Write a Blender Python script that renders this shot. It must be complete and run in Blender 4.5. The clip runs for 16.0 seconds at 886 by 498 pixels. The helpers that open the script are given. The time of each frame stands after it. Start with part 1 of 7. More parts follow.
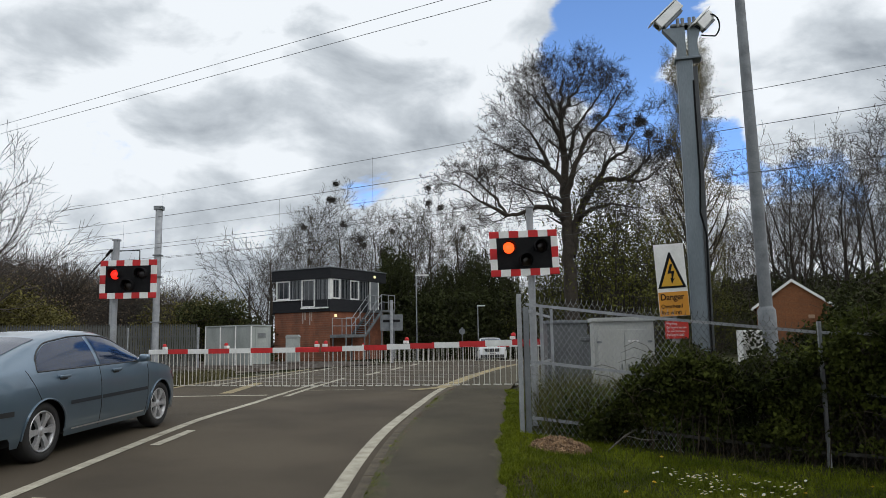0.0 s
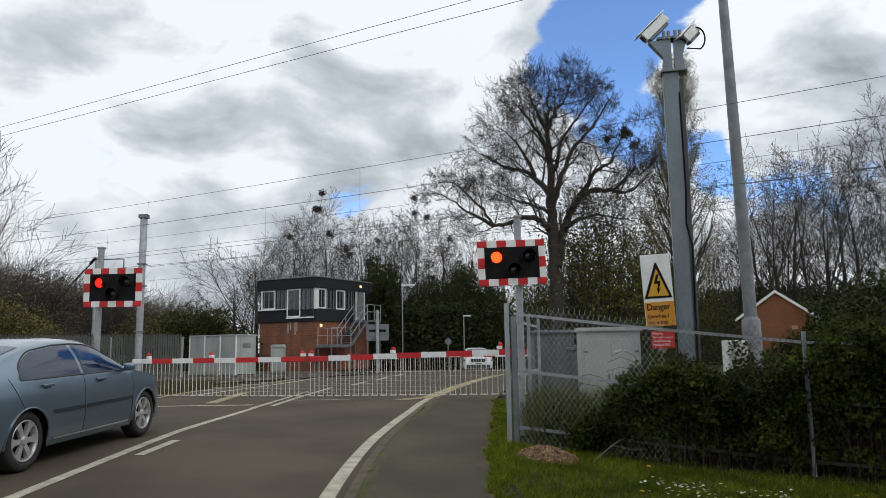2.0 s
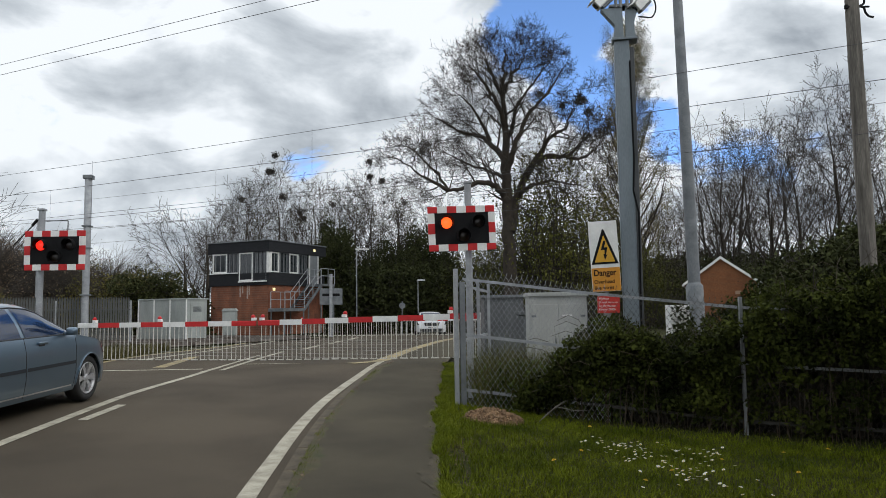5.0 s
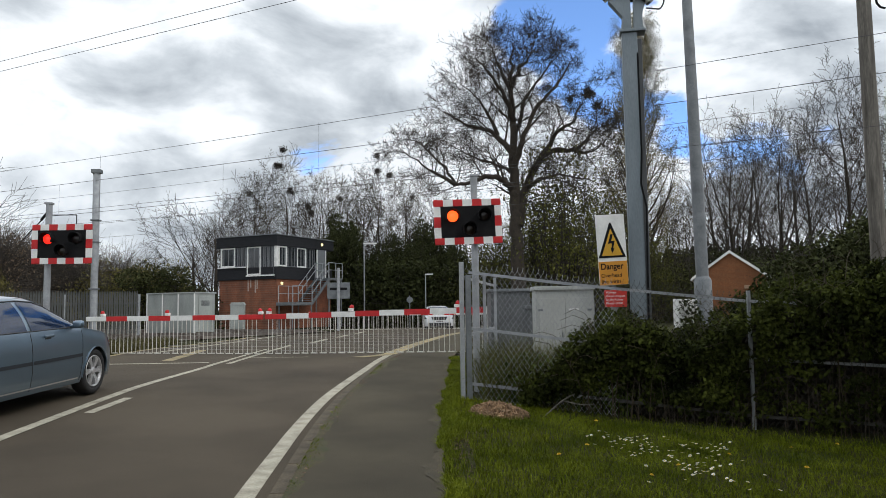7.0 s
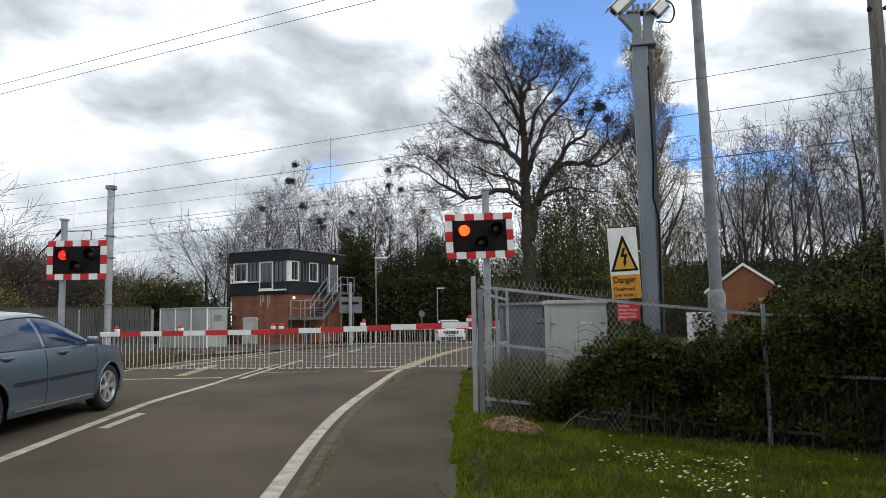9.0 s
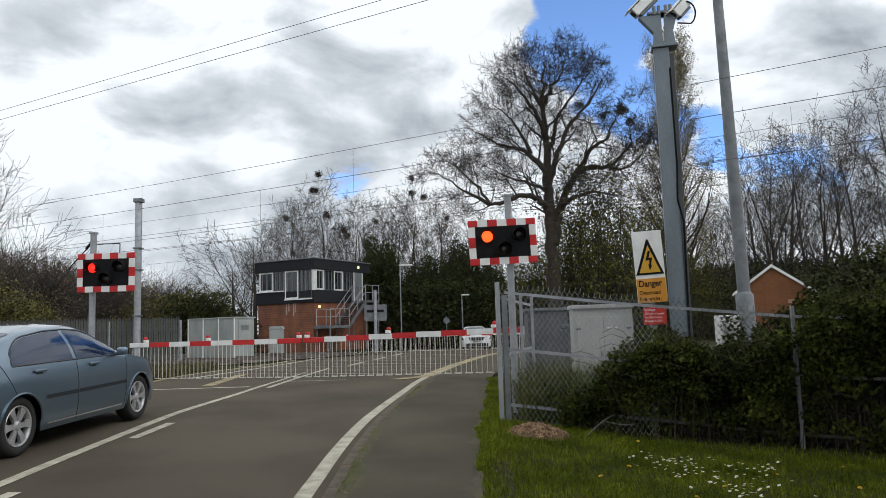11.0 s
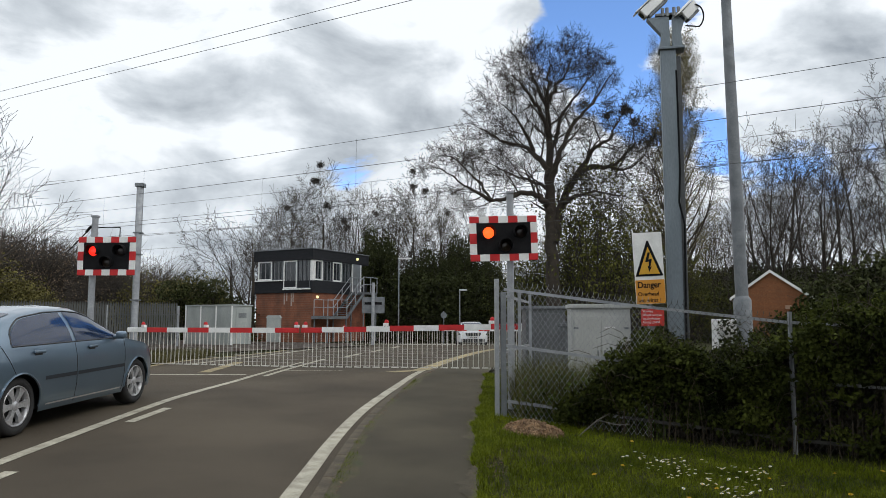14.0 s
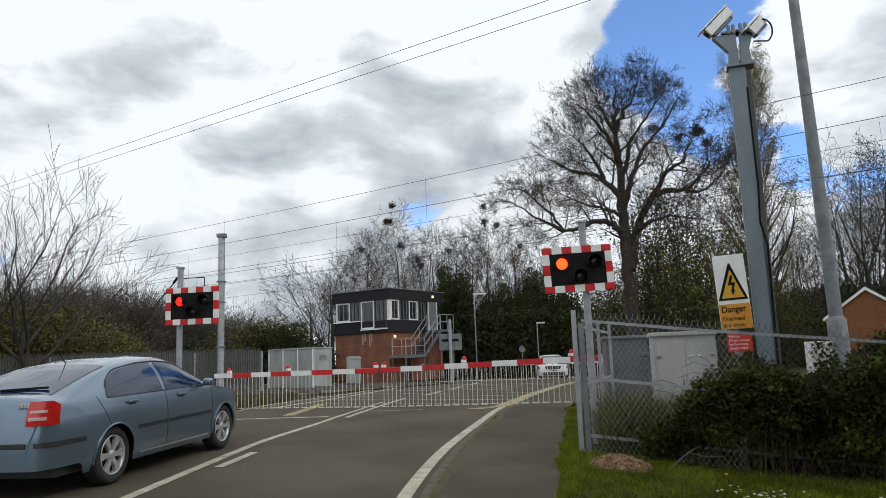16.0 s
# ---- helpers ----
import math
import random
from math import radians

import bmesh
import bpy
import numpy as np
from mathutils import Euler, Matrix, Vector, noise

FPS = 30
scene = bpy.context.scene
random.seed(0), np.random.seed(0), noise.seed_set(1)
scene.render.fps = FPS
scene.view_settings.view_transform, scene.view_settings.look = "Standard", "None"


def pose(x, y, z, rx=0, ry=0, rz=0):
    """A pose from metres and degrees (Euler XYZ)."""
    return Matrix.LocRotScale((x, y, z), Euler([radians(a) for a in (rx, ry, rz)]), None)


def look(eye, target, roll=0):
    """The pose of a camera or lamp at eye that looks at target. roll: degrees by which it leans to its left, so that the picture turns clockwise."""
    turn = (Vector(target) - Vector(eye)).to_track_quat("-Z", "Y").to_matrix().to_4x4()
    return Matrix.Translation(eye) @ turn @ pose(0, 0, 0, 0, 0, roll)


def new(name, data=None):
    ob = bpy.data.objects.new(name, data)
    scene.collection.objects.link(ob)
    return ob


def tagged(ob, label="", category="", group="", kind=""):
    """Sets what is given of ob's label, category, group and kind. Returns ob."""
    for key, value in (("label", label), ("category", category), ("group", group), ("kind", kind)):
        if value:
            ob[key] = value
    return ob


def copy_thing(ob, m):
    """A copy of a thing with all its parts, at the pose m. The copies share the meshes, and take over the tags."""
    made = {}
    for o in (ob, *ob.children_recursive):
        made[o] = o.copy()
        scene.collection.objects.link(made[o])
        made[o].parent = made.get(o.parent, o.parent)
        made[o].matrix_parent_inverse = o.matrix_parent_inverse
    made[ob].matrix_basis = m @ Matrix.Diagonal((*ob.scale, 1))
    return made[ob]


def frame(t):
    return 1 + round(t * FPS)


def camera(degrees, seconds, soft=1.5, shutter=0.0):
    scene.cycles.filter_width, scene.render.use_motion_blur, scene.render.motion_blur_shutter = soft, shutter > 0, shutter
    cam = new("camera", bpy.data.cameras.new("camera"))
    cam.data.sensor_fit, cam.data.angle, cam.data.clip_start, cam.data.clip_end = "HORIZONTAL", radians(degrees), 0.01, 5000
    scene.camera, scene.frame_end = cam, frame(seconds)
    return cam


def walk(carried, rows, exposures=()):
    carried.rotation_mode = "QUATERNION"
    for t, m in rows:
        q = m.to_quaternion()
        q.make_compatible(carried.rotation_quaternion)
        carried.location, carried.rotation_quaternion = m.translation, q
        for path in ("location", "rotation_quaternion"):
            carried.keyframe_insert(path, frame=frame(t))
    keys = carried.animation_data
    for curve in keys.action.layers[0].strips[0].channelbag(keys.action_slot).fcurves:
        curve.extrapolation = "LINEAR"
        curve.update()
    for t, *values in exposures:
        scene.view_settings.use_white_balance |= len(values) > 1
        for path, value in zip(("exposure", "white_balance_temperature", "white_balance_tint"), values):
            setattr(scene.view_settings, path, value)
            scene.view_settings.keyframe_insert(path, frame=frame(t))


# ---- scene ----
# ---------------------------------------------------------------- camera
cam = camera(62.44, 16.0, soft=0.82)
PATH = [
    (0, (-0.008, 0.244, 1.56), (-0.004, 2.228, 1.806), -1.0),
    (0.5, (-0.032, 0.232, 1.545), (-0.001, 2.212, 1.825), -0.9),
    (1, (-0.04, 0.251, 1.544), (0.004, 2.23, 1.827), -0.9),
    (1.5, (-0.045, 0.239, 1.545), (-0.017, 2.219, 1.821), -0.7),
    (2, (-0.039, 0.239, 1.546), (0.004, 2.22, 1.819), -0.9),
    (2.5, (-0.04, 0.243, 1.548), (0.058, 2.227, 1.775), -0.6),
    (3, (-0.011, 0.231, 1.543), (0.204, 2.206, 1.768), -0.3),
    (3.5, (0.029, 0.224, 1.545), (0.215, 2.205, 1.75), -0.9),
    (5.8, (0.055, 0.173, 1.556), (0.212, 2.159, 1.729), -0.7),
    (6, (0.066, 0.211, 1.545), (0.226, 2.197, 1.718), -0.5),
    (6.5, (0.067, 0.222, 1.545), (0.212, 2.21, 1.707), -0.5),
    (7, (0.077, 0.228, 1.544), (0.218, 2.216, 1.703), -0.8),
    (7.5, (0.072, 0.224, 1.547), (0.197, 2.213, 1.712), -0.7),
    (8, (0.085, 0.227, 1.553), (0.22, 2.216, 1.716), -0.7),
    (8.5, (0.087, 0.242, 1.547), (0.228, 2.228, 1.731), -0.5),
    (9, (0.072, 0.225, 1.552), (0.182, 2.212, 1.749), -1.0),
    (9.2, (0.075, 0.229, 1.555), (0.171, 2.213, 1.789), -1.2),
    (11.5, (0.084, 0.212, 1.548), (0.128, 2.201, 1.76), -1.8),
    (12, (0.064, 0.188, 1.545), (0.11, 2.176, 1.754), -1.6),
    (12.5, (0.074, 0.223, 1.551), (0.084, 2.212, 1.752), -1.5),
    (13, (0.061, 0.205, 1.549), (0.089, 2.196, 1.735), -0.8),
    (13.5, (0.067, 0.211, 1.548), (0.098, 2.201, 1.739), -0.4),
    (14, (0.058, 0.193, 1.551), (0.105, 2.182, 1.753), 0.1),
    (14.5, (0.06, 0.198, 1.552), (0.113, 2.187, 1.755), -0.2),
    (15, (0.062, 0.203, 1.552), (0.125, 2.192, 1.753), -0.3),
    (15.5, (0.059, 0.185, 1.55), (0.074, 2.167, 1.815), -1.3),
    (16, (0.074, 0.202, 1.557), (-0.078, 2.174, 1.858), -2.2),
]
EXPOSURES = [(0, -0.35), (1.5, -0.33), (3.5, -0.35), (6, -0.19), (9, -0.14), (11.5, -0.22), (15, -0.22), (16, -0.26)]
walk(cam, [(t, look(eye, target, roll)) for t, eye, target, roll in PATH], EXPOSURES)

# ---------------------------------------------------------------- light
SUN_YAW, SUN_UP = -125.0, 43.0          # degrees left of ahead, above the horizon
sun_way = Vector((-math.sin(radians(SUN_YAW)) * math.cos(radians(SUN_UP)),
                  math.cos(radians(SUN_YAW)) * math.cos(radians(SUN_UP)), math.sin(radians(SUN_UP))))
sun_data = bpy.data.lights.new("sun", "SUN")
sun_data.energy, sun_data.angle, sun_data.color = 0.9, radians(16), (1.0, 0.96, 0.9)
sun = new("sun", sun_data)
sun.matrix_world = look(sun_way * 50, (0, 0, 0))


BREAKS = (
    ((0.25, 0.853, 0.458), 8.4, 0.95),
    ((0.194, 0.905, 0.379), 4.7, 0.80),
    ((0.239, 0.912, 0.333), 5.3, 0.85),
    ((0.285, 0.921, 0.267), 4.0, 0.75),
    ((0.351, 0.908, 0.227), 3.3, 0.75),
    ((0.134, 0.936, 0.324), 2.7, 0.50),
    ((0.44, 0.883, 0.162), 4.9, 0.60),
    ((0.378, 0.901, 0.21), 2.4, 0.50),
    ((-0.089, 0.978, 0.191), 3.5, 0.36),
    ((0.532, 0.833, 0.153), 4.0, 0.50),
)
# thicker, greyer cloud, and thinner where it is negative
BANKS = (
    ((-0.355, 0.928, 0.113), 11.5, 0.20),
    ((-0.078, 0.988, 0.135), 9.7, 0.14),
    ((0.512, 0.853, 0.1), 9.7, 0.12),
    ((0.455, 0.851, 0.264), 11.5, 0.26),
    ((-0.238, 0.935, 0.262), 6.6, 0.13),
    ((-0.135, 0.959, 0.251), 4.9, 0.10),
    ((-0.381, 0.861, 0.338), 7.1, 0.08),
    ((-0.031, 0.948, 0.318), 4.9, 0.06),
    ((0.56, 0.803, 0.202), 6.6, 0.12),
    ((-0.352, 0.911, 0.215), 5.3, 0.07),
    ((-0.008, 0.92, 0.392), 7.5, -0.12),
    ((0.089, 0.951, 0.297), 5.3, -0.10),
    ((0.368, 0.858, 0.36), 5.3, -0.08),
)


def build_world():
    """Broken cloud over a blue sky."""
    w = bpy.data.worlds.new("sky")
    scene.world = w
    w.use_nodes = True
    nt = w.node_tree
    nt.nodes.clear()
    N, L = nt.nodes.new, nt.links.new

    def op(kind, a, b=None, clamp=False):
        n = N("ShaderNodeMath")
        n.operation, n.use_clamp = kind, clamp
        for i, v in enumerate((a, b)):
            if v is None:
                continue
            if isinstance(v, (int, float)):
                n.inputs[i].default_value = v
            else:
                L(v, n.inputs[i])
        return n.outputs[0]

    coord = N("ShaderNodeTexCoord").outputs["Generated"]
    def fbm(scale, detail, rough, offset, warp):
        m = N("ShaderNodeMapping")
        m.inputs["Location"].default_value, m.inputs["Scale"].default_value = offset, (1, 1, 1.9)
        L(coord, m.inputs[0])
        n = N("ShaderNodeTexNoise")
        n.inputs["Scale"].default_value, n.inputs["Detail"].default_value = scale, detail
        n.inputs["Roughness"].default_value, n.inputs["Distortion"].default_value = rough, warp
        L(m.outputs[0], n.inputs["Vector"])
        return n.outputs["Fac"]

    def near(way, lo, hi):
        d = N("ShaderNodeVectorMath")
        d.operation = "DOT_PRODUCT"
        L(coord, d.inputs[0])
        d.inputs[1].default_value = Vector(way).normalized()
        r = N("ShaderNodeMapRange")
        r.interpolation_type = "SMOOTHSTEP"
        r.inputs["From Min"].default_value, r.inputs["From Max"].default_value = lo, hi
        L(d.outputs["Value"], r.inputs["Value"])
        return r.outputs[0]

    cover = fbm(6.5, 10, 0.6, (3.1, 1.7, 0), 0.25)
    # the breaks in the cloud: direction, half-width in degrees, depth
    gap = 0.0
    for way, wide, deep in BREAKS:
        c = math.cos(radians(wide))
        gap = op("ADD", gap, op("MULTIPLY", near(way, c, 1.0), deep))
    gap = op("MINIMUM", gap, 1.0)
    thick = N("ShaderNodeMapRange")
    thick.interpolation_type = "SMOOTHSTEP"
    thick.inputs["From Min"].default_value, thick.inputs["From Max"].default_value = -0.02, 0.3
    L(op("SUBTRACT", op("ADD", op("MULTIPLY", cover, 2.4), -0.52), op("MULTIPLY", gap, 0.9)), thick.inputs["Value"])
    ramp = N("ShaderNodeValToRGB")
    ramp.color_ramp.elements[0].position, ramp.color_ramp.elements[0].color = 0.2, (0.42, 0.475, 0.54, 1)
    ramp.color_ramp.elements[1].position, ramp.color_ramp.elements[1].color = 0.48, (1.18, 1.245, 1.31, 1)
    ramp.color_ramp.elements.new(0.37).color = (0.8, 0.87, 0.94, 1)
    light = fbm(5.2, 10, 0.54, (5.3, 2.4, 0), 0.25)
    for way, wide, deep in BANKS:
        light = op("SUBTRACT", light, op("MULTIPLY", near(way, math.cos(radians(wide)), 1.0), deep * 0.6))
    L(light, ramp.inputs[0])
    sky = N("ShaderNodeTexSky")
    sky.sky_type, sky.sun_disc = "NISHITA", False
    sky.sun_elevation, sky.sun_rotation = radians(SUN_UP), radians(-SUN_YAW)
    blue = N("ShaderNodeBackground")
    sky.dust_density, sky.ozone_density, sky.altitude = 0.0, 6.0, 3000
    blue.inputs["Strength"].default_value = 0.33
    L(sky.outputs[0], blue.inputs[0])
    cloud = N("ShaderNodeBackground")
    # cloud is brightest around the hidden sun
    L(op("ADD", op("MULTIPLY", near(sun_way, -0.2, 0.95), 0.1), 0.95), cloud.inputs["Strength"])
    L(ramp.outputs[0], cloud.inputs[0])
    mix, out = N("ShaderNodeMixShader"), N("ShaderNodeOutputWorld")
    L(thick.outputs[0], mix.inputs[0])
    L(blue.outputs[0], mix.inputs[1])
    L(cloud.outputs[0], mix.inputs[2])
    L(mix.outputs[0], out.inputs[0])


build_world()

# ---------------------------------------------------------------- materials
MATS = {}


def mat(name, c1, c2=None, rough=0.6, metal=0.0, s1=2.0, s2=45.0, bump=0.15, fine=0.18, island=0.0, object_var=0.0,
        emit=None, coat=0.0, see=0.0, depth=0.01, stretch=(1, 1, 1)):
    """A two-scale procedural surface: broad patches between c1 and c2, fine grain, relief."""
    if name in MATS:
        return MATS[name]
    c2 = c2 or tuple(v * 0.75 for v in c1)
    m = bpy.data.materials.new(name)
    m.use_nodes = True
    nt = m.node_tree
    N, L = nt.nodes.new, nt.links.new
    b = nt.nodes["Principled BSDF"]
    tc = N("ShaderNodeTexCoord")
    mp = N("ShaderNodeMapping")
    mp.inputs["Scale"].default_value = stretch
    L(tc.outputs["Object"], mp.inputs[0])
    n1, n2 = N("ShaderNodeTexNoise"), N("ShaderNodeTexNoise")
    n1.inputs["Scale"].default_value, n1.inputs["Detail"].default_value = s1, 6
    n2.inputs["Scale"].default_value, n2.inputs["Detail"].default_value = s2, 4
    for n in (n1, n2):
        L(mp.outputs[0], n.inputs["Vector"])
    r = N("ShaderNodeValToRGB")
    r.color_ramp.elements[0].position, r.color_ramp.elements[0].color = 0.35, (*c1, 1)
    r.color_ramp.elements[1].position, r.color_ramp.elements[1].color = 0.68, (*c2, 1)
    L(n1.outputs["Fac"], r.inputs[0])
    hsv = N("ShaderNodeHueSaturation")
    L(r.outputs[0], hsv.inputs["Color"])
    value = N("ShaderNodeMapRange")
    value.inputs["From Min"].default_value, value.inputs["From Max"].default_value = 0.25, 0.75
    value.inputs["To Min"].default_value, value.inputs["To Max"].default_value = 1 - fine, 1 + fine
    L(n2.outputs["Fac"], value.inputs["Value"])
    last = value.outputs[0]
    for amount, node, socket in ((island, "ShaderNodeNewGeometry", "Random Per Island"), (object_var, "ShaderNodeObjectInfo", "Random")):
        if amount:
            g = N(node)
            mr = N("ShaderNodeMapRange")
            mr.inputs["To Min"].default_value, mr.inputs["To Max"].default_value = 1 - amount, 1 + amount
            L(g.outputs[socket], mr.inputs["Value"])
            mu = N("ShaderNodeMath")
            mu.operation = "MULTIPLY"
            L(last, mu.inputs[0])
            L(mr.outputs[0], mu.inputs[1])
            last = mu.outputs[0]
    L(last, hsv.inputs["Value"])
    L(hsv.outputs[0], b.inputs["Base Color"])
    b.inputs["Roughness"].default_value, b.inputs["Metallic"].default_value = rough, metal
    if coat:
        b.inputs["Coat Weight"].default_value, b.inputs["Coat Roughness"].default_value = coat, 0.04
    if see:
        b.inputs["Transmission Weight"].default_value = see
    if emit:
        b.inputs["Emission Color"].default_value = (*emit[0], 1)
        b.inputs["Emission Strength"].default_value = emit[1]
    if bump:
        bp = N("ShaderNodeBump")
        bp.inputs["Strength"].default_value, bp.inputs["Distance"].default_value = bump, depth
        L(n2.outputs["Fac"], bp.inputs["Height"])
        L(bp.outputs[0], b.inputs["Normal"])
    MATS[name] = m
    return m


def brick_mat(name, c1, c2, mortar, turn=0.0):
    m = mat(name, c1, c2, 0.85, s1=1.6, s2=9, bump=0.2, fine=0.3)
    nt = m.node_tree
    N, L = nt.nodes.new, nt.links.new
    tc, mp, br = N("ShaderNodeTexCoord"), N("ShaderNodeMapping"), N("ShaderNodeTexBrick")
    mp.vector_type = "TEXTURE"
    mp.inputs["Rotation"].default_value = (radians(90), 0, radians(turn))
    L(tc.outputs["Object"], mp.inputs[0])
    L(mp.outputs[0], br.inputs["Vector"])
    br.inputs["Scale"].default_value = 1.0
    br.inputs["Brick Width"].default_value, br.inputs["Row Height"].default_value = 0.225, 0.075
    br.inputs["Mortar Size"].default_value = 0.008
    br.inputs["Color1"].default_value, br.inputs["Color2"].default_value = (*c1, 1), (*c2, 1)
    br.inputs["Mortar"].default_value = (*mortar, 1)
    mixer = N("ShaderNodeMix")
    mixer.data_type = "RGBA"
    mixer.inputs["Factor"].default_value = 0.3
    b = nt.nodes["Principled BSDF"]
    was = b.inputs["Base Color"].links[0].from_socket
    L(was, mixer.inputs["A"])
    L(br.outputs["Color"], mixer.inputs["B"])
    L(mixer.outputs["Result"], b.inputs["Base Color"])
    return m


M_asphalt = mat("asphalt", (0.098, 0.080, 0.058), (0.060, 0.049, 0.036), 0.9, s1=0.5, s2=130, bump=0.35, fine=0.3)
M_path = mat("footpath_asphalt", (0.088, 0.076, 0.053), (0.058, 0.050, 0.036), 0.92, s1=0.8, s2=110, bump=0.3, fine=0.28)
M_kerb = mat("kerb_concrete", (0.115, 0.09, 0.058), (0.055, 0.045, 0.03), 0.95, s1=5, s2=60, bump=0.4, fine=0.3, object_var=0.04)
M_white_line = mat("road_paint", (0.48, 0.445, 0.35), (0.26, 0.235, 0.18), 0.8, s1=5, s2=70, bump=0.2, fine=0.3)
M_yellow_line = mat("yellow_road_paint", (0.40, 0.32, 0.16), (0.17, 0.14, 0.085), 0.8, s1=3, s2=70, bump=0.2, fine=0.25)
M_earth = mat("earth_and_grass", (0.032, 0.038, 0.008), (0.038, 0.03, 0.013), 0.95, s1=0.7, s2=18, bump=0.5, fine=0.4, depth=0.03)
for dull in (M_earth, M_asphalt, M_path):
    dull.node_tree.nodes["Principled BSDF"].inputs["Specular IOR Level"].default_value = 0.15
M_ballast = mat("ballast", (0.16, 0.13, 0.1), (0.09, 0.075, 0.06), 0.95, s1=0.8, s2=24, bump=0.9, fine=0.5, depth=0.04)
M_steel = mat("galvanised_steel", (0.36, 0.375, 0.39), (0.26, 0.27, 0.285), 0.55, 0.25, s1=6, s2=60, bump=0.06, fine=0.15)
M_steel_dull = mat("weathered_grey_steel", (0.20, 0.215, 0.225), (0.13, 0.14, 0.15), 0.6, 0.35, s1=4, s2=40, bump=0.1)
# fence steel darkened in its colour to carry the hedge's shade
M_steel_shaded = mat("shaded_steel", (0.07, 0.066, 0.06), (0.04, 0.036, 0.03), 0.8, 0.2, s1=6, s2=60, bump=0.1)
M_pole = mat("grey_painted_steel", (0.19, 0.225, 0.25), (0.14, 0.17, 0.19), 0.5, 0.2, s1=3, s2=50, bump=0.05, fine=0.12, stretch=(1, 1, 0.25))
M_wire = mat("weathered_copper_wire", (0.07, 0.07, 0.075), (0.05, 0.05, 0.052), 0.6, 0.3, bump=0)
M_rail = mat("rail_steel", (0.3, 0.28, 0.26), (0.16, 0.12, 0.1), 0.4, 0.8, s1=3, s2=40)
M_wood = mat("weathered_timber", (0.17, 0.155, 0.135), (0.075, 0.068, 0.058), 0.9, s1=4, s2=26, bump=0.4, fine=0.35, stretch=(3, 3, 0.25))
M_white = mat("white_paint", (0.8, 0.8, 0.78), (0.68, 0.68, 0.66), 0.5, s1=4, s2=40, bump=0.04, fine=0.07)
M_red = mat("red_reflective", (0.56, 0.012, 0.014), (0.44, 0.01, 0.011), 0.6, s1=5, s2=40, bump=0.04, fine=0.1)
M_black = mat("matt_black_board", (0.007, 0.007, 0.008), (0.011, 0.011, 0.012), 0.85, s1=5, s2=50, bump=0.05)
M_black.node_tree.nodes["Principled BSDF"].inputs["Specular IOR Level"].default_value = 0.2
M_black_timber = mat("black_cladding", (0.008, 0.009, 0.012), (0.013, 0.014, 0.018), 0.9, s1=3, s2=30, bump=0.2, stretch=(1, 1, 4))
M_glass_dark = mat("window_glass", (0.02, 0.025, 0.03), (0.035, 0.04, 0.045), 0.06, s1=2, s2=9, bump=0.0, coat=0.3)
M_cabinet = mat("pale_grey_cabinet", (0.44, 0.45, 0.43), (0.34, 0.345, 0.325), 0.6, s1=2, s2=35, bump=0.05, fine=0.1, stretch=(1, 1, 0.4))
M_container = mat("pale_green_grey_panel", (0.36, 0.385, 0.37), (0.26, 0.285, 0.27), 0.6, s1=1.5, s2=30, bump=0.05, fine=0.1, stretch=(1, 1, 0.4))
M_bark = mat("bark", (0.05, 0.039, 0.028), (0.026, 0.021, 0.016), 0.95, s1=3, s2=30, bump=0.4, fine=0.35)
M_twig = mat("twig_bark", (0.042, 0.035, 0.028), (0.028, 0.024, 0.019), 0.95, s1=1, s2=12, bump=0, fine=0.3)
M_twig_pale = mat("pale_twig_bark", (0.058, 0.048, 0.039), (0.038, 0.032, 0.026), 0.95, s1=1, s2=12, bump=0, fine=0.3)


def leaf_mat(name, c1, c2, var=0.45, patch=0.9):
    m = mat(name, c1, c2, 0.75, s1=patch, s2=14, bump=0, fine=0.25, island=var)
    b = m.node_tree.nodes["Principled BSDF"]
    b.inputs["Specular IOR Level"].default_value = 0.08
    return m


# near-black second tone paints the shaded gaps between bramble clusters
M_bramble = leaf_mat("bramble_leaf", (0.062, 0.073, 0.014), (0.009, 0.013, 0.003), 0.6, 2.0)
M_hedge = leaf_mat("hedge_leaf", (0.038, 0.048, 0.007), (0.011, 0.016, 0.003), 0.7)
M_weed = leaf_mat("weed_leaf", (0.10, 0.135, 0.03), (0.045, 0.065, 0.014), 0.5, 3.0)
M_ivy = leaf_mat("ivy_leaf", (0.05, 0.056, 0.02), (0.025, 0.03, 0.012))
M_young = leaf_mat("young_leaf", (0.125, 0.125, 0.032), (0.06, 0.064, 0.017))
M_poplar_leaf = leaf_mat("poplar_bud", (0.2, 0.175, 0.085), (0.115, 0.1, 0.05))
M_shrub = leaf_mat("shrub_leaf", (0.15, 0.135, 0.045), (0.06, 0.055, 0.02))
M_bud = leaf_mat("opening_bud", (0.11, 0.1, 0.05), (0.06, 0.055, 0.03))
M_brown_leaf = leaf_mat("budding_twig_tip", (0.2, 0.15, 0.105), (0.13, 0.098, 0.066))
M_grass = leaf_mat("grass_blade", (0.155, 0.18, 0.012), (0.062, 0.085, 0.005), 0.5, 1.6)
M_rough_grass = leaf_mat("rough_grass_blade", (0.11, 0.1, 0.045), (0.065, 0.06, 0.025), 0.4)
M_tall_grass = leaf_mat("tall_grass_blade", (0.13, 0.125, 0.04), (0.07, 0.075, 0.022), 0.45)

# ---------------------------------------------------------------- mesh helpers


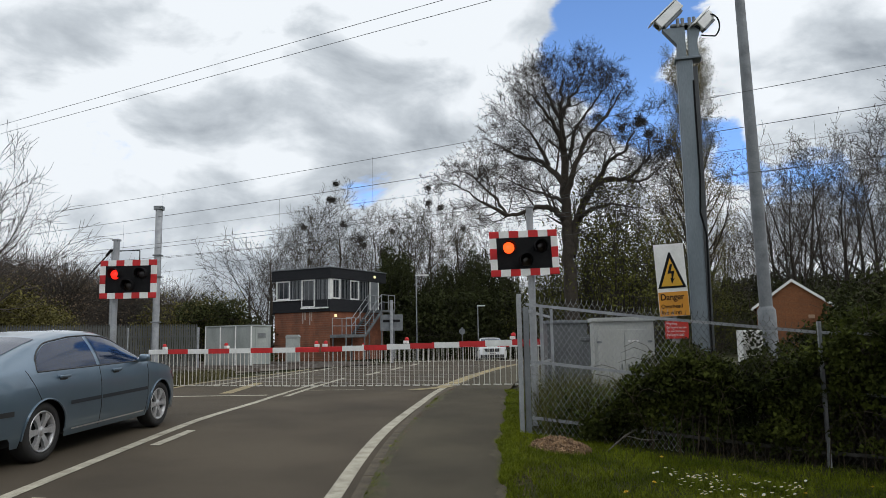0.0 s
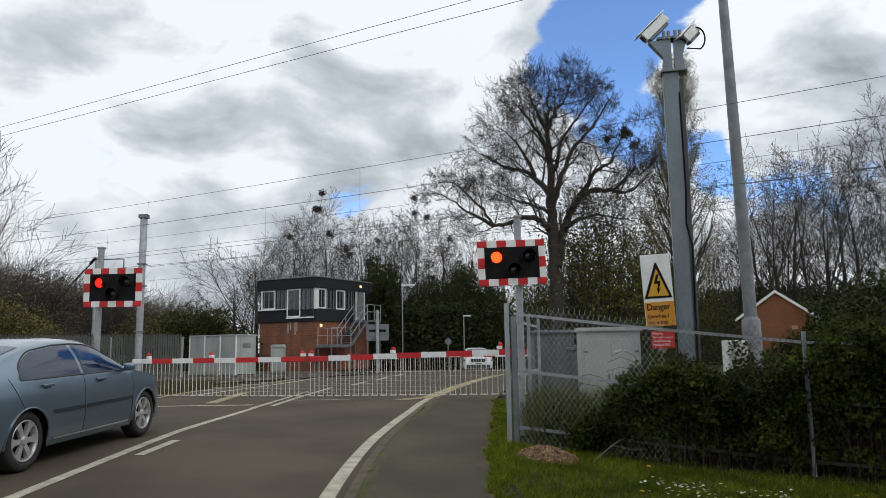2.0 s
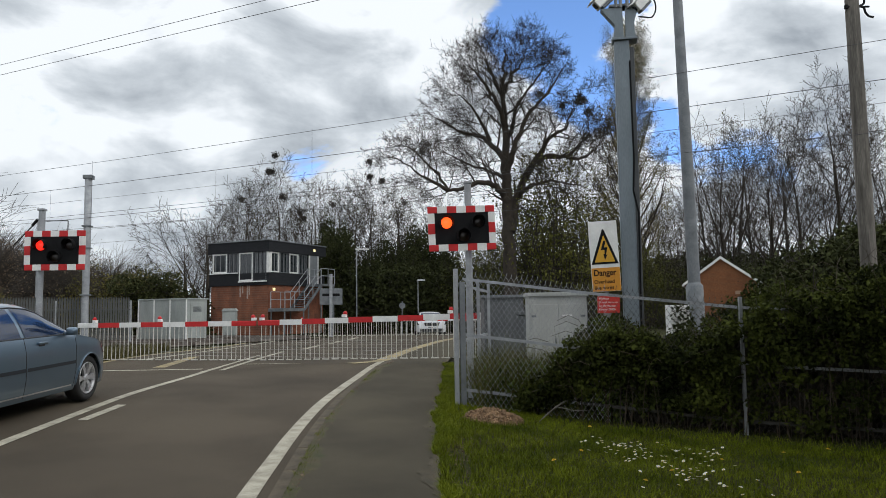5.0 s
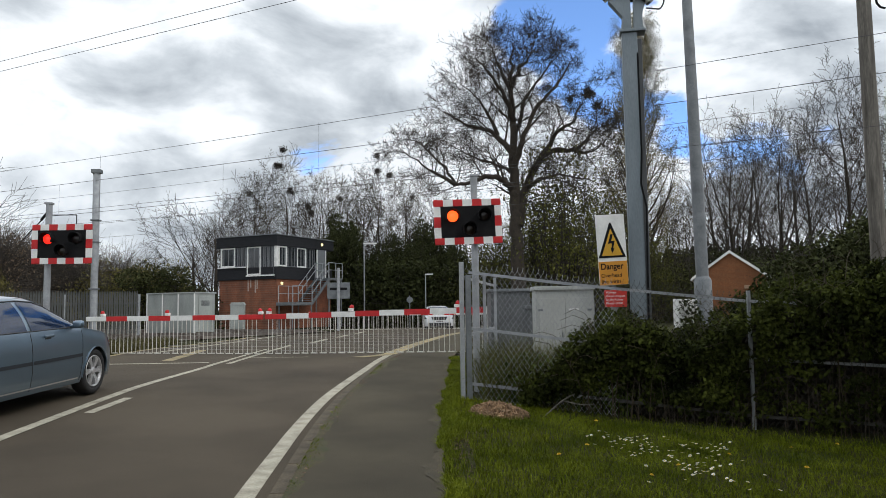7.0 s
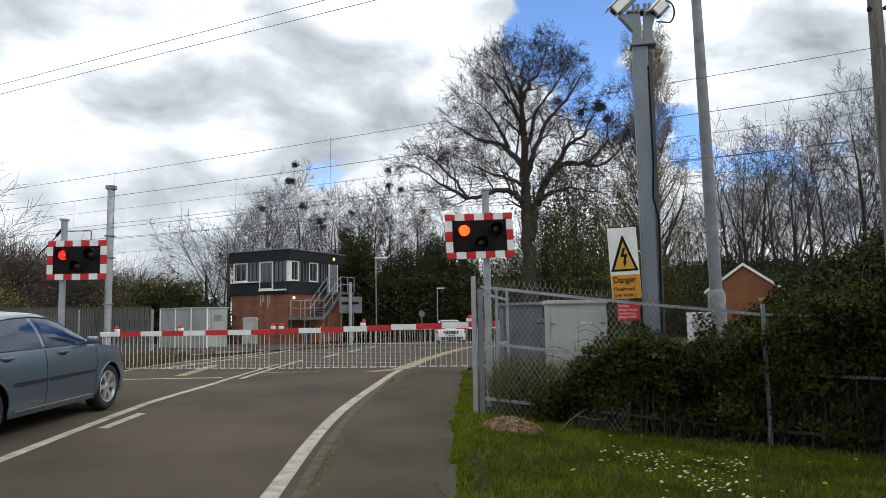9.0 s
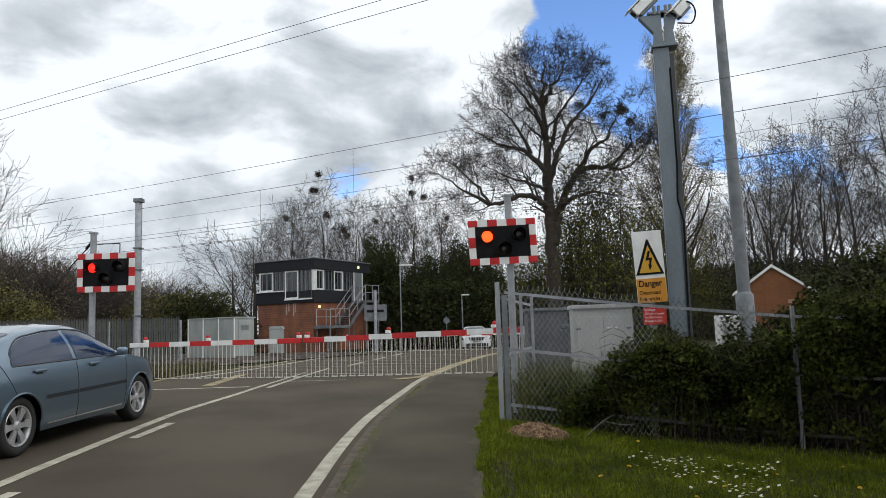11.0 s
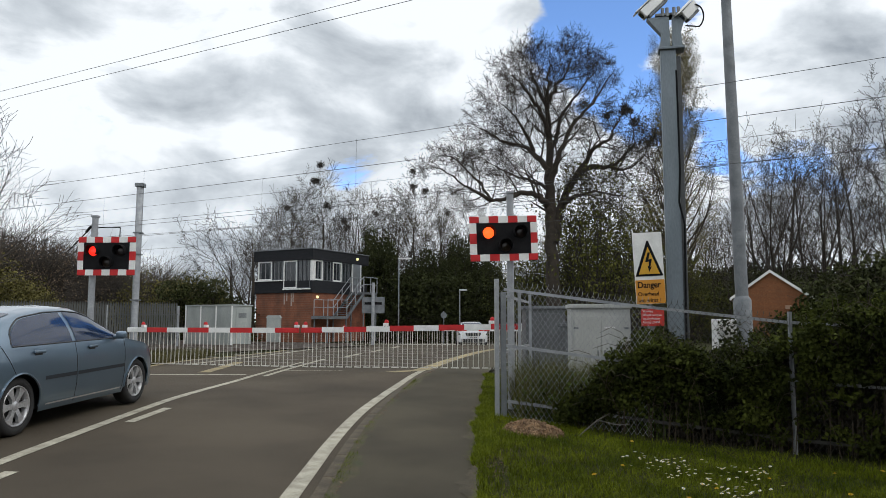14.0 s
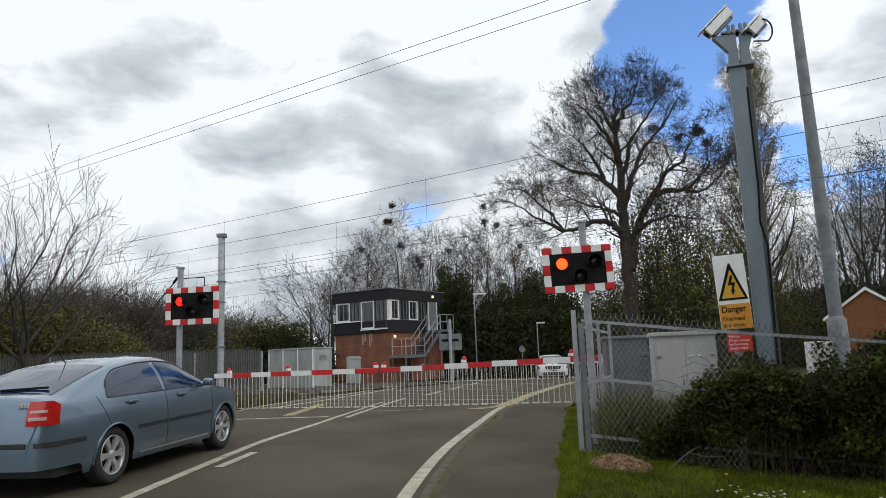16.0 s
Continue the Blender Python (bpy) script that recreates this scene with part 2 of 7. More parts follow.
def finish(name, bm, material, parent=None, label="", smooth=False):
    me = bpy.data.meshes.new(name)
    bmesh.ops.recalc_face_normals(bm, faces=bm.faces)
    bm.to_mesh(me)
    bm.free()
    for poly in me.polygons:
        poly.use_smooth = smooth
    for one in material if isinstance(material, (list, tuple)) else (material,):
        me.materials.append(one)
    ob = new(name, me)
    if parent:
        ob.parent = parent
    if label:
        ob["label"] = label
    return ob


def part(name, bm, material, parent, label="", smooth=False):
    return finish(name, bm, material, parent, label, smooth)


def share(name, mesh, parent, m):
    """One more piece on an existing mesh."""
    ob = new(name, mesh)
    ob.parent = parent
    ob.matrix_basis = m
    return ob


def root(name, m, label, category, group="", kind=""):
    ob = new(name)
    ob.empty_display_size = 0.2
    ob.matrix_basis = m
    return tagged(ob, label, category, group, kind)


def bulk(name, verts, faces, material, parent=None, smooth=False):
    """A mesh from numpy arrays; all faces have the same number of corners."""
    verts, faces = np.asarray(verts, np.float32), np.asarray(faces, np.int32)
    me = bpy.data.meshes.new(name)
    k = faces.shape[1]
    me.vertices.add(len(verts))
    me.vertices.foreach_set("co", verts.ravel())
    me.loops.add(faces.size)
    me.loops.foreach_set("vertex_index", faces.ravel())
    me.polygons.add(len(faces))
    me.polygons.foreach_set("loop_start", np.arange(0, faces.size, k, dtype=np.int32))
    me.polygons.foreach_set("use_smooth", np.full(len(faces), smooth))
    me.update(calc_edges=True)
    me.validate()
    me.materials.append(material)
    ob = new(name, me)
    if parent:
        ob.parent = parent
    return ob


def box(bm, c, s, bevel=0.0, m=None):
    got = bmesh.ops.create_cube(bm, size=1.0, matrix=(m or Matrix()) @ Matrix.Translation(c) @ Matrix.Diagonal((*s, 1)))
    if bevel:
        edges = list({e for v in got["verts"] for e in v.link_edges})
        bmesh.ops.bevel(bm, geom=edges, offset=bevel, segments=2, affect="EDGES", profile=0.5)
    return bm


def rod(bm, a, b, r0, r1=None, seg=10):
    a, b = Vector(a), Vector(b)
    q = (b - a).to_track_quat("Z", "Y").to_matrix().to_4x4()
    bmesh.ops.create_cone(bm, cap_ends=True, segments=seg, radius1=r0, radius2=r0 if r1 is None else r1, depth=(b - a).length,
                          matrix=Matrix.Translation((a + b) / 2) @ q)
    return bm


def lathe(bm, profile, seg=24, m=None):
    """Turns (radius, height) pairs round z."""
    m = m or Matrix()
    rings = []
    for r, z in profile:
        rings.append([bm.verts.new(m @ Vector((r * math.cos(6.28318 * k / seg), r * math.sin(6.28318 * k / seg), z))) for k in range(seg)])
    for a, b in zip(rings, rings[1:]):
        for k in range(seg):
            bm.faces.new((a[k], a[(k + 1) % seg], b[(k + 1) % seg], b[k]))
    return bm


def prism(bm, outline, y0, y1, m=None):
    """An outline of (x, z) pairs drawn out from y0 to y1."""
    m = m or Matrix()
    a = [bm.verts.new(m @ Vector((x, y0, z))) for x, z in outline]
    b = [bm.verts.new(m @ Vector((x, y1, z))) for x, z in outline]
    n = len(outline)
    bm.faces.new(a)
    bm.faces.new(b[::-1])
    for k in range(n):
        bm.faces.new((a[k], b[k], b[(k + 1) % n], a[(k + 1) % n]))
    return bm


def tube_arrays(lines, sides):
    """Tapered tubes along (points, radii) lines, as vertices and quads."""
    V, F, base = [], [], 0
    turn = np.arange(sides) * 2 * np.pi / sides
    cs, sn = np.cos(turn), np.sin(turn)
    for pts, rad in lines:
        pts = np.asarray(pts, float)
        n = len(pts)
        way = np.gradient(pts, axis=0)
        way /= np.linalg.norm(way, axis=1, keepdims=True) + 1e-9
        ref = np.eye(3)[np.argmin(np.abs(way).max(axis=0))]
        u = np.cross(way, ref)
        u /= np.linalg.norm(u, axis=1, keepdims=True) + 1e-9
        v = np.cross(way, u)
        rad = np.asarray(rad, float)[:, None, None]
        V.append((pts[:, None] + rad * (u[:, None] * cs[None, :, None] + v[:, None] * sn[None, :, None])).reshape(-1, 3))
        i = base + np.arange(n - 1)[:, None] * sides + np.arange(sides)[None]
        j = base + np.arange(n - 1)[:, None] * sides + (np.arange(sides)[None] + 1) % sides
        F.append(np.stack([i, j, j + sides, i + sides], -1).reshape(-1, 4))
        base += n * sides
    return np.concatenate(V), np.concatenate(F)


def leaf_arrays(rng, places, size, long=1.5, droop=0.3, spread=0.5):
    """One folded leaf (two quads) at each place."""
    n = len(places)
    s = size * (1 + spread * (rng.random(n) * 2 - 1))
    d = rng.normal(size=(n, 3))
    d[:, 2] -= droop
    d /= np.linalg.norm(d, axis=1, keepdims=True)
    w = np.cross(d, rng.normal(size=(n, 3)))
    w /= np.linalg.norm(w, axis=1, keepdims=True)
    up = np.cross(w, d)
    a, l = s[:, None] * 0.5, s[:, None] * long
    p = np.asarray(places)
    V = np.stack([p, p + d * l * 0.5 + w * a + up * a * 0.3, p + d * l, p + d * l * 0.5 - w * a + up * a * 0.3], 1)
    i = np.arange(n)[:, None] * 4
    F = np.concatenate([i + [0, 1, 2], i + [0, 2, 3]], 1).reshape(-1, 3)
    return V.reshape(-1, 3), F


# ---------------------------------------------------------------- the lie of the land
def steps(v, pairs):
    return float(np.interp(v, [p[0] for p in pairs], [p[1] for p in pairs]))


def ease(a, b, v):
    t = min(max((v - a) / (b - a), 0), 1)
    return t * t * (3 - 2 * t)


def land(x, y):
    """Height of the finished surface: a ramp up to the crossing, falling off to the verge."""
    z = steps(y, ((-40, -0.3), (0, 0), (8, 0.24), (11, 0.32), (16, 0.42), (38, 0.42), (47, 0.18), (60, 0), (200, 0)))
    z -= 0.03 * (max(min(x, 3), -9) + 1) * (1 - ease(11, 16, y))
    return z - 0.06 * min(max(x - 1, 0), 6) * (1 - ease(12, 17, y))


KERB = ((-40, -0.8), (0, -0.82), (6.1, -0.83), (8.9, -0.785), (10.8, -0.67), (12.9, -0.48), (15.1, -0.24), (16.7, 0.0), (19, 0.4), (24.7, 1.35),
        (31, 2.9), (36, 4.2), (46, 5.3), (60, 6.5), (100, 14), (220, 40))
PATH_EDGE = ((-40, 0.4), (6, 0.48), (7.3, 0.56), (8.8, 0.66), (11.1, 0.87), (13.8, 1.14), (17.3, 1.5), (24, 2.7), (31, 4.3), (36, 5.7), (46, 6.9), (60, 8), (100, 15.5), (220, 41.5))
ROAD_LEFT = ((-40, -6.75), (17, -6.75), (20, -7.5), (22.5, -7.4), (27.5, -6.1), (34.8, -5.6), (46, -2.3), (60, -0.6), (100, 6), (220, 32))
U, W = Vector((-0.866, 0.5, 0)), Vector((0.5, 0.866, 0))      # along the railway, and across it


def rounded(pts, rounds=3):
    """A polyline with its corners cut again and again."""
    pts = [tuple(p) for p in pts]
    for _ in range(rounds):
        out = [pts[0]]
        for (a, b), (c, d) in zip(pts, pts[1:]):
            out += [(0.75 * a + 0.25 * c, 0.75 * b + 0.25 * d), (0.25 * a + 0.75 * c, 0.25 * b + 0.75 * d)]
        pts = out + [pts[-1]]
    return pts


KERB, PATH_EDGE, ROAD_LEFT = rounded(KERB), rounded(PATH_EDGE), rounded(ROAD_LEFT)


def sheet(name, lo, hi, ys, lift, material, cross=8, lo_off=0.0, hi_off=0.0):
    """A strip of surface between two edges that follow the land."""
    V, F = [], []
    for y in ys:
        a, b = steps(y, lo) + lo_off, steps(y, hi) + hi_off
        for k in range(cross + 1):
            x = a + (b - a) * k / cross
            V.append((x, y, land(x, y) + lift))
    n = cross + 1
    for j in range(len(ys) - 1):
        for k in range(cross):
            F.append((j * n + k, j * n + k + 1, (j + 1) * n + k + 1, (j + 1) * n + k))
    return bulk(name, V, F, material, smooth=True)


def geometric(lo, hi, fine_lo, fine_hi, step, grow):
    out = list(np.arange(fine_lo, fine_hi + 1e-6, step))
    d = step
    while out[-1] < hi:
        d *= grow
        out.append(out[-1] + d)
    d = step
    while out[0] > lo:
        d *= grow
        out.insert(0, out[0] - d)
    return out


def build_ground():
    xs = geometric(-1800, 1800, -10, 10, 0.3, 1.22)
    ys = geometric(-300, 3500, 4, 36, 0.4, 1.2)
    rng = np.random.default_rng(4)
    V, F = [], []
    for y in ys:
        for x in xs:
            z = land(x, y)
            inside = steps(y, ROAD_LEFT) - 0.15 < x < steps(y, PATH_EDGE) + 0.05
            z += -0.09 if inside else (0.006 if -2 < x < 8 else 0.02) * rng.standard_normal() * (abs(x) < 40 and y < 60)
            V.append((x, y, z))
    n = len(xs)
    for j in range(len(ys) - 1):
        for k in range(n - 1):
            F.append((j * n + k, j * n + k + 1, (j + 1) * n + k + 1, (j + 1) * n + k))
    ob = bulk("ground", V, F, M_earth, smooth=True)
    return tagged(ob, "rough grass and bare earth around the crossing", "ground", kind="structure")


build_ground()
YS = list(np.arange(-40, 50, 0.5)) + list(np.arange(50, 221, 5))
tagged(sheet("road", ROAD_LEFT, KERB, YS, 0.0, M_asphalt, 12), "worn dark grey asphalt road over the crossing", "road", kind="structure")
tagged(sheet("pavement", KERB, PATH_EDGE, YS, 0.035, M_path, 5, lo_off=0.1), "narrow grey asphalt footpath beside the road", "pavement", kind="structure")


def marking(name, pts, width, material, label, lift=0.006):
    """A painted line of given width along plan points."""
    V, F = [], []
    fine = []
    pts = rounded(pts)
    for (x0, y0), (x1, y1) in zip(pts, pts[1:]):
        n = max(1, int(math.hypot(x1 - x0, y1 - y0) / 0.5))
        fine += [(x0 + (x1 - x0) * k / n, y0 + (y1 - y0) * k / n) for k in range(n)]
    fine.append(pts[-1])
    p = np.array(fine)
    d = np.gradient(p, axis=0)
    d /= np.linalg.norm(d, axis=1, keepdims=True)
    side = np.stack([d[:, 1], -d[:, 0]], 1) * width / 2
    for a, b in zip(p - side, p + side):
        V += [(*a, land(*a) + lift), (*b, land(*b) + lift)]
    for k in range(len(p) - 1):
        F.append((2 * k, 2 * k + 1, 2 * k + 3, 2 * k + 2))
    return tagged(bulk(name, V, F, material), label, "road marking", kind="structure")


EDGE_LINE = [(-1.02, -20), (-1.02, 0), (-1.01, 6.0), (-0.985, 7.2), (-0.975, 8.0), (-0.94, 9.1), (-0.87, 10.4), (-0.74, 11.8), (-0.57, 13.3), (-0.33, 15.2), (-0.09, 17.3), (0.05, 18.4)]
marking("road_marking", EDGE_LINE, 0.15, M_white_line, "solid white edge line curving beside the footpath")
marking("road_marking", [(-3.78, -20), (-3.78, 9), (-3.74, 12), (-3.68, 15), (-3.6, 17.0)], 0.13, M_white_line, "solid white centre line on the approach")
for y0, y1, x0 in ((-2.2, -0.2, -3.5), (1.8, 3.8, -3.5), (5.6, 6.7, -3.52), (9.3, 10.5, -3.52)):
    marking("road_marking", [(x0, y0), (x0 + 0.04, y1)], 0.12, M_white_line, "short white dash beside the centre line")
marking("road_marking", [(-3.36, 16.0), (-3.3, 19.0), (-3.1, 23.5)], 0.12, M_white_line, "white centre line across the crossing")
marking("road_marking", [(-3.62, 17.0), (-3.5, 21.5)], 0.1, M_white_line, "white centre line across the crossing")
for k in range(3):
    marking("road_marking", [(-2.6 + 0.55 * k, 25 + 4.2 * k), (-2.35 + 0.55 * k, 27.6 + 4.2 * k)], 0.2, M_white_line, "white dash on the crossing deck")
marking("road_marking", [(-6.5, 16.5), (-3.85, 16.4)], 0.2, M_white_line, "white stop line across the approach lane", 0.010)
marking("road_marking", [(-3.4, 17.85), (-1.9, 17.75)], 0.08, M_white_line, "thin worn white line across the lane")
marking("road_marking", [(-5.0, 17.2), (-5.12, 19.2), (-5.3, 21.5)], 0.28, M_yellow_line, "worn yellow line at the edge of the crossing")
marking("road_marking", [(-0.75, 17.3), (0.0, 18.0), (0.1, 18.9), (1.15, 24.7), (2.6, 31), (3.4, 33)], 0.36, M_yellow_line, "worn yellow line along the crossing footway", 0.010)
marking("road_marking", [(-7.1, 19.2), (-7.2, 22.5), (-5.95, 27.5), (-5.4, 34.8)], 0.2, M_yellow_line, "worn yellow line along the crossing footway")
marking("road_marking", [(-6.4, 20.5), (-5.4, 26.5), (-4.6, 34.5)], 0.16, M_white_line, "worn white line along the crossing edge")

# kerb stones along the footpath
kerb = root("kerb", Matrix(), "low dirty concrete kerb between road and footpath", "kerb", kind="structure")
bm_k = bmesh.new()
box(bm_k, (0, 0, 0), (0.11, 0.9, 0.14), 0.008)
stone = None
y = -6.0
while y < 20:
    a, b = (steps(y, KERB), y), (steps(y + 0.9, KERB), y + 0.9)
    m = Matrix.Translation(((a[0] + b[0]) / 2 + 0.05, y + 0.45, land(a[0], y + 0.45) - 0.03 + 0.002 * math.sin(y * 7))) @ Matrix.Rotation(-math.atan2(b[0] - a[0], 0.9), 4, "Z") @ Matrix.Rotation(math.atan2(land(*b) - land(*a), 0.9), 4, "X")
    if stone is None:
        first = part("kerb_stone", bm_k, M_kerb, kerb)
        first.matrix_basis = m
        stone = first.data
    else:
        share("kerb_stone", stone, kerb, m)
    y += 0.905

# dirt and moss gathered behind the kerb and along the edges of the footpath
def dirt_strip(line, off, width, y0, y1, seed, lift, gap=0.0, outward=True):
    V, F = [], []
    ys = np.arange(y0, y1, 0.06)
    last = None
    for y in ys:
        w = width * (0.55 + 0.9 * noise.noise((y * 1.1, seed, 0.3)) + 0.5 * noise.noise((y * 4.3, seed, 2.0)) + 0.25 * noise.noise((y * 13, seed, 4.0))) - gap
        if w < 0.012:
            last = None
            continue
        x = steps(y, line) + off
        a, b = ((x, y), (x + w, y)) if outward else ((x - w, y), (x, y))
        V += [(*a, land(*a) + lift + 0.006), (*b, land(*b) + lift + 0.001)]
        if last is not None:
            F.append((last, last + 1, len(V) - 1, len(V) - 2))
        last = len(V) - 2
    return V, F


M_moss_dirt = mat("mossy_dirt", (0.075, 0.06, 0.03), (0.045, 0.05, 0.018), 0.95, s1=6, s2=90, bump=0.6, fine=0.5)
tagged(bulk("dirt", *dirt_strip(KERB, 0.10, 0.17, -2, 16.5, 1.7, 0.035), M_moss_dirt), "mossy brown dirt gathered behind the kerb", "dirt", kind="structure")
tagged(bulk("dirt", *dirt_strip(PATH_EDGE, -0.005, 0.24, -2, 15, 5.2, 0.035, 0.05, False), mat("brown_dirt", (0.085, 0.068, 0.04), (0.05, 0.042, 0.025), 0.95, s1=6, s2=90, bump=0.6, fine=0.5)), "thin brown dirt worn over the footpath edge", "dirt", kind="structure")

# ---------------------------------------------------------------- railway
TRACKS = (17.2, 20.6, 24.4, 27.8)


def on_line(d, s, z):
    """A point d across the railway and s along it."""
    v = W * d + U * s
    return (v.x, v.y, z)


def build_railway():
    bm = bmesh.new()
    for s0, s1 in ((-90, 5.6), (20.5, 140)):
        a = [bm.verts.new(on_line(d, s0, z)) for d, z in ((14.4, 0.3), (15.2, 0.47), (30, 0.47), (31, 0.3))]
        b = [bm.verts.new(on_line(d, s1, z)) for d, z in ((14.4, 0.3), (15.2, 0.47), (30, 0.47), (31, 0.3))]
        for k in range(3):
            bm.faces.new((a[k], a[k + 1], b[k + 1], b[k]))
    tagged(finish("ballast_bed", bm, M_ballast), "brown stone ballast beneath the railway tracks", "ballast", kind="structure")
    for d in TRACKS:
        track = root("railway_track", Matrix(), "steel railway rails on ballast crossing the road", "railway track", "railway tracks", "structure")
        for side in (-0.75, 0.75):
            bm = bmesh.new()
            for s0, s1, h in ((-90, 5.6, 0.6), (5.6, 20.5, 0.432), (20.5, 140, 0.6)):
                mid = on_line(d + side, (s0 + s1) / 2, h - 0.07)
                box(bm, (0, 0, 0), (s1 - s0, 0.075, 0.14), m=Matrix.Translation(mid) @ Matrix.Rotation(math.atan2(U.y, U.x), 4, "Z"))
            part("rail", bm, M_rail, track)
    # overhead wires: distance across the line, lowest height, where along it that is, curve, radius
    for d, z, low, bow, r, name in ((14.2, 9.36, 14, 0.0, 0.0075, "feeder wire"), (14.2, 9.04, 14, 0.0, 0.0075, "feeder wire"),
                                    (17.2, 6.79, 19, 0.00045, 0.0065, "catenary wire"), (17.2, 5.06, 14, 0.0001, 0.006, "contact wire"),
                                    (20.6, 6.91, 22, 0.0003, 0.009, "catenary wire"), (20.6, 5.6, 22, 0.0004, 0.008, "contact wire"),
                                    (24.4, 7.23, 23, 0.0003, 0.0065, "catenary wire"), (24.4, 5.82, 22, 0.0006, 0.008, "contact wire"),
                                    (27.8, 6.37, 20, 0.0001, 0.009, "catenary wire"), (27.8, 5.6, 30, 0.0001, 0.007, "contact wire")):
        ss = np.arange(-120, 200, 2.0)
        pts = [on_line(d, s, z + bow * (((s - low + 33) % 66) - 33) ** 2) for s in ss]
        v, f = tube_arrays([(pts, [r] * len(pts))], 4)
        tagged(bulk("overhead_wire", v, f, M_wire), "dark overhead " + name + " strung along the railway", "overhead wire", "overhead wires", "structure")


build_railway()


def build_droppers():
    lines = []
    for d, top, low in ((20.6, 6.93, 5.66), (17.2, 6.86, 5.07)):
        for k in range(-6, 12):
            s = 9.0 * k + (0.9 if d > 18 else 3.2)
            lines.append(([on_line(d, s, top), on_line(d, s, low)], [0.004, 0.004]))
    v, f = tube_arrays(lines, 3)
    tagged(bulk("dropper_wire", v, f, M_black), "thin vertical dropper wires between overhead wires", "overhead wire", kind="stuff")


build_droppers()

# ---------------------------------------------------------------- trees
def grow(rng, p, way, length, r, level, opts, out):
    """One branch and, along it, its children; out[level] gathers (points, radii)."""
    n = int(opts["segs"][level])
    pts, rad = [np.array(p, float)], [r]
    d = np.array(way, float)
    d /= np.linalg.norm(d)
    for k in range(n):
        d = d + rng.normal(size=3) * opts["wander"][level] + np.array([0, 0, opts["rise"][level]])
        d /= np.linalg.norm(d)
        pts.append(pts[-1] + d * length / n)
        rad.append(r * (1 - opts["taper"][level] * (k + 1) / n))
    out[level].append((pts, rad))
    if level + 1 >= len(opts["count"]):
        return
    kids = max(1, int(round(opts["count"][level] * (0.75 + 0.5 * rng.random()))))
    start = opts["start"][level]
    turn = rng.random() * 6.28
    for k in range(kids):
        f = start + (1 - start) * (k + rng.random() * 0.8) / kids
        f = min(f, 0.999)
        i = min(int(f * n), n - 1)
        a = pts[i] + (pts[i + 1] - pts[i]) * (f * n - i)
        ax = pts[i + 1] - pts[i]
        ax = ax / np.linalg.norm(ax)
        turn += 2.4 + rng.normal() * 0.4
        s = np.cross(ax, [0.3, 0.2, 1.0]) if abs(ax[2]) > 0.95 else np.cross(ax, [0, 0, 1.0])
        s /= np.linalg.norm(s)
        t = np.cross(ax, s)
        out_way = s * math.cos(turn) + t * math.sin(turn)
        ang = radians(opts["angle"][level] * (0.75 + 0.5 * rng.random()))
        size = length * opts["ratio"][level] * (1 - opts["fall"] * (f - start) / (1 - start + 1e-6)) * (0.75 + 0.5 * rng.random())
        thick = np.interp(f * n, range(n + 1), rad) * opts["thin"][level]
        grow(rng, a, ax * math.cos(ang) + out_way * math.sin(ang), size, thick, level + 1, opts, out)


def sprout(rng, pts, rad, level, opts, out, length):
    """Children along a limb that is already laid."""
    pts, rad = np.asarray(pts, float), np.asarray(rad, float)
    n = len(pts) - 1
    kids = int(opts["count"][level])
    turn = rng.random() * 6.28
    for k in range(kids):
        f = 0.12 + 0.88 * (k + rng.random() * 0.8) / kids
        i = min(int(f * n), n - 1)
        a = pts[i] + (pts[i + 1] - pts[i]) * (f * n - i)
        ax = (pts[i + 1] - pts[i]) / np.linalg.norm(pts[i + 1] - pts[i])
        turn += 2.4 + rng.normal() * 0.4
        s = np.cross(ax, [0.3, 0.2, 1.0])
        s /= np.linalg.norm(s)
        t = np.cross(ax, s)
        o = s * math.cos(turn) + t * math.sin(turn)
        ang = radians(opts["angle"][level] * (0.75 + 0.5 * rng.random()))
        way = ax * math.cos(ang) + o * math.sin(ang) + np.array([0, 0, 0.15])
        grow(rng, a, way, length * (0.7 + 0.6 * rng.random()) * (1.1 - 0.45 * f), np.interp(f * n, range(n + 1), rad) * 0.42, level + 1, opts, out)


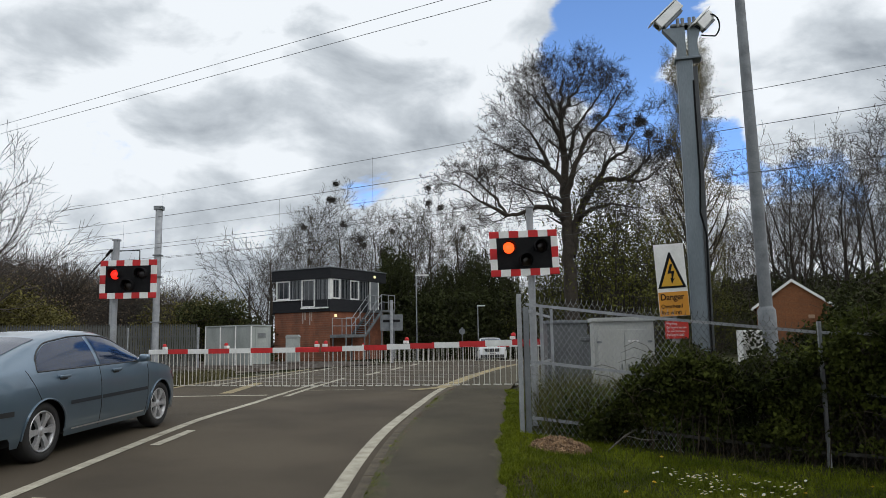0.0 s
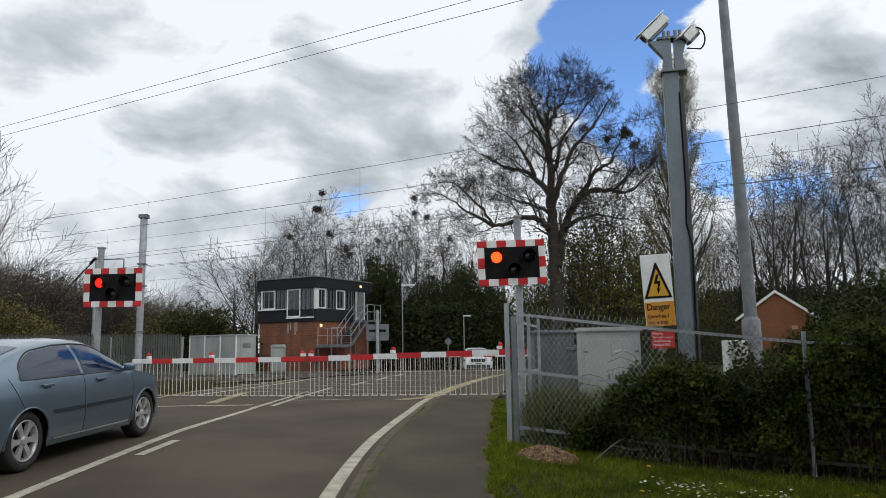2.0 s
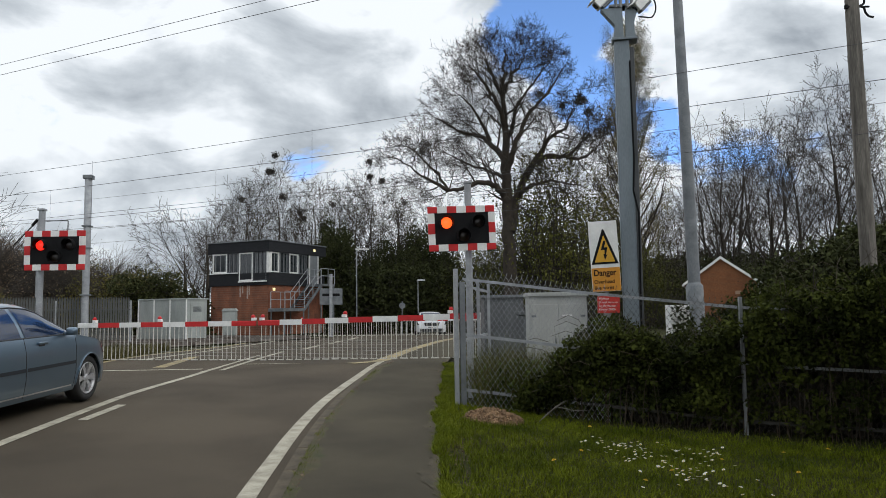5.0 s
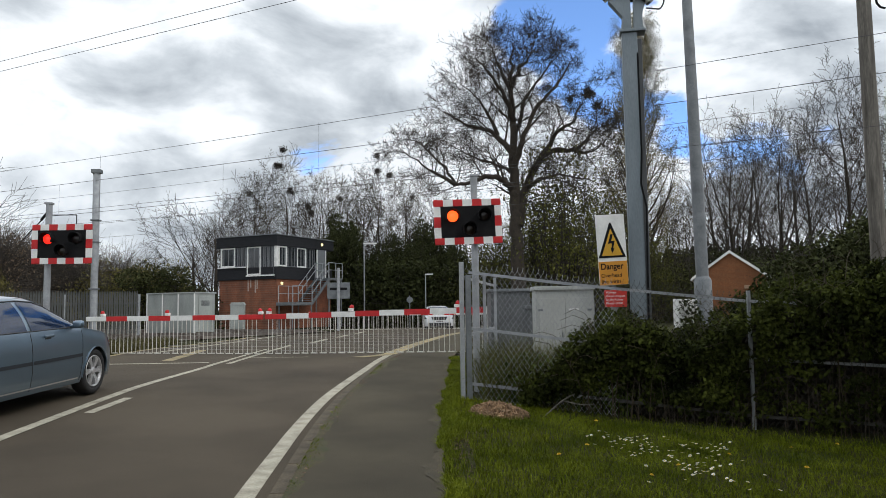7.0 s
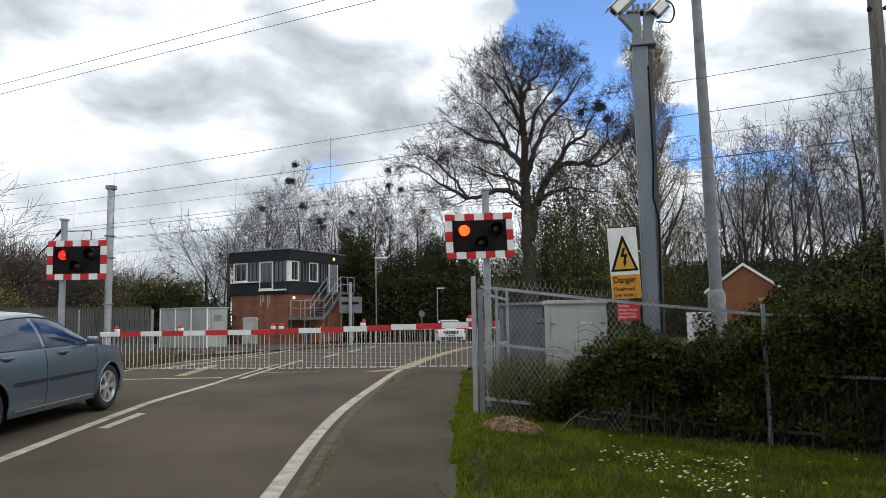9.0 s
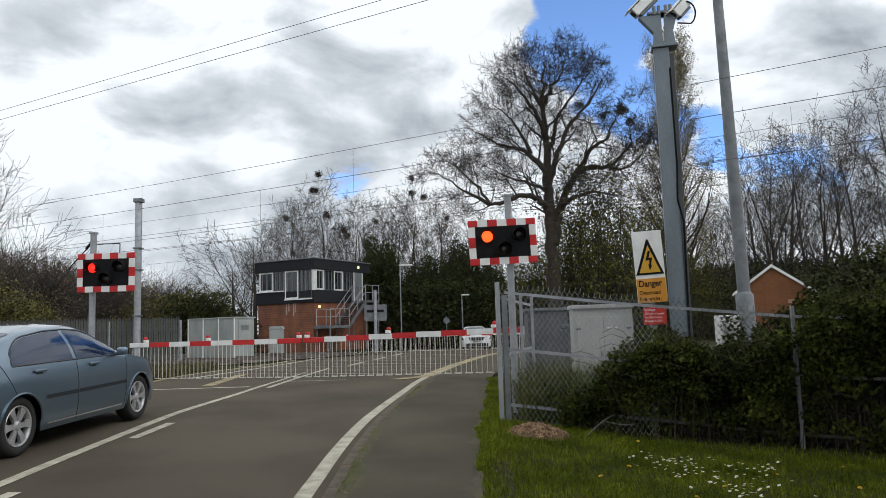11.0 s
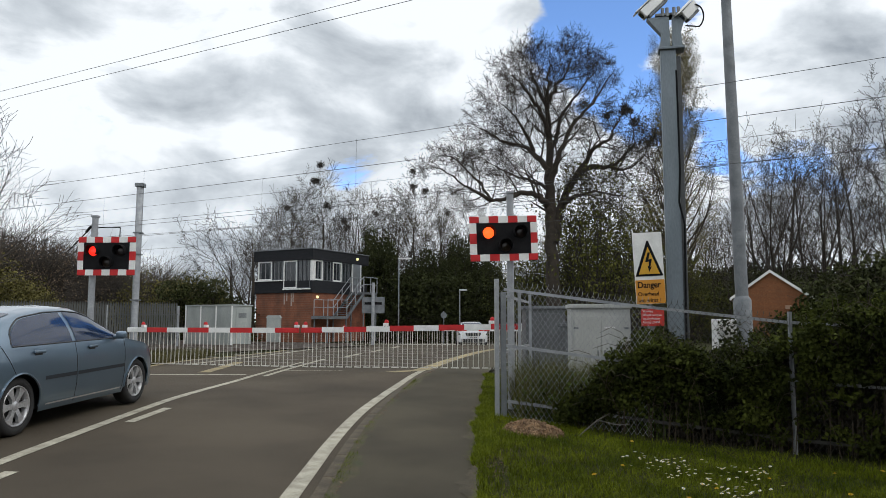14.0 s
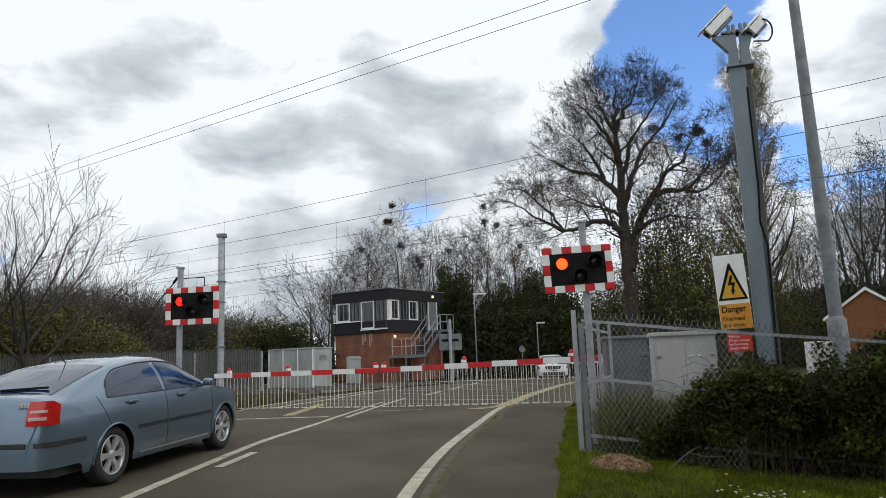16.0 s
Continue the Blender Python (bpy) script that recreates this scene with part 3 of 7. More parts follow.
def great_tree():
    """An old tree whose main limbs are laid one by one, as height and reach from the trunk."""
    rng = np.random.default_rng(111)
    limbs = [  # (start radius, points of reach to the right, depth, height)
        (0.66, ((0.5, 0, -0.3), (0.6, 0, 3.5), (0.52, 0.1, 7), (0.42, 0.1, 10.6), (0.38, 0.1, 12.9), (0.43, 0, 15.1), (0.29, 0, 16.9), (0.3, 0, 18.8), (0.5, 0, 20.6))),
        (0.32, ((0.4, 0, 9.4), (0.05, -0.2, 10.1), (-0.55, -0.5, 10.6), (-1.63, -0.9, 10.7), (-2.93, -1.2, 10.2), (-4.1, -1.4, 9.95), (-4.8, -1.4, 11.5), (-6.5, -1.2, 13.0), (-7.6, -1.0, 13.3))),
        (0.17, ((-4.0, -1.4, 10.0), (-5.2, -1.9, 10.5), (-6.6, -2.2, 11.6), (-8.2, -2.2, 12.2))),
        (0.26, ((0.38, 0, 12.4), (-0.69, 0.8, 14.0), (-2.2, 1.4, 14.7), (-3.7, 1.7, 15.5), (-4.8, 1.7, 16.2))),
        (0.24, ((0.45, 0, 14.8), (-0.41, -0.9, 16.9), (-1.7, -1.3, 18.2), (-2.5, -1.4, 19.3))),
        (0.42, ((0.6, 0, 7.2), (0.95, 0.3, 8.6), (1.4, 0.6, 10.3), (2.55, 1.0, 12.4), (3.9, 1.2, 13.0), (5.3, 1.3, 12.9), (6.4, 1.3, 14.0), (7.0, 1.2, 14.7), (6.8, 1.2, 16.2))),
        (0.28, ((0.45, 0, 11.6), (0.82, -0.7, 13.1), (1.75, -1.0, 15.3), (3.1, -1.2, 16.7), (4.0, -1.2, 18.1), (5.0, -1.2, 19.6))),
        (0.22, ((0.42, 0, 13.8), (1.09, 0.9, 15.1), (1.57, 1.3, 16.9), (2.7, 1.4, 18.5), (3.9, 1.4, 20.1), (4.5, 1.4, 20.6))),
        (0.22, ((2.7, 1.0, 12.5), (3.7, 0.2, 14.2), (4.8, -0.3, 14.7), (5.3, -0.5, 16.0), (6.0, -0.5, 17.0))),
        (0.22, ((1.3, 0.5, 10.0), (2.0, -0.3, 10.4), (2.95, -0.9, 10.8), (4.7, -1.4, 10.5), (6.4, -1.6, 9.9))),
        (0.18, ((0.33, 0, 17.0), (-0.36, 0.9, 19.1), (-0.77, 1.2, 20.2), (-0.55, 1.3, 20.8))),
        (0.18, ((0.36, 0, 17.4), (0.9, -0.7, 18.5), (1.64, -1.0, 19.4), (1.9, -1.1, 20.6))),
        (0.17, ((-0.6, 0.8, 14.0), (-1.5, 0.2, 15.8), (-2.6, -0.2, 16.9), (-3.6, -0.3, 17.6))),
        (0.16, ((0.42, 0.1, 11.0), (-0.6, 1.2, 11.9), (-2.0, 1.9, 12.5), (-3.6, 2.2, 13.3), (-5.2, 2.2, 14.2))),
        (0.15, ((5.2, 1.3, 12.9), (6.2, 0.8, 12.7), (7.2, 0.5, 13.3), (7.8, 0.4, 14.3))),
    ]
    opts = dict(BIG, count=(10, 7, 6, 5, 3))
    out = [[] for _ in range(5)]
    for r, pts in limbs:
        p = np.array(pts, float)
        t = np.linspace(0, len(p) - 1, (len(p) - 1) * 4 + 1)
        fine = np.stack([np.interp(t, range(len(p)), p[:, k]) for k in range(3)], 1)
        fine[1:-1] = (fine[:-2] + 2 * fine[1:-1] + fine[2:]) / 4
        fine[2:] += rng.normal(size=(len(fine) - 2, 3)) * 0.06
        rad = r * 1.02 * (1 - 0.93 * np.linspace(0, 1, len(fine)) ** 0.7)
        if r > 0.5:
            rad[:4] *= (1.35, 1.15, 1.06, 1.0)
        out[0].append((fine, rad))
        own = dict(opts, count=(13 if r < 0.5 else 8, 6, 5, 4, 3), ratio=(0.85, 0.6, 0.6, 0.6))
        sprout(rng, fine if r < 0.5 else fine[14:], rad if r < 0.5 else rad[14:], 0, own, out, 2.3)
    top = root("tree", Matrix(), "large old bare tree with spreading limbs and rook nests", "tree")
    v, f = tube_arrays(out[0] + out[1], 7)
    bulk("trunk", v, f, M_bark, top, True)
    v, f = tube_arrays([(a, np.maximum(b, 0.009)) for some in out[2:] for a, b in some], 3)
    bulk("crown", v, f, M_twig, top)
    for hub in ((2.8, -1.1, 17.0), (4.6, -0.3, 16.4), (5.8, -0.5, 17.0), (6.1, -0.4, 16.8), (5.7, -0.6, 16.6), (6.9, 1.2, 16.4)):
        nest(rng, np.array(hub), top)
    return top


def nest(rng, hub, top, n=150):
    """A rook's nest: a ball of woven sticks."""
    sticks = []
    for _ in range(n):
        a = hub + rng.normal(size=3) * (0.14, 0.14, 0.13)
        sticks.append(([a, a + rng.normal(size=3) * (0.1, 0.1, 0.08)], [0.03, 0.02]))
    v, f = tube_arrays(sticks, 3)
    tagged(bulk("nest", v, f, M_twig, top), "dark rook nest of sticks", kind="stuff")


def bare_tree(name, seed, height, r, opts, label, group="", bark=None, twig=None, leaf=None, leaf_n=0, leaf_size=0.1, nests=0, lean=(0, 0, 1)):
    """A leafless tree: trunk with limbs, twigs, and sometimes buds and rooks' nests."""
    rng = np.random.default_rng(seed)
    out = [[] for _ in opts["count"]]
    grow(rng, (0, 0, -0.2), lean, height * opts["trunk"], r, 0, opts, out)
    top = root(name, Matrix(), label, "tree", group)
    heavy = out[0] + (out[1] if len(out) > 1 else [])
    v, f = tube_arrays(heavy, 7)
    bulk("trunk", v, f, bark or M_bark, top, True)
    fine = [b for some in out[2:] for b in some]
    fine = [(p, np.maximum(q, opts.get("least", 0.008))) for p, q in fine]
    v, f = tube_arrays(fine, 3)
    bulk("crown", v, f, twig or M_twig, top)
    tips = np.array([b[0][-1] for some in out[-2:] for b in some])
    if leaf and leaf_n:
        pick = tips[rng.integers(0, len(tips), leaf_n)] + rng.normal(size=(leaf_n, 3)) * 0.25
        v, f = leaf_arrays(rng, pick, leaf_size)
        bulk("leaves", v, f, leaf, top)
    for k in range(nests):
        high = tips[tips[:, 2] > np.quantile(tips[:, 2], 0.72)]
        hub = high[rng.integers(0, len(high))]
        nest(rng, hub, top)
    return top


WOOD = dict(count=(19, 9, 8, 7), trunk=0.86, segs=(10, 6, 3, 1), wander=(0.035, 0.07, 0.10, 0.16), rise=(0.01, 0.07, 0.06, 0.05), taper=(0.95, 0.93, 0.9, 0.7),
            start=(0.22, 0.15, 0.12), angle=(40, 40, 44), ratio=(0.38, 0.44, 0.42), fall=0.4, thin=(0.42, 0.5, 0.5), least=0.010)
FAN = dict(WOOD, count=(11, 13, 8, 7), trunk=0.38, segs=(5, 9, 4, 1), wander=(0.04, 0.07, 0.11, 0.16), rise=(0.0, 0.03, 0.05, 0.04), taper=(0.5, 0.93, 0.9, 0.7),
           start=(0.2, 0.15, 0.12), angle=(26, 38, 44), ratio=(1.25, 0.34, 0.4), fall=0.2, thin=(0.5, 0.45, 0.5))
BIG = dict(count=(9, 7, 6, 6, 4), trunk=0.55, segs=(8, 7, 5, 3, 2), wander=(0.06, 0.13, 0.15, 0.16, 0.16), rise=(0.0, 0.05, 0.05, 0.03, 0.02), taper=(0.55, 0.75, 0.8, 0.8, 0.7),
           start=(0.38, 0.22, 0.15, 0.15), angle=(52, 46, 46, 46), ratio=(0.85, 0.5, 0.5, 0.5), fall=0.15, thin=(0.55, 0.55, 0.55, 0.6), least=0.009)
SPRAY = dict(count=(9, 13, 9, 5), trunk=0.35, segs=(4, 9, 5, 2), wander=(0.06, 0.08, 0.09, 0.12), rise=(0.0, 0.05, 0.07, 0.06), taper=(0.4, 0.92, 0.88, 0.8),
             start=(0.2, 0.2, 0.15), angle=(42, 36, 36), ratio=(1.75, 0.32, 0.4), fall=0.1, thin=(0.45, 0.5, 0.5), least=0.006)
POPLAR = dict(count=(90, 10, 6), trunk=0.97, segs=(14, 7, 3), wander=(0.02, 0.05, 0.1), rise=(0.01, 0.10, 0.1), taper=(0.9, 0.85, 0.7),
              start=(0.1, 0.1), angle=(38, 30), ratio=(0.31, 0.34), fall=0.6, thin=(0.35, 0.5), least=0.012)


def clump(name, seed, rx, ry, h, count, size, leaf, label, category="shrub", group="", stems=None, ragged=0.35, low=0.0, twigs=6):
    """A leafy mass: stems from the ground and leaves in uneven lumps through it."""
    rng = np.random.default_rng(seed)
    top = root(name, Matrix(), label, category, group)
    lumps = []
    for _ in range(max(7, int(rx * ry * h / 2) + 7)):
        a, q, z = rng.random() * 6.28, math.sqrt(rng.random()), low + (1 - low) * rng.random()
        lumps.append((rx * q * math.cos(a) * (1.05 - 0.5 * z), ry * q * math.sin(a) * (1.05 - 0.5 * z), h * z * 0.9, (0.25 + ragged * rng.random())))
    lumps = np.array(lumps)
    pick = lumps[rng.integers(0, len(lumps), count)]
    d = rng.normal(size=(count, 3))
    d /= np.linalg.norm(d, axis=1, keepdims=True)
    places = pick[:, :3] + d * (pick[:, 3:] * np.array([[rx, ry, h * 0.5]])) * (0.45 + 0.6 * rng.random((count, 1)) ** 0.5)
    places = places[places[:, 2] > -0.1]
    v, f = leaf_arrays(rng, places, size)
    bulk("foliage", v, f, leaf, top)
    lines = []
    for l in lumps[::1]:
        b = np.array([l[0] * 0.4, l[1] * 0.4, -0.1])
        e = np.array(l[:3])
        lines.append(([b, (b + e) / 2 + rng.normal(size=3) * 0.1 * rx * 0.3, e], [0.03 + 0.006 * h, 0.025, 0.01]))
        for _ in range(twigs):
            lines.append(([e * 0.8 + b * 0.2, e + rng.normal(size=3) * np.array([rx, ry, h * 0.5]) * l[3] * 0.8], [0.014, 0.006]))
    v, f = tube_arrays(lines, 4)
    tagged(bulk("stem", v, f, stems or M_twig, top), kind="stuff")
    return top


def spot(px, dist):
    """Plan place at an angle, given as its tangent to the right of ahead, and a distance ahead."""
    return px * dist, dist


def put(ob, x, y, turn=0.0, scale=1.0, z=None):
    ob.matrix_basis = Matrix.Translation((x, y, land(x, y) if z is None else z)) @ Matrix.Rotation(radians(turn), 4, "Z")
    ob.scale = (scale, scale, scale)
    return ob


def again(ob, x, y, turn=0.0, scale=1.0):
    c = copy_thing(ob, Matrix())
    return put(c, x, y, turn, scale)


# the great bare tree behind the crossing
put(great_tree(), 8.25, 50, 0, 0.965)
# wood behind the signal box
kinds = [bare_tree("tree", 20 + k, 15.5, 0.2, FAN if k in (1, 4) else WOOD, "slender leafless woodland tree with rook nests" if n else "slender leafless woodland tree", "woodland trees", nests=n, twig=M_twig if k % 2 else M_twig_pale,
                   leaf=M_bud if k in (3, 5) else None, leaf_n=3500, leaf_size=0.06)
         for k, n in enumerate((3, 4, 0, 1, 0, 0))]
# (tangent to the right of ahead, distance, scale, kind)
rows_far = [(-0.19, 66, 0.97, 3), (-0.142, 67, 1.06, 0), (-0.108, 69, 1.07, 1), (-0.215, 70, 0.78, 2), (0.482, 67, 1.24, 4), (-0.238, 68, 0.68, 5),
            (-0.16, 74, 1.0, 2), (-0.125, 73, 0.98, 5), (-0.088, 72, 1.0, 2), (-0.068, 66, 0.93, 3), (-0.04, 68, 0.98, 5), (-0.012, 67, 1.0, 0), (0.008, 72, 1.06, 4), (0.03, 66, 0.94, 3), (0.052, 70, 0.95, 2),
            (-0.025, 75, 1.0, 2), (0.075, 72, 0.88, 5), (0.1, 74, 0.85, 2), (0.2, 70, 0.8, 5), (0.235, 74, 0.9, 2), (0.285, 72, 0.85, 5),
            (0.36, 76, 0.82, 2), (0.385, 70, 0.78, 5), (0.41, 74, 0.85, 2), (0.435, 69, 0.9, 5), (0.46, 73, 1.0, 2), (0.505, 71, 1.12, 5), (0.548, 66, 1.26, 4), (0.525, 74, 1.1, 2), (0.575, 71, 1.08, 5), (0.605, 68, 1.1, 2),
            (0.47, 78, 1.2, 4), (0.4, 66, 0.75, 3), (0.42, 80, 0.95, 2),
            (-0.175, 72, 0.95, 5), (-0.055, 72, 0.98, 2), (0.018, 75, 1.05, 5), (-0.1, 76, 1.05, 5), (0.06, 74, 0.95, 4), (0.635, 70, 1.25, 4), (0.665, 66, 1.3, 2), (0.7, 70, 1.25, 5), (0.735, 66, 1.3, 4)]
rng_t = random.Random(5)
used = set()
for px, dist, size, k in rows_far:
    x, yy = spot(px, dist)
    (again if k in used else put)(kinds[k], x, yy, rng_t.uniform(0, 360), size * (1.22 if px > 0.44 else 0.95))
    used.add(k)

# tall poplars
pop = bare_tree("tree", 41, 26.5, 0.42, POPLAR, "tall narrow poplar with upright branches and first leaves", "", leaf=M_poplar_leaf, leaf_n=80000, leaf_size=0.062, twig=M_twig_pale)
put(pop, 0.345 * 65, 65, 0)

# the sprouting trees beside the railway
ash = bare_tree("tree", 52, 8.2, 0.17, SPRAY, "bare many-stemmed young tree rising from scrub", "roadside trees", twig=M_twig_pale)
put(ash, -18.7, 28, 30, 1.25)
again(ash, -21.4, 29.5, 140, 1.35)
again(ash, -24.5, 31, 250, 1.2)

# ivy-clad and evergreen masses under the wood
ivy = clump("ivy_clad_tree", 61, 2.0, 2.0, 10.5, 15000, 0.14, M_ivy, "dark ivy-covered tree with dense evergreen leaves", "tree", "ivy-clad trees", ragged=0.2)
put(ivy, -0.062 * 62, 62, 0, 0.85)
for px, dist, s, t in ((-0.078, 66, 0.7, 40), (-0.03, 64, 0.55, 90), (0.03, 61, 0.62, 200), (0.07, 63, 0.7, 10), (0.052, 60, 0.5, 150), (-0.062, 58, 0.72, 77), (-0.01, 60, 0.6, 310), (0.012, 63, 0.7, 20), (0.09, 60, 0.62, 250), (0.045, 66, 0.85, 100)):
    again(ivy, px * dist, dist, t, s)
under = clump("evergreen_shrub", 63, 4.4, 3.0, 5.0, 10000, 0.17, M_ivy, "dark evergreen undergrowth at the edge of a wood", "shrub", "woodland undergrowth", ragged=0.3)
put(under, -0.02 * 58, 58, 0)
for k, (px, dist, s) in enumerate(((0.04, 58, 1.0), (0.09, 58, 0.9), (0.14, 60, 1.0), (0.19, 62, 0.85), (0.24, 60, 0.9), (0.3, 62, 0.9), (0.35, 60, 0.8), (0.4, 62, 0.9), (0.45, 64, 0.95), (0.5, 60, 0.95), (0.55, 62, 1.0), (0.6, 60, 1.0), (0.66, 60, 1.1), (-0.08, 63, 0.9), (0.33, 70, 1.3), (0.39, 68, 1.25), (0.44, 70, 1.3), (0.49, 68, 1.3), (0.54, 70, 1.35), (0.59, 68, 1.3), (0.65, 70, 1.4), (0.22, 68, 1.2), (0.27, 70, 1.3), (0.645, 40, 0.95), (0.69, 40, 1.1), (0.75, 38, 1.1))):
    again(under, px * dist, dist, 47 * k, s)
# leafing trees below the great one
young = clump("leafing_tree", 65, 3.6, 3.4, 9.5, 9500, 0.095, M_young, "small tree with sparse fresh spring leaves", "tree", "leafing trees", ragged=0.5, low=0.2)
put(young, 0.232 * 52, 52, 0, 1.3)
for px, dist, s, t in ((0.27, 56, 1.05, 80), (0.205, 55, 0.95, 200), (0.145, 54, 0.8, 20), (0.31, 58, 0.8, 120), (0.37, 58, 0.7, 260)):
    again(young, px * dist, dist, t, s)
# scrub along the far left of the railway
scrub = clump("scrub", 67, 5.0, 3.5, 6.0, 8000, 0.07, M_brown_leaf, "brown budding scrub with tangled bare stems", "shrub", "railway scrub", ragged=0.4, stems=M_twig_pale, twigs=60)
put(scrub, -0.42 * 60, 60, 0)
for k, (px, dist, s) in enumerate(((-0.5, 58, 1.15), (-0.58, 56, 1.2), (-0.66, 54, 1.2), (-0.37, 66, 1.0), (-0.46, 70, 1.3), (-0.55, 66, 1.4), (-0.62, 66, 1.45), (-0.72, 60, 1.3), (-0.54, 48, 0.95), (-0.61, 46, 1.0), (-0.69, 45, 1.05))):
    again(scrub, px * dist, dist, 61 * k, s)
green = clump("shrub", 69, 4.2, 3.2, 5.0, 11000, 0.10, M_shrub, "olive green hedge shrub beside the railway fence", "shrub", "railway shrubs", ragged=0.35)
put(green, -0.335 * 52, 52, 0)
for k, (px, dist, s) in enumerate(((-0.29, 60, 0.75), (-0.555, 40, 0.75), (-0.61, 34, 0.8), (-0.66, 31, 0.9), (-0.73, 32, 0.9))):
    again(green, px * dist, dist, 77 * k, s)
dark = clump("evergreen_shrub", 71, 3.4, 2.6, 4.4, 12000, 0.11, M_ivy, "dark rounded evergreen bush behind a cabinet", "shrub", "woodland undergrowth", ragged=0.3)
put(dark, -0.305 * 50, 50, 0)
again(dark, -0.28 * 54, 54, 120, 0.8)
bare_low = bare_tree("tree", 73, 9.5, 0.2, dict(WOOD, count=(11, 8, 6, 4), trunk=0.7, start=(0.12, 0.1, 0.1), ratio=(0.75, 0.5, 0.5), angle=(48, 40, 42), rise=(0.01, 0.04, 0.04, 0.02)), "spreading leafless thicket tree beside the signal box", "thicket trees", twig=M_twig)
put(bare_low, -0.232 * 58, 58, 0, 1.3)
for px, dist, s, t in ((-0.2, 62, 1.2, 70), (-0.262, 62, 1.15, 130), (-0.29, 66, 0.8, 160), (-0.44, 66, 0.75, 50), (-0.52, 64, 0.8, 200), (-0.6, 62, 0.85, 280), (-0.47, 58, 0.7, 10), (-0.38, 56, 0.7, 77), (-0.42, 52, 0.62, 120), (-0.5, 50, 0.65, 260), (-0.55, 54, 0.75, 310), (-0.66, 52, 0.75, 160), (-0.35, 62, 0.75, 210), (0.42, 60, 0.8, 3), (0.5, 60, 0.9, 99), (0.58, 60, 0.9, 240), (0.68, 60, 1.0, 20), (0.02, 66, 0.9, 80), (0.1, 68, 0.9, 180), (0.16, 70, 1.0, 220)):
    again(bare_low, px * dist, dist, t, s)

# ---------------------------------------------------------------- signal box
def build_signal_box():
    turn = math.degrees(math.atan2(0.866, 0.5))          # local x runs along the right-hand face, local y along the railway
    base = Matrix.Translation((-7.34, 47.98, 0.3)) @ Matrix.Rotation(radians(turn), 4, "Z")
    LX, LY = 6.05, 4.78
    h = root("signal_box", base, "two-storey railway signal box, red brick below, black boarded cabin above", "building")
    brick = brick_mat("red_brick", (0.26, 0.088, 0.042), (0.12, 0.04, 0.022), (0.2, 0.14, 0.1))
    bm = bmesh.new()
    box(bm, (LX / 2, LY / 2, 1.61), (LX, LY, 3.22))
    part("brick_base", bm, brick, h)
    bm = bmesh.new()
    box(bm, (LX / 2, LY / 2, 3.62), (LX + 0.2, LY + 0.2, 0.8), 0.01)
    part("lower_cladding", bm, M_black_timber, h)
    bm = bmesh.new()
    box(bm, (LX / 2, LY / 2, 5.74), (LX + 0.34, LY + 0.34, 0.72), 0.02)
    part("fascia", bm, M_black_timber, h)
    bm = bmesh.new()
    box(bm, (LX / 2, LY / 2, 6.12), (LX + 0.44, LY + 0.44, 0.06), 0.01)
    part("roof", bm, M_steel_dull, h)
    inner = mat("dim_interior", (0.05, 0.05, 0.05), (0.03, 0.03, 0.03), 0.9)
    bm = bmesh.new()
    box(bm, (LX / 2, LY / 2, 4.7), (LX - 0.5, LY - 0.5, 1.36))
    part("interior", bm, inner, h)
    frame_dark = mat("grey_window_frame", (0.13, 0.14, 0.15), (0.1, 0.105, 0.11), 0.6)

    def pane(face, a, b, z0, z1, white, mullion=0):
        """A framed window on the face; a and b run from the near corner."""
        w = 0.09 if white else 0.04
        def place(u, d, z):
            return (u, -0.06 - d, z) if face == "x" else (-0.06 - d, u, z)
        def bar(bm, u0, u1, zz0, zz1, deep=0.07, out=0.0):
            c = place((u0 + u1) / 2, out, (zz0 + zz1) / 2)
            s = (u1 - u0, deep, zz1 - zz0) if face == "x" else (deep, u1 - u0, zz1 - zz0)
            box(bm, c, s, 0.006)
        g = bmesh.new()
        bar(g, a, b, z0, z1, 0.02, -0.03)
        win = part("window", g, M_glass_dark, h)
        f = bmesh.new()
        bar(f, a, a + w, z0, z1, 0.07, 0.01)
        bar(f, b - w, b, z0, z1, 0.07, 0.01)
        bar(f, a + w, b - w, z0, z0 + w, 0.068, 0.01)
        bar(f, a + w, b - w, z1 - w, z1, 0.068, 0.01)
        for k in range(mullion):
            u = a + (b - a) * (k + 1) / (mullion + 1)
            bar(f, u - 0.025, u + 0.025, z0 + w, z1 - w, 0.05, 0.005)
        part("window_frame", f, M_white if white else frame_dark, win)
        c = bmesh.new()
        n = 3
        for k in range(n):
            u = a + (b - a) * (k + 0.5) / n
            bar(c, u - 0.06, u + 0.04, z0 + 0.05, z1 - 0.05, 0.015, -0.022)
        part("blind", c, mat("grey_blind", (0.16, 0.17, 0.18), (0.12, 0.125, 0.13), 0.8), win)

    pane("x", 0.12, 0.98, 4.05, 5.38, True)
    pane("x", 0.98, 2.05, 4.05, 5.38, False, 1)
    pane("x", 2.05, 3.05, 4.05, 5.38, True)
    pane("x", 3.05, 4.05, 4.05, 5.38, False, 1)
    pane("y", 0.10, 1.18, 3.52, 5.38, False, 2)
    pane("y", 1.20, 2.35, 3.52, 5.38, True)
    pane("y", 2.35, 3.35, 4.1, 5.38, False, 2)
    pane("y", 3.35, 4.6, 4.1, 5.38, True, 0)
    bm = bmesh.new()
    box(bm, (0.02, 0.02, 4.43), (0.2, 0.2, 1.9), 0.01)
    part("corner_post", bm, M_white, h)
    bm = bmesh.new()
    box(bm, (-0.14, 3.6, 4.06), (0.1, 2.4, 0.06))
    box(bm, (-0.14, 1.2, 3.47), (0.1, 2.3, 0.08))
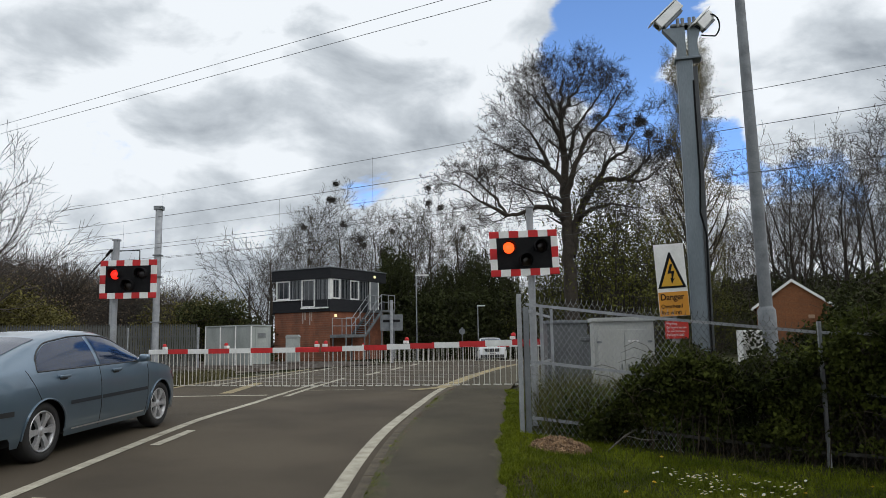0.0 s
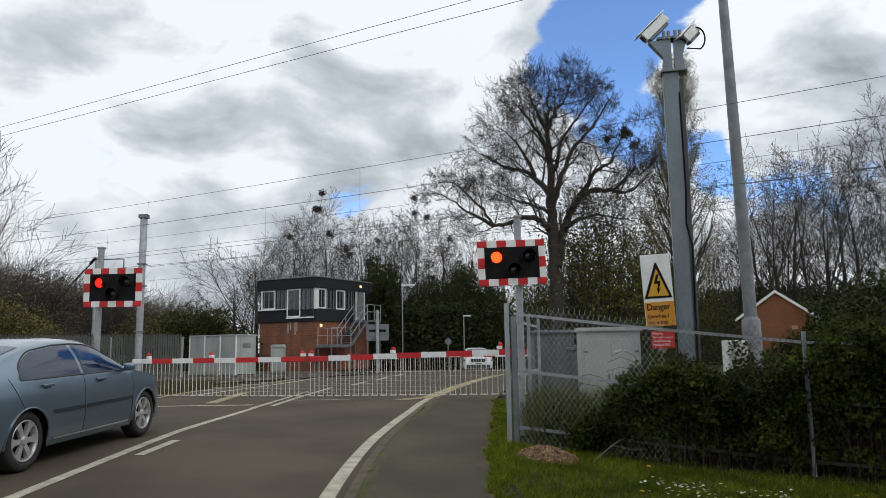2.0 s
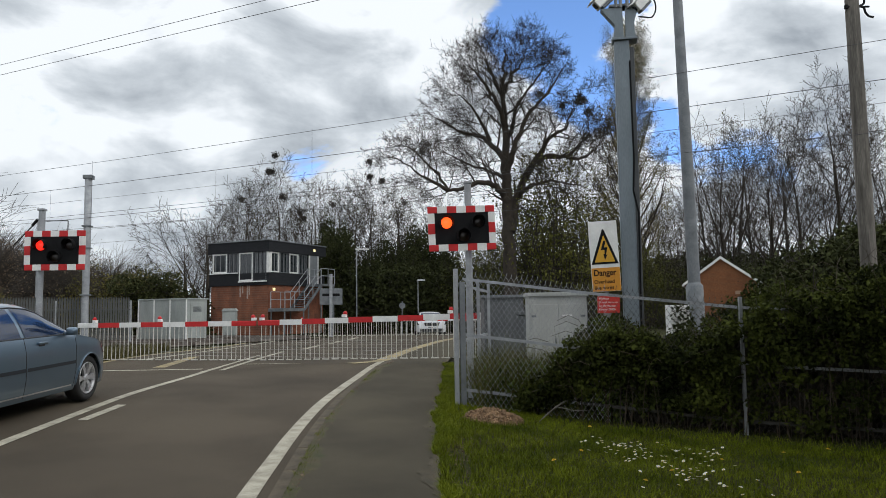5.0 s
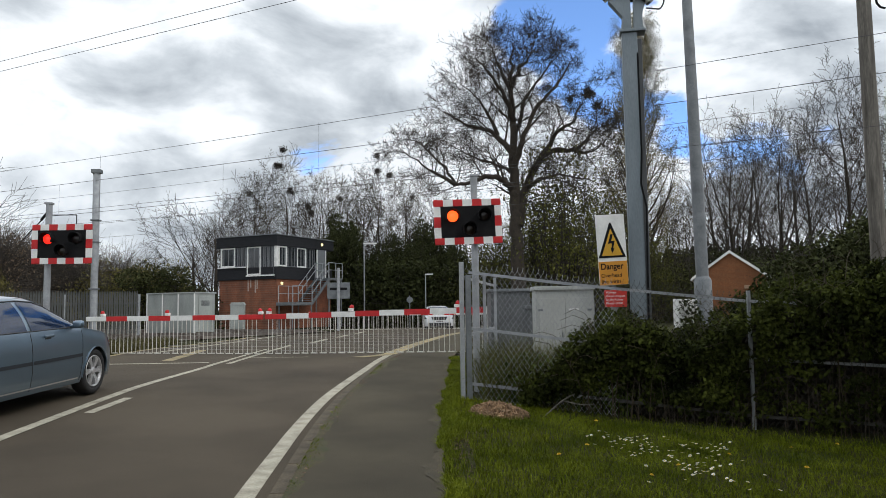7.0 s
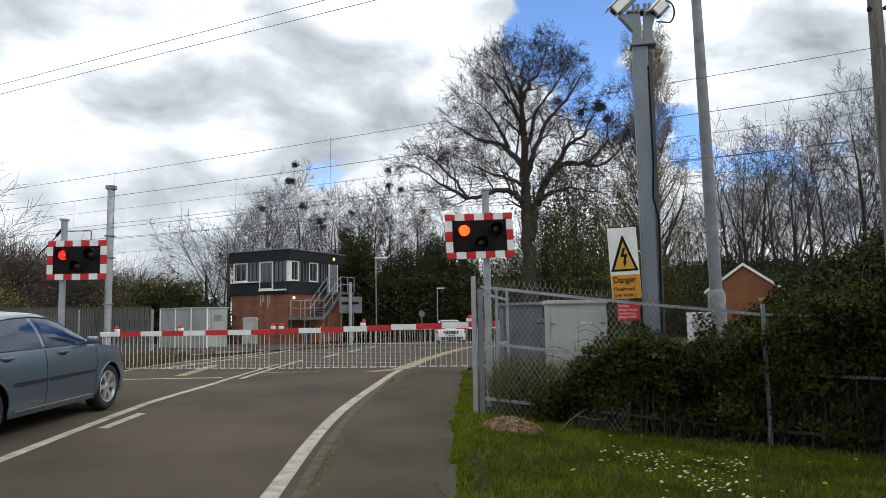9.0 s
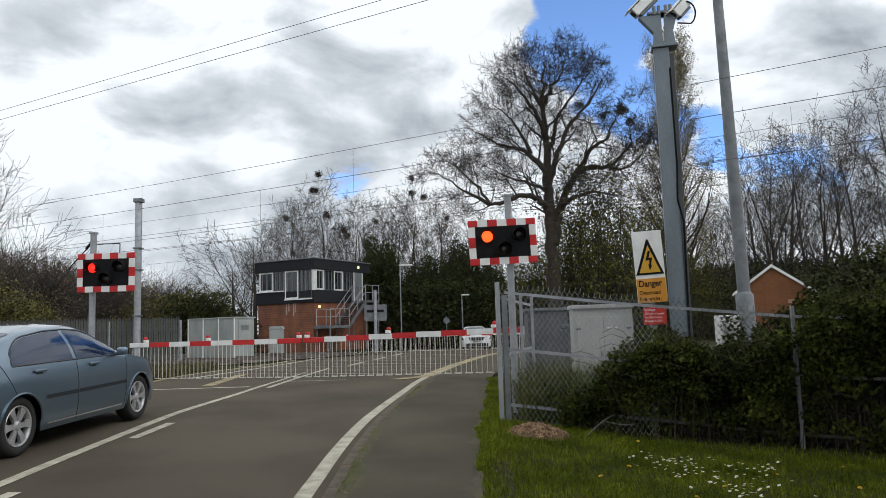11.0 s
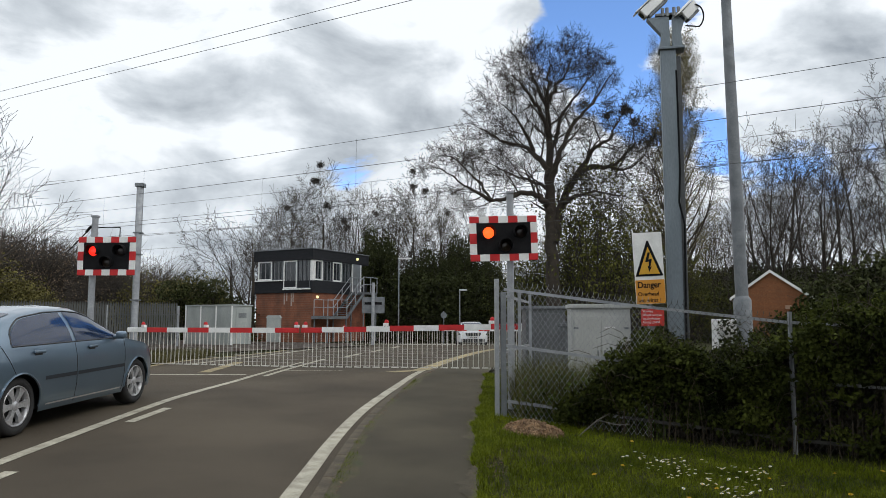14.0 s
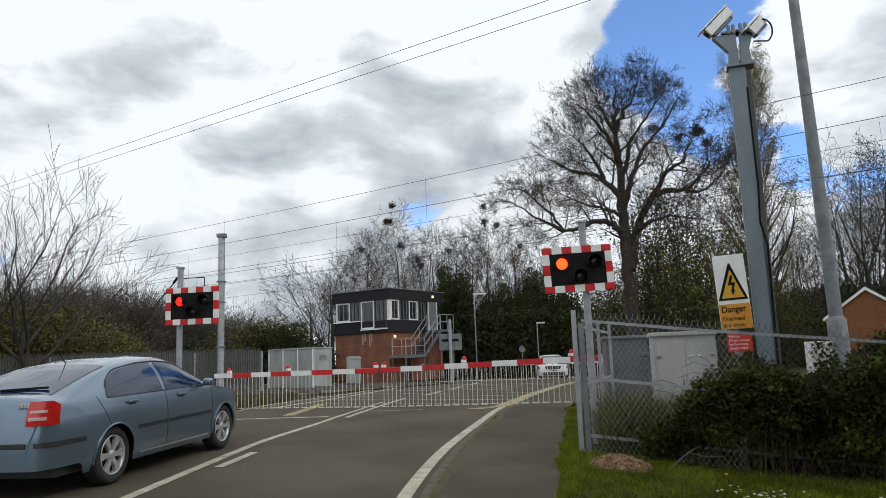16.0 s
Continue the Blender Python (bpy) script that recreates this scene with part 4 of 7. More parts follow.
    part("window_sill", bm, M_white, h)
    bm = bmesh.new()
    box(bm, (4.78, -0.1, 4.45), (0.92, 0.06, 2.06), 0.01)
    door = part("door", bm, mat("grey_door", (0.2, 0.22, 0.23), (0.16, 0.17, 0.18), 0.5), h)
    bm = bmesh.new()
    for u in (4.28, 5.28):
        box(bm, (u, -0.11, 4.45), (0.1, 0.08, 2.1))
    box(bm, (4.78, -0.11, 5.52), (1.1, 0.08, 0.08))
    part("door_frame", bm, M_white, door)
    lampm = mat("bulkhead_lamp", (0.7, 0.6, 0.3), (0.6, 0.5, 0.25), 0.4, emit=((1.0, 0.85, 0.45), 1.2))
    for u, z in ((4.75, 5.75), (0.5, 2.95)):
        bm = bmesh.new()
        box(bm, (u, -0.2 if z > 4 else -0.06, z), (0.18, 0.1, 0.18), 0.03)
        part("bulkhead_light", bm, lampm, h, "small square glowing bulkhead light")
    bm = bmesh.new()
    for u, l in ((2.1, 0.5), (2.3, 0.75), (1.7, 0.85), (1.55, 0.6)):
        box(bm, (-0.006, u, 3.22 - l / 2), (0.012, 0.1, l))
    part("stain", bm, mat("white_stain", (0.45, 0.4, 0.36), (0.3, 0.2, 0.15), 0.9, s1=8), h, "pale streaked stain on brick")

    # steel stair on the right-hand face
    st = root("steel_stair", base, "grey galvanised steel stair with handrails against a signal box", "staircase")
    bm = bmesh.new()
    box(bm, (4.75, -0.75, 3.3), (1.7, 1.2, 0.14), 0.01)
    part("upper_landing", bm, M_steel_dull, st)
    bm = bmesh.new()
    box(bm, (0.95, -0.75, 1.6), (2.3, 1.2, 0.2), 0.01)
    part("lower_landing", bm, M_steel_dull, st)
    n = 10
    for k in range(n):
        bm = bmesh.new()
        f = (k + 0.5) / n
        box(bm, (3.9 - 1.8 * f, -0.75, 3.25 - 1.5 * f), (0.25, 1.1, 0.04))
        part("tread", bm, M_steel_dull, st)
    for yy in (-0.2, -1.32):
        bm = bmesh.new()
        prism(bm, [(3.95, 3.36), (3.95, 3.12), (2.05, 1.5), (2.05, 1.74)], yy - 0.03, yy + 0.03)
        part("stringer", bm, M_steel_dull, st)
        bm = bmesh.new()
        for dz in (1.05, 0.55):
            rod(bm, (5.6, yy, 3.37 + dz), (3.95, yy, 3.37 + dz), 0.025)
            rod(bm, (3.95, yy, 3.37 + dz), (2.05, yy, 1.72 + dz), 0.025)
            rod(bm, (2.05, yy, 1.72 + dz), (0.0, yy, 1.72 + dz), 0.02)
        part("handrail", bm, M_steel, st)
        for u, z in ((5.6, 3.37), (4.8, 3.37), (3.95, 3.37), (3.0, 2.52), (2.05, 1.7), (1.0, 1.7), (0.0, 1.7)):
            bm = bmesh.new()
            rod(bm, (u, yy, z), (u, yy, z + 1.05), 0.03)
            part("baluster", bm, M_steel, st)
    for u, z in ((5.5, 3.3), (4.0, 3.3), (2.0, 1.55), (0.0, 1.55)):
        for yy in (-0.25, -1.3):
            bm = bmesh.new()
            rod(bm, (u, yy, 0), (u, yy, z), 0.05)
            part("leg", bm, M_steel_dull, st)


build_signal_box()


def wigwag(m, label, tilt=0.0, post_x=0.12, glow=((1.0, 0.075, 0.012), 3.2)):
    """A level crossing light signal: black board with a red and white border and three lamps. Local x right, -y to the viewer."""
    s = root("crossing_signal", m, label, "traffic signal", "crossing signals")
    bm = bmesh.new()
    rod(bm, (post_x, 0.12, -0.1), (post_x, 0.12, 3.45), 0.055, seg=16)
    box(bm, (post_x, 0.12, 3.46), (0.125, 0.125, 0.04), 0.01)
    part("post", bm, M_steel, s, smooth=False)
    BW, BH, zc = 1.06, 0.70, 2.72
    bm = bmesh.new()
    box(bm, (0, 0.02, zc), (BW - 0.2, 0.03, BH - 0.2))
    board = part("backing_board", bm, M_black, s)
    n_h, n_v, e = 7, 5, 0.105
    for row, z in ((0, zc + BH / 2 - e / 2), (1, zc - BH / 2 + e / 2)):
        for k in range(n_h):
            bm = bmesh.new()
            box(bm, (-BW / 2 + BW * (k + 0.5) / n_h, 0.015, z), (BW / n_h, 0.03, e), 0.012 if k in (0, n_h - 1) else 0.0)
            part("border_panel", bm, M_white if k % 2 else M_red, board)
    hv = (BH - 2 * e) / (n_v - 2)
    for x in (-BW / 2 + e / 2, BW / 2 - e / 2):
        for k in range(n_v - 2):
            bm = bmesh.new()
            box(bm, (x, 0.015, zc - BH / 2 + e + hv * (k + 0.5)), (e, 0.03, hv))
            part("border_panel", bm, M_red if k % 2 else M_white, board)
    bm = bmesh.new()
    box(bm, (0, 0.1, zc), (BW - 0.25, 0.12, BH - 0.25), 0.02)
    part("lamp_housing", bm, M_black, s)
    dead = mat("unlit_lens", (0.012, 0.006, 0.006), (0.008, 0.005, 0.005), 0.35)
    amber = mat("unlit_amber_lens", (0.014, 0.008, 0.004), (0.01, 0.006, 0.004), 0.35)
    lit, glow = 0, mat("lit_lens_" + str(glow[1]), (0.8, 0.05, 0.02), (0.8, 0.05, 0.02), 0.3, bump=0, emit=glow)
    for k, (x, z) in enumerate(((-0.24, 0.09), (0.26, 0.09), (0.02, -0.12))):
        bm = bmesh.new()
        lathe(bm, [(0.0, 0.045), (0.05, 0.04), (0.08, 0.02), (0.088, 0.0)], 24, Matrix.Translation((x, 0.0, zc + z)) @ Matrix.Rotation(radians(90), 4, "X"))
        lamp = part("lamp_lens", bm, glow if k == lit else (amber if k == 2 else dead), s, "glowing orange-red lamp" if k == lit else "unlit dark lamp", True)
        bm = bmesh.new()
        seg, arc = 18, 250
        for j in range(seg):
            a0, a1 = radians(90 - arc / 2 + arc * j / seg), radians(90 - arc / 2 + arc * (j + 1) / seg)
            q = []
            for r in (0.102, 0.112):
                for a in (a0, a1):
                    q.append([bm.verts.new((x + r * math.cos(a), yy, zc + z + r * math.sin(a))) for yy in (0.0, -0.16 + 0.05 * abs(math.cos(a)))])
            i0, i1, o0, o1 = q
            bm.faces.new((i0[0], i1[0], i1[1], i0[1]))
            bm.faces.new((o0[0], o0[1], o1[1], o1[0]))
            bm.faces.new((i0[1], i1[1], o1[1], o0[1]))
        part("hood", bm, M_black, lamp)
    for ob in s.children:
        if not ob.name.startswith("post"):
            ob.matrix_basis = Matrix.Translation((0, 0, zc)) @ Matrix.Rotation(radians(tilt), 4, "Y") @ Matrix.Translation((0, 0, -zc))
    return s


wigwag(Matrix.Translation((1.27, 11.45, land(1.4, 11.5) - 0.09)) @ Matrix.Rotation(radians(3), 4, "Z"), "level crossing light, one orange-red lamp lit, red-white border", -2.0)
wigwag(Matrix.Translation((-5.72, 13.5, 0.03)) @ Matrix.Rotation(radians(-4), 4, "Z"), "level crossing light with red lamp lit beside the waiting lane", 0.0, -0.3, ((1.0, 0.02, 0.012), 1.6))

# ---------------------------------------------------------------- barrier
def barrier(a, b, label, lamps, n, skirt=0.83, pedestal=True):
    """A boom from its root a to its tip b, with a skirt of hanging rods."""
    a, b = Vector(a), Vector(b)
    d = b - a
    length = d.length
    flat = math.atan2(d.y, d.x)
    m = Matrix.Translation((a.x, a.y, a.z)) @ Matrix.Rotation(flat, 4, "Z")
    drop = d.z / length
    t = root("crossing_barrier", m, label, "barrier", "crossing barriers")
    for k in range(n):
        bm = bmesh.new()
        x0, x1 = length * k / n, length * (k + 1) / n
        box(bm, ((x0 + x1) / 2, 0, drop * (x0 + x1) / 2), (x1 - x0, 0.08, 0.125), 0.014 if k in (0, n - 1) else 0)
        part("boom_section", bm, M_red if k % 2 else M_white, t)
    rods = int(length / 0.125)
    zc = -skirt / 2 - 0.06
    bm = bmesh.new()
    box(bm, (0, 0, 0), (0.0115, 0.010, skirt))
    mesh = None
    for k in range(rods):
        x = 0.06 + 0.125 * k
        mm = Matrix.Translation((x, 0, zc + drop * x))
        if mesh is None:
            o = part("skirt_rod", bm, M_alu, t)
            o.matrix_basis = mm
            mesh = o.data
        else:
            share("skirt_rod", mesh, t, mm)
    bm = bmesh.new()
    dash = int(length / 0.25)
    for k in range(dash):
        x = length * (k + 0.5) / dash
        box(bm, (x, 0, -skirt - 0.05 + drop * x), (length / dash * 0.72, 0.018, 0.022))
    tagged(part("bottom_link", bm, M_alu, t), kind="stuff")
    for f in lamps:
        bm = bmesh.new()
        box(bm, (length * f, 0, 0.1 + drop * length * f), (0.1, 0.1, 0.07), 0.01)
        l = part("boom_lamp", bm, M_white, t)
        bm = bmesh.new()
        lathe(bm, [(0.05, 0), (0.05, 0.035), (0.038, 0.065), (0, 0.08)], 12, Matrix.Translation((length * f - 0.02, 0, 0.135 + drop * length * f)))
        part("lens", bm, M_red, l)
    if pedestal:
        bm = bmesh.new()
        box(bm, (-0.5, 0.1, -0.6), (0.6, 0.7, 1.15), 0.03)
        box(bm, (-0.5, 0.1, 0.02), (0.66, 0.76, 0.08), 0.02)
        part("machine_housing", bm, M_machine, t)
        bm = bmesh.new()
        box(bm, (-0.75, -0.3, 0), (1.4, 0.06, 0.2), 0.02)
        box(bm, (-1.4, -0.3, 0), (0.5, 0.2, 0.35), 0.03)
        part("counterweight_arm", bm, M_machine, t)
    return t


M_alu = mat("pale_aluminium", (0.7, 0.68, 0.62), (0.55, 0.53, 0.48), 0.5, 0.1, s1=4, s2=40, bump=0.05)
M_machine = mat("barrier_machine_grey", (0.12, 0.125, 0.13), (0.085, 0.09, 0.095), 0.6, 0.2, s1=3, s2=30)
barrier((2.6, 15.47, 1.50), (-2.98, 18.32, 1.37), "lowered red and white crossing barrier with hanging rod skirt", (0.985, 0.62, 0.2), 10)
barrier((-7.95, 20.2, 1.36), (-3.06, 18.36, 1.37), "lowered red and white crossing barrier with hanging rod skirt", (0.99, 0.48, 0.1), 8, pedestal=False)
barrier((5.2, 38.2, 1.2), (-4.4, 38.85, 1.24), "far lowered red and white barrier with rod skirt", (0.98, 0.6, 0.3), 16, skirt=0.72)

# ---------------------------------------------------------------- posts and masts
def cctv_column():
    z0 = land(4.57, 13)
    t = root("camera_column", Matrix.Translation((4.52, 13, z0)) @ Matrix.Rotation(radians(-14), 4, "Z"), "tall grey steel column carrying two white crossing cameras", "camera mast")
    H = 6.5 - z0
    bm = bmesh.new()
    box(bm, (-0.06, 0, H / 2), (0.27, 0.2, H), 0.015)
    part("column", bm, M_pole, t)
    bm = bmesh.new()
    box(bm, (0.12, 0.06, H / 2 - 0.05), (0.09, 0.14, H - 0.1), 0.01)
    part("cable_duct", bm, mat("dark_duct", (0.08, 0.085, 0.09), (0.06, 0.065, 0.07), 0.6), t)
    bm = bmesh.new()
    pts = [(0.07, -0.10, H - 0.4), (0.08, -0.11, 4.2), (0.05, -0.115, 3.6), (0.13, -0.11, 3.2), (0.11, -0.11, 2.0), (0.1, -0.11, 1.0)]
    for p, q in zip(pts, pts[1:]):
        rod(bm, p, q, 0.018, seg=6)
    part("cable", bm, M_black, t)
    bm = bmesh.new()
    box(bm, (0.0, 0, H + 0.02), (0.46, 0.3, 0.05), 0.01)
    part("top_plate", bm, M_pole, t)
    for sx in (-1, 1):
        bm = bmesh.new()
        o = [(0.02 * sx, 0.03), (0.2 * sx, 0.03), (0.17 * sx, 0.3), (0.26 * sx if sx > 0 else -0.42, 0.62), (0.03 * sx, 0.62)]
        prism(bm, [(x, z + H) for x, z in o], -0.1, 0.08)
        part("bracket", bm, M_pole, t)
        bm = bmesh.new()
        for dx in (0.06, 0.14):
            rod(bm, (dx * sx, -0.1, H + 0.62), (dx * sx, -0.1, H + 0.78), 0.03, seg=8)
        box(bm, (0.12 * sx, 0, H + 0.66), (0.3, 0.24, 0.05), 0.01)
        part("pan_mount", bm, M_steel_dull, t)
    for x, z, tilt, yaw, ln, name in ((-0.3, 0.88, 44, 12, 0.58, "white box camera tilted down"), (0.31, 0.70, 46, 25, 0.36, "white box camera tilted down")):
        mm = Matrix.Translation((x, -0.05, H + z)) @ Matrix.Rotation(radians(yaw), 4, "Z") @ Matrix.Rotation(radians(-tilt), 4, "Y")
        bm = bmesh.new()
        box(bm, (0, 0, 0), (ln, 0.2, 0.17), 0.015, mm)
        c = part("camera_housing", bm, M_white, t, name)
        bm = bmesh.new()
        box(bm, (-0.02, 0, 0.11), (ln + 0.12, 0.24, 0.02), 0.005, mm)
        part("sunshield", bm, M_white, c)
        bm = bmesh.new()
        box(bm, (0, 0, -0.11), (ln * 0.8, 0.14, 0.05), 0.01, mm)
        part("underside", bm, M_steel_dull, c)
        bm = bmesh.new()
        rod(bm, mm @ Vector((-ln / 2 - 0.012, 0, 0)), mm @ Vector((-ln / 2, 0, 0)), 0.06, seg=14)
        part("lens", bm, M_glass_dark, c)
    bm = bmesh.new()
    pts = [(0.42 + 0.15 * math.sin(0.3 * k), -0.1, H + 0.58 + 0.22 * math.cos(0.3 * k)) for k in range(10)] + [(0.25, -0.1, H + 0.42)]
    for p, q in zip(pts, pts[1:]):
        rod(bm, p, q, 0.014, seg=6)
    part("cable_loop", bm, M_black, t)


cctv_column()


def plain_pole(x, y, top, r0, r1, material, label, name="pole", category="pole", sleeve=None):
    z0 = land(x, y) - 0.1
    t = root(name, Matrix.Translation((x, y, z0)), label, category)
    H = top - z0
    bm = bmesh.new()
    lathe(bm, [(r0, 0), (r0 * 0.98, H * 0.3), ((r0 + r1) / 2, H * 0.65), (r1, H), (0, H)], 16)
    part("shaft", bm, material, t, smooth=True)
    if sleeve:
        bm = bmesh.new()
        lathe(bm, [(sleeve[0], 0), (sleeve[0], sleeve[1] - z0), (r0, sleeve[1] - z0 + 0.08)], 16)
        part("base_sleeve", bm, M_steel_dull, t, smooth=True)
    return t


grey_pole = plain_pole(7.42, 17.0, 13.5, 0.145, 0.085, M_steel_dull, "tall tapering grey steel pole with a wider base", sleeve=(0.2, 2.1))
grey_pole.matrix_basis = grey_pole.matrix_basis @ Matrix.Rotation(radians(-0.85), 4, "Y")
wood = plain_pole(10.74, 15.5, 12.5, 0.172, 0.125, M_wood, "tall weathered timber pole with iron hooks")
zz = 8.36 - (land(10.74, 15.5) - 0.1)
for sgn in (1, -1):
    bm = bmesh.new()
    pts = [(0.13, -0.08, zz), (0.22, -0.1, zz + 0.05 * sgn), (0.24, -0.1, zz + 0.16 * sgn), (0.31, -0.11, zz + 0.25 * sgn), (0.42, -0.11, zz + 0.27 * sgn)]
    for p, q in zip(pts, pts[1:]):
        rod(bm, p, q, 0.024, seg=8)
    part("hook", bm, M_black, wood, "dark curved iron hook")
bm = bmesh.new()
rod(bm, (-0.2, -0.06, zz - 0.02), (0.34, -0.1, zz - 0.02), 0.024, seg=8)
box(bm, (-0.18, -0.06, zz - 0.02), (0.07, 0.07, 0.09), 0.01)
part("cross_bar", bm, M_black, wood, "dark iron bolt and bar")
arm_mast = plain_pole(-13.9, 31.0, 5.62, 0.09, 0.09, M_steel, "slim overhead line mast with a diagonal arm", "overhead_mast", "railway mast")
bm = bmesh.new()
zt = 5.62 - (land(-13.9, 31.0) - 0.1)
rod(bm, (0, -0.1, zt - 0.05), (-0.95, -0.1, zt - 1.1), 0.025, seg=6)
rod(bm, (-0.05, -0.1, zt - 0.05), (-0.25, -0.1, zt - 0.3), 0.06, seg=8)
rod(bm, (0, -0.1, zt - 0.1), (1.15, -0.1, zt - 0.1), 0.02, seg=6)
part("arm", bm, M_black, arm_mast)
bm = bmesh.new()
rod(bm, (1.15, -0.1, zt - 0.1), (1.15, -0.1, zt - 1.6), 0.02, seg=6)
for z in (0.55, 1.1):
    rod(bm, (1.05, -0.1, zt - z), (1.4, -0.1, zt - z), 0.045, seg=8)
part("insulator", bm, M_black, arm_mast)
mast = plain_pole(-11.95, 30.8, 7.38, 0.14, 0.14, M_steel, "galvanised overhead line mast beside the railway", "overhead_mast", "railway mast")
H = 7.38 - (land(-11.95, 30.8) - 0.1)
for z, wide, tall in ((H - 0.08, 0.36, 0.16), (H - 2.1, 0.34, 0.06), (H - 3.0, 0.34, 0.06), (H - 4.9, 0.34, 0.06)):
    bm = bmesh.new()
    box(bm, (0, 0, z), (wide, 0.32, tall), 0.01)
    part("collar", bm, M_steel_dull, mast)


def lamp_post(x, y, top, label, arm=1.0):
    z0 = land(x, y) - 0.05
    t = root("street_lamp", Matrix.Translation((x, y, z0)), label, "street lamp", "street lamps")
    bm = bmesh.new()
    rod(bm, (0, 0, 0), (0, 0, top - z0), 0.055, 0.04)
    part("post", bm, M_steel, t)
    bm = bmesh.new()
    box(bm, (arm * 0.5, 0, top - z0 + 0.03), (arm * 1.2, 0.22, 0.1), 0.03)
    part("lamp_head", bm, M_white, t)


lamp_post(-1.95, 54.9, 6.35, "slim grey street lamp with a flat white head", 0.85)
lamp_post(2.57, 54, 3.95, "short grey street lamp with a small white head", 0.5)

# round sign seen from behind
t = root("road_sign", Matrix.Translation((1.34, 52, land(1.3, 52))), "small round road sign with a grey back on a post", "road sign")
bm = bmesh.new()
rod(bm, (0, 0, 0), (0, 0, 2.3), 0.04)
part("post", bm, M_steel_dull, t)
bm = bmesh.new()
rod(bm, (0, -0.05, 2.0), (0, -0.07, 2.0), 0.22, seg=24)
part("sign_plate", bm, M_steel_dull, t)

# back of the crossing signal on the far side
t = root("crossing_signal", Matrix.Translation((-2.85, 41, land(-3, 41))), "grey back of a crossing signal board on a post", "traffic signal", "crossing signals")
bm = bmesh.new()
rod(bm, (0, -0.12, 0), (0, -0.12, 3.45), 0.09, seg=12)
part("post", bm, M_steel, t)
bm = bmesh.new()
box(bm, (0, 0, 2.2), (1.25, 0.05, 0.9), 0.02)
part("backing_board", bm, M_steel_dull, t)
bm = bmesh.new()
box(bm, (0, -0.035, 2.3), (0.95, 0.02, 0.14))
part("clamp_bar", bm, M_black, t)

# ---------------------------------------------------------------- cars
def tread_wheel(parent, x, side, r, w, hub_y, spokes, rim_m):
    """A wheel whose outer face lies at hub_y; side is -1 for the right-hand side."""
    tyre_m = mat("tyre_rubber", (0.018, 0.018, 0.019), (0.028, 0.027, 0.026), 0.85, s1=8, s2=60, bump=0.2)
    spin = Matrix.Translation((x, hub_y, r)) @ Matrix.Rotation(radians(90 if side < 0 else -90), 4, "X")
    bm = bmesh.new()
    lathe(bm, [(r * 0.69, -w), (r * 0.93, -w), (r, -w + 0.03), (r, -0.03), (r * 0.95, -0.004), (r * 0.82, 0.004), (r * 0.70, -0.008), (r * 0.69, -w * 0.6)], 40, spin)
    wheel = part("wheel", bm, tyre_m, parent, "black road tyre on a silver wheel", True)
    bm = bmesh.new()
    lathe(bm, [(r * 0.70, -0.012), (r * 0.685, 0.0), (r * 0.64, -0.01), (r * 0.62, -0.06), (r * 0.60, -w * 0.8)], 36, spin)
    part("rim", bm, rim_m, wheel, smooth=True)
    bm = bmesh.new()
    lathe(bm, [(0.0, -0.075), (r * 0.62, -0.075)], 30, spin)
    part("brake_disc", bm, tyre_m, wheel)
    bm = bmesh.new()
    for k in range(spokes):
        a = 6.28318 * k / spokes
        rot = spin @ Matrix.Rotation(a, 4, "Z")
        prof = [(0.10, 0.045), (0.36, 0.042), (0.5, 0.055), (0.66, 0.085), (0.66, -0.085), (0.5, -0.055), (0.36, -0.042), (0.10, -0.045)]
        top = [bm.verts.new(rot @ Vector((u * r, v * r * 2, -0.012 - 0.012 * (u < 0.3)))) for u, v in prof]
        low = [bm.verts.new(rot @ Vector((u * r, v * r * 2, -0.05))) for u, v in prof]
        bm.faces.new(top)
        for i in range(len(prof)):
            j = (i + 1) % len(prof)
            bm.faces.new((top[i], low[i], low[j], top[j]))
    lathe(bm, [(0.0, -0.004), (r * 0.10, -0.006), (r * 0.17, -0.02), (r * 0.17, -0.06)], 20, spin)
    part("spokes", bm, rim_m, wheel)


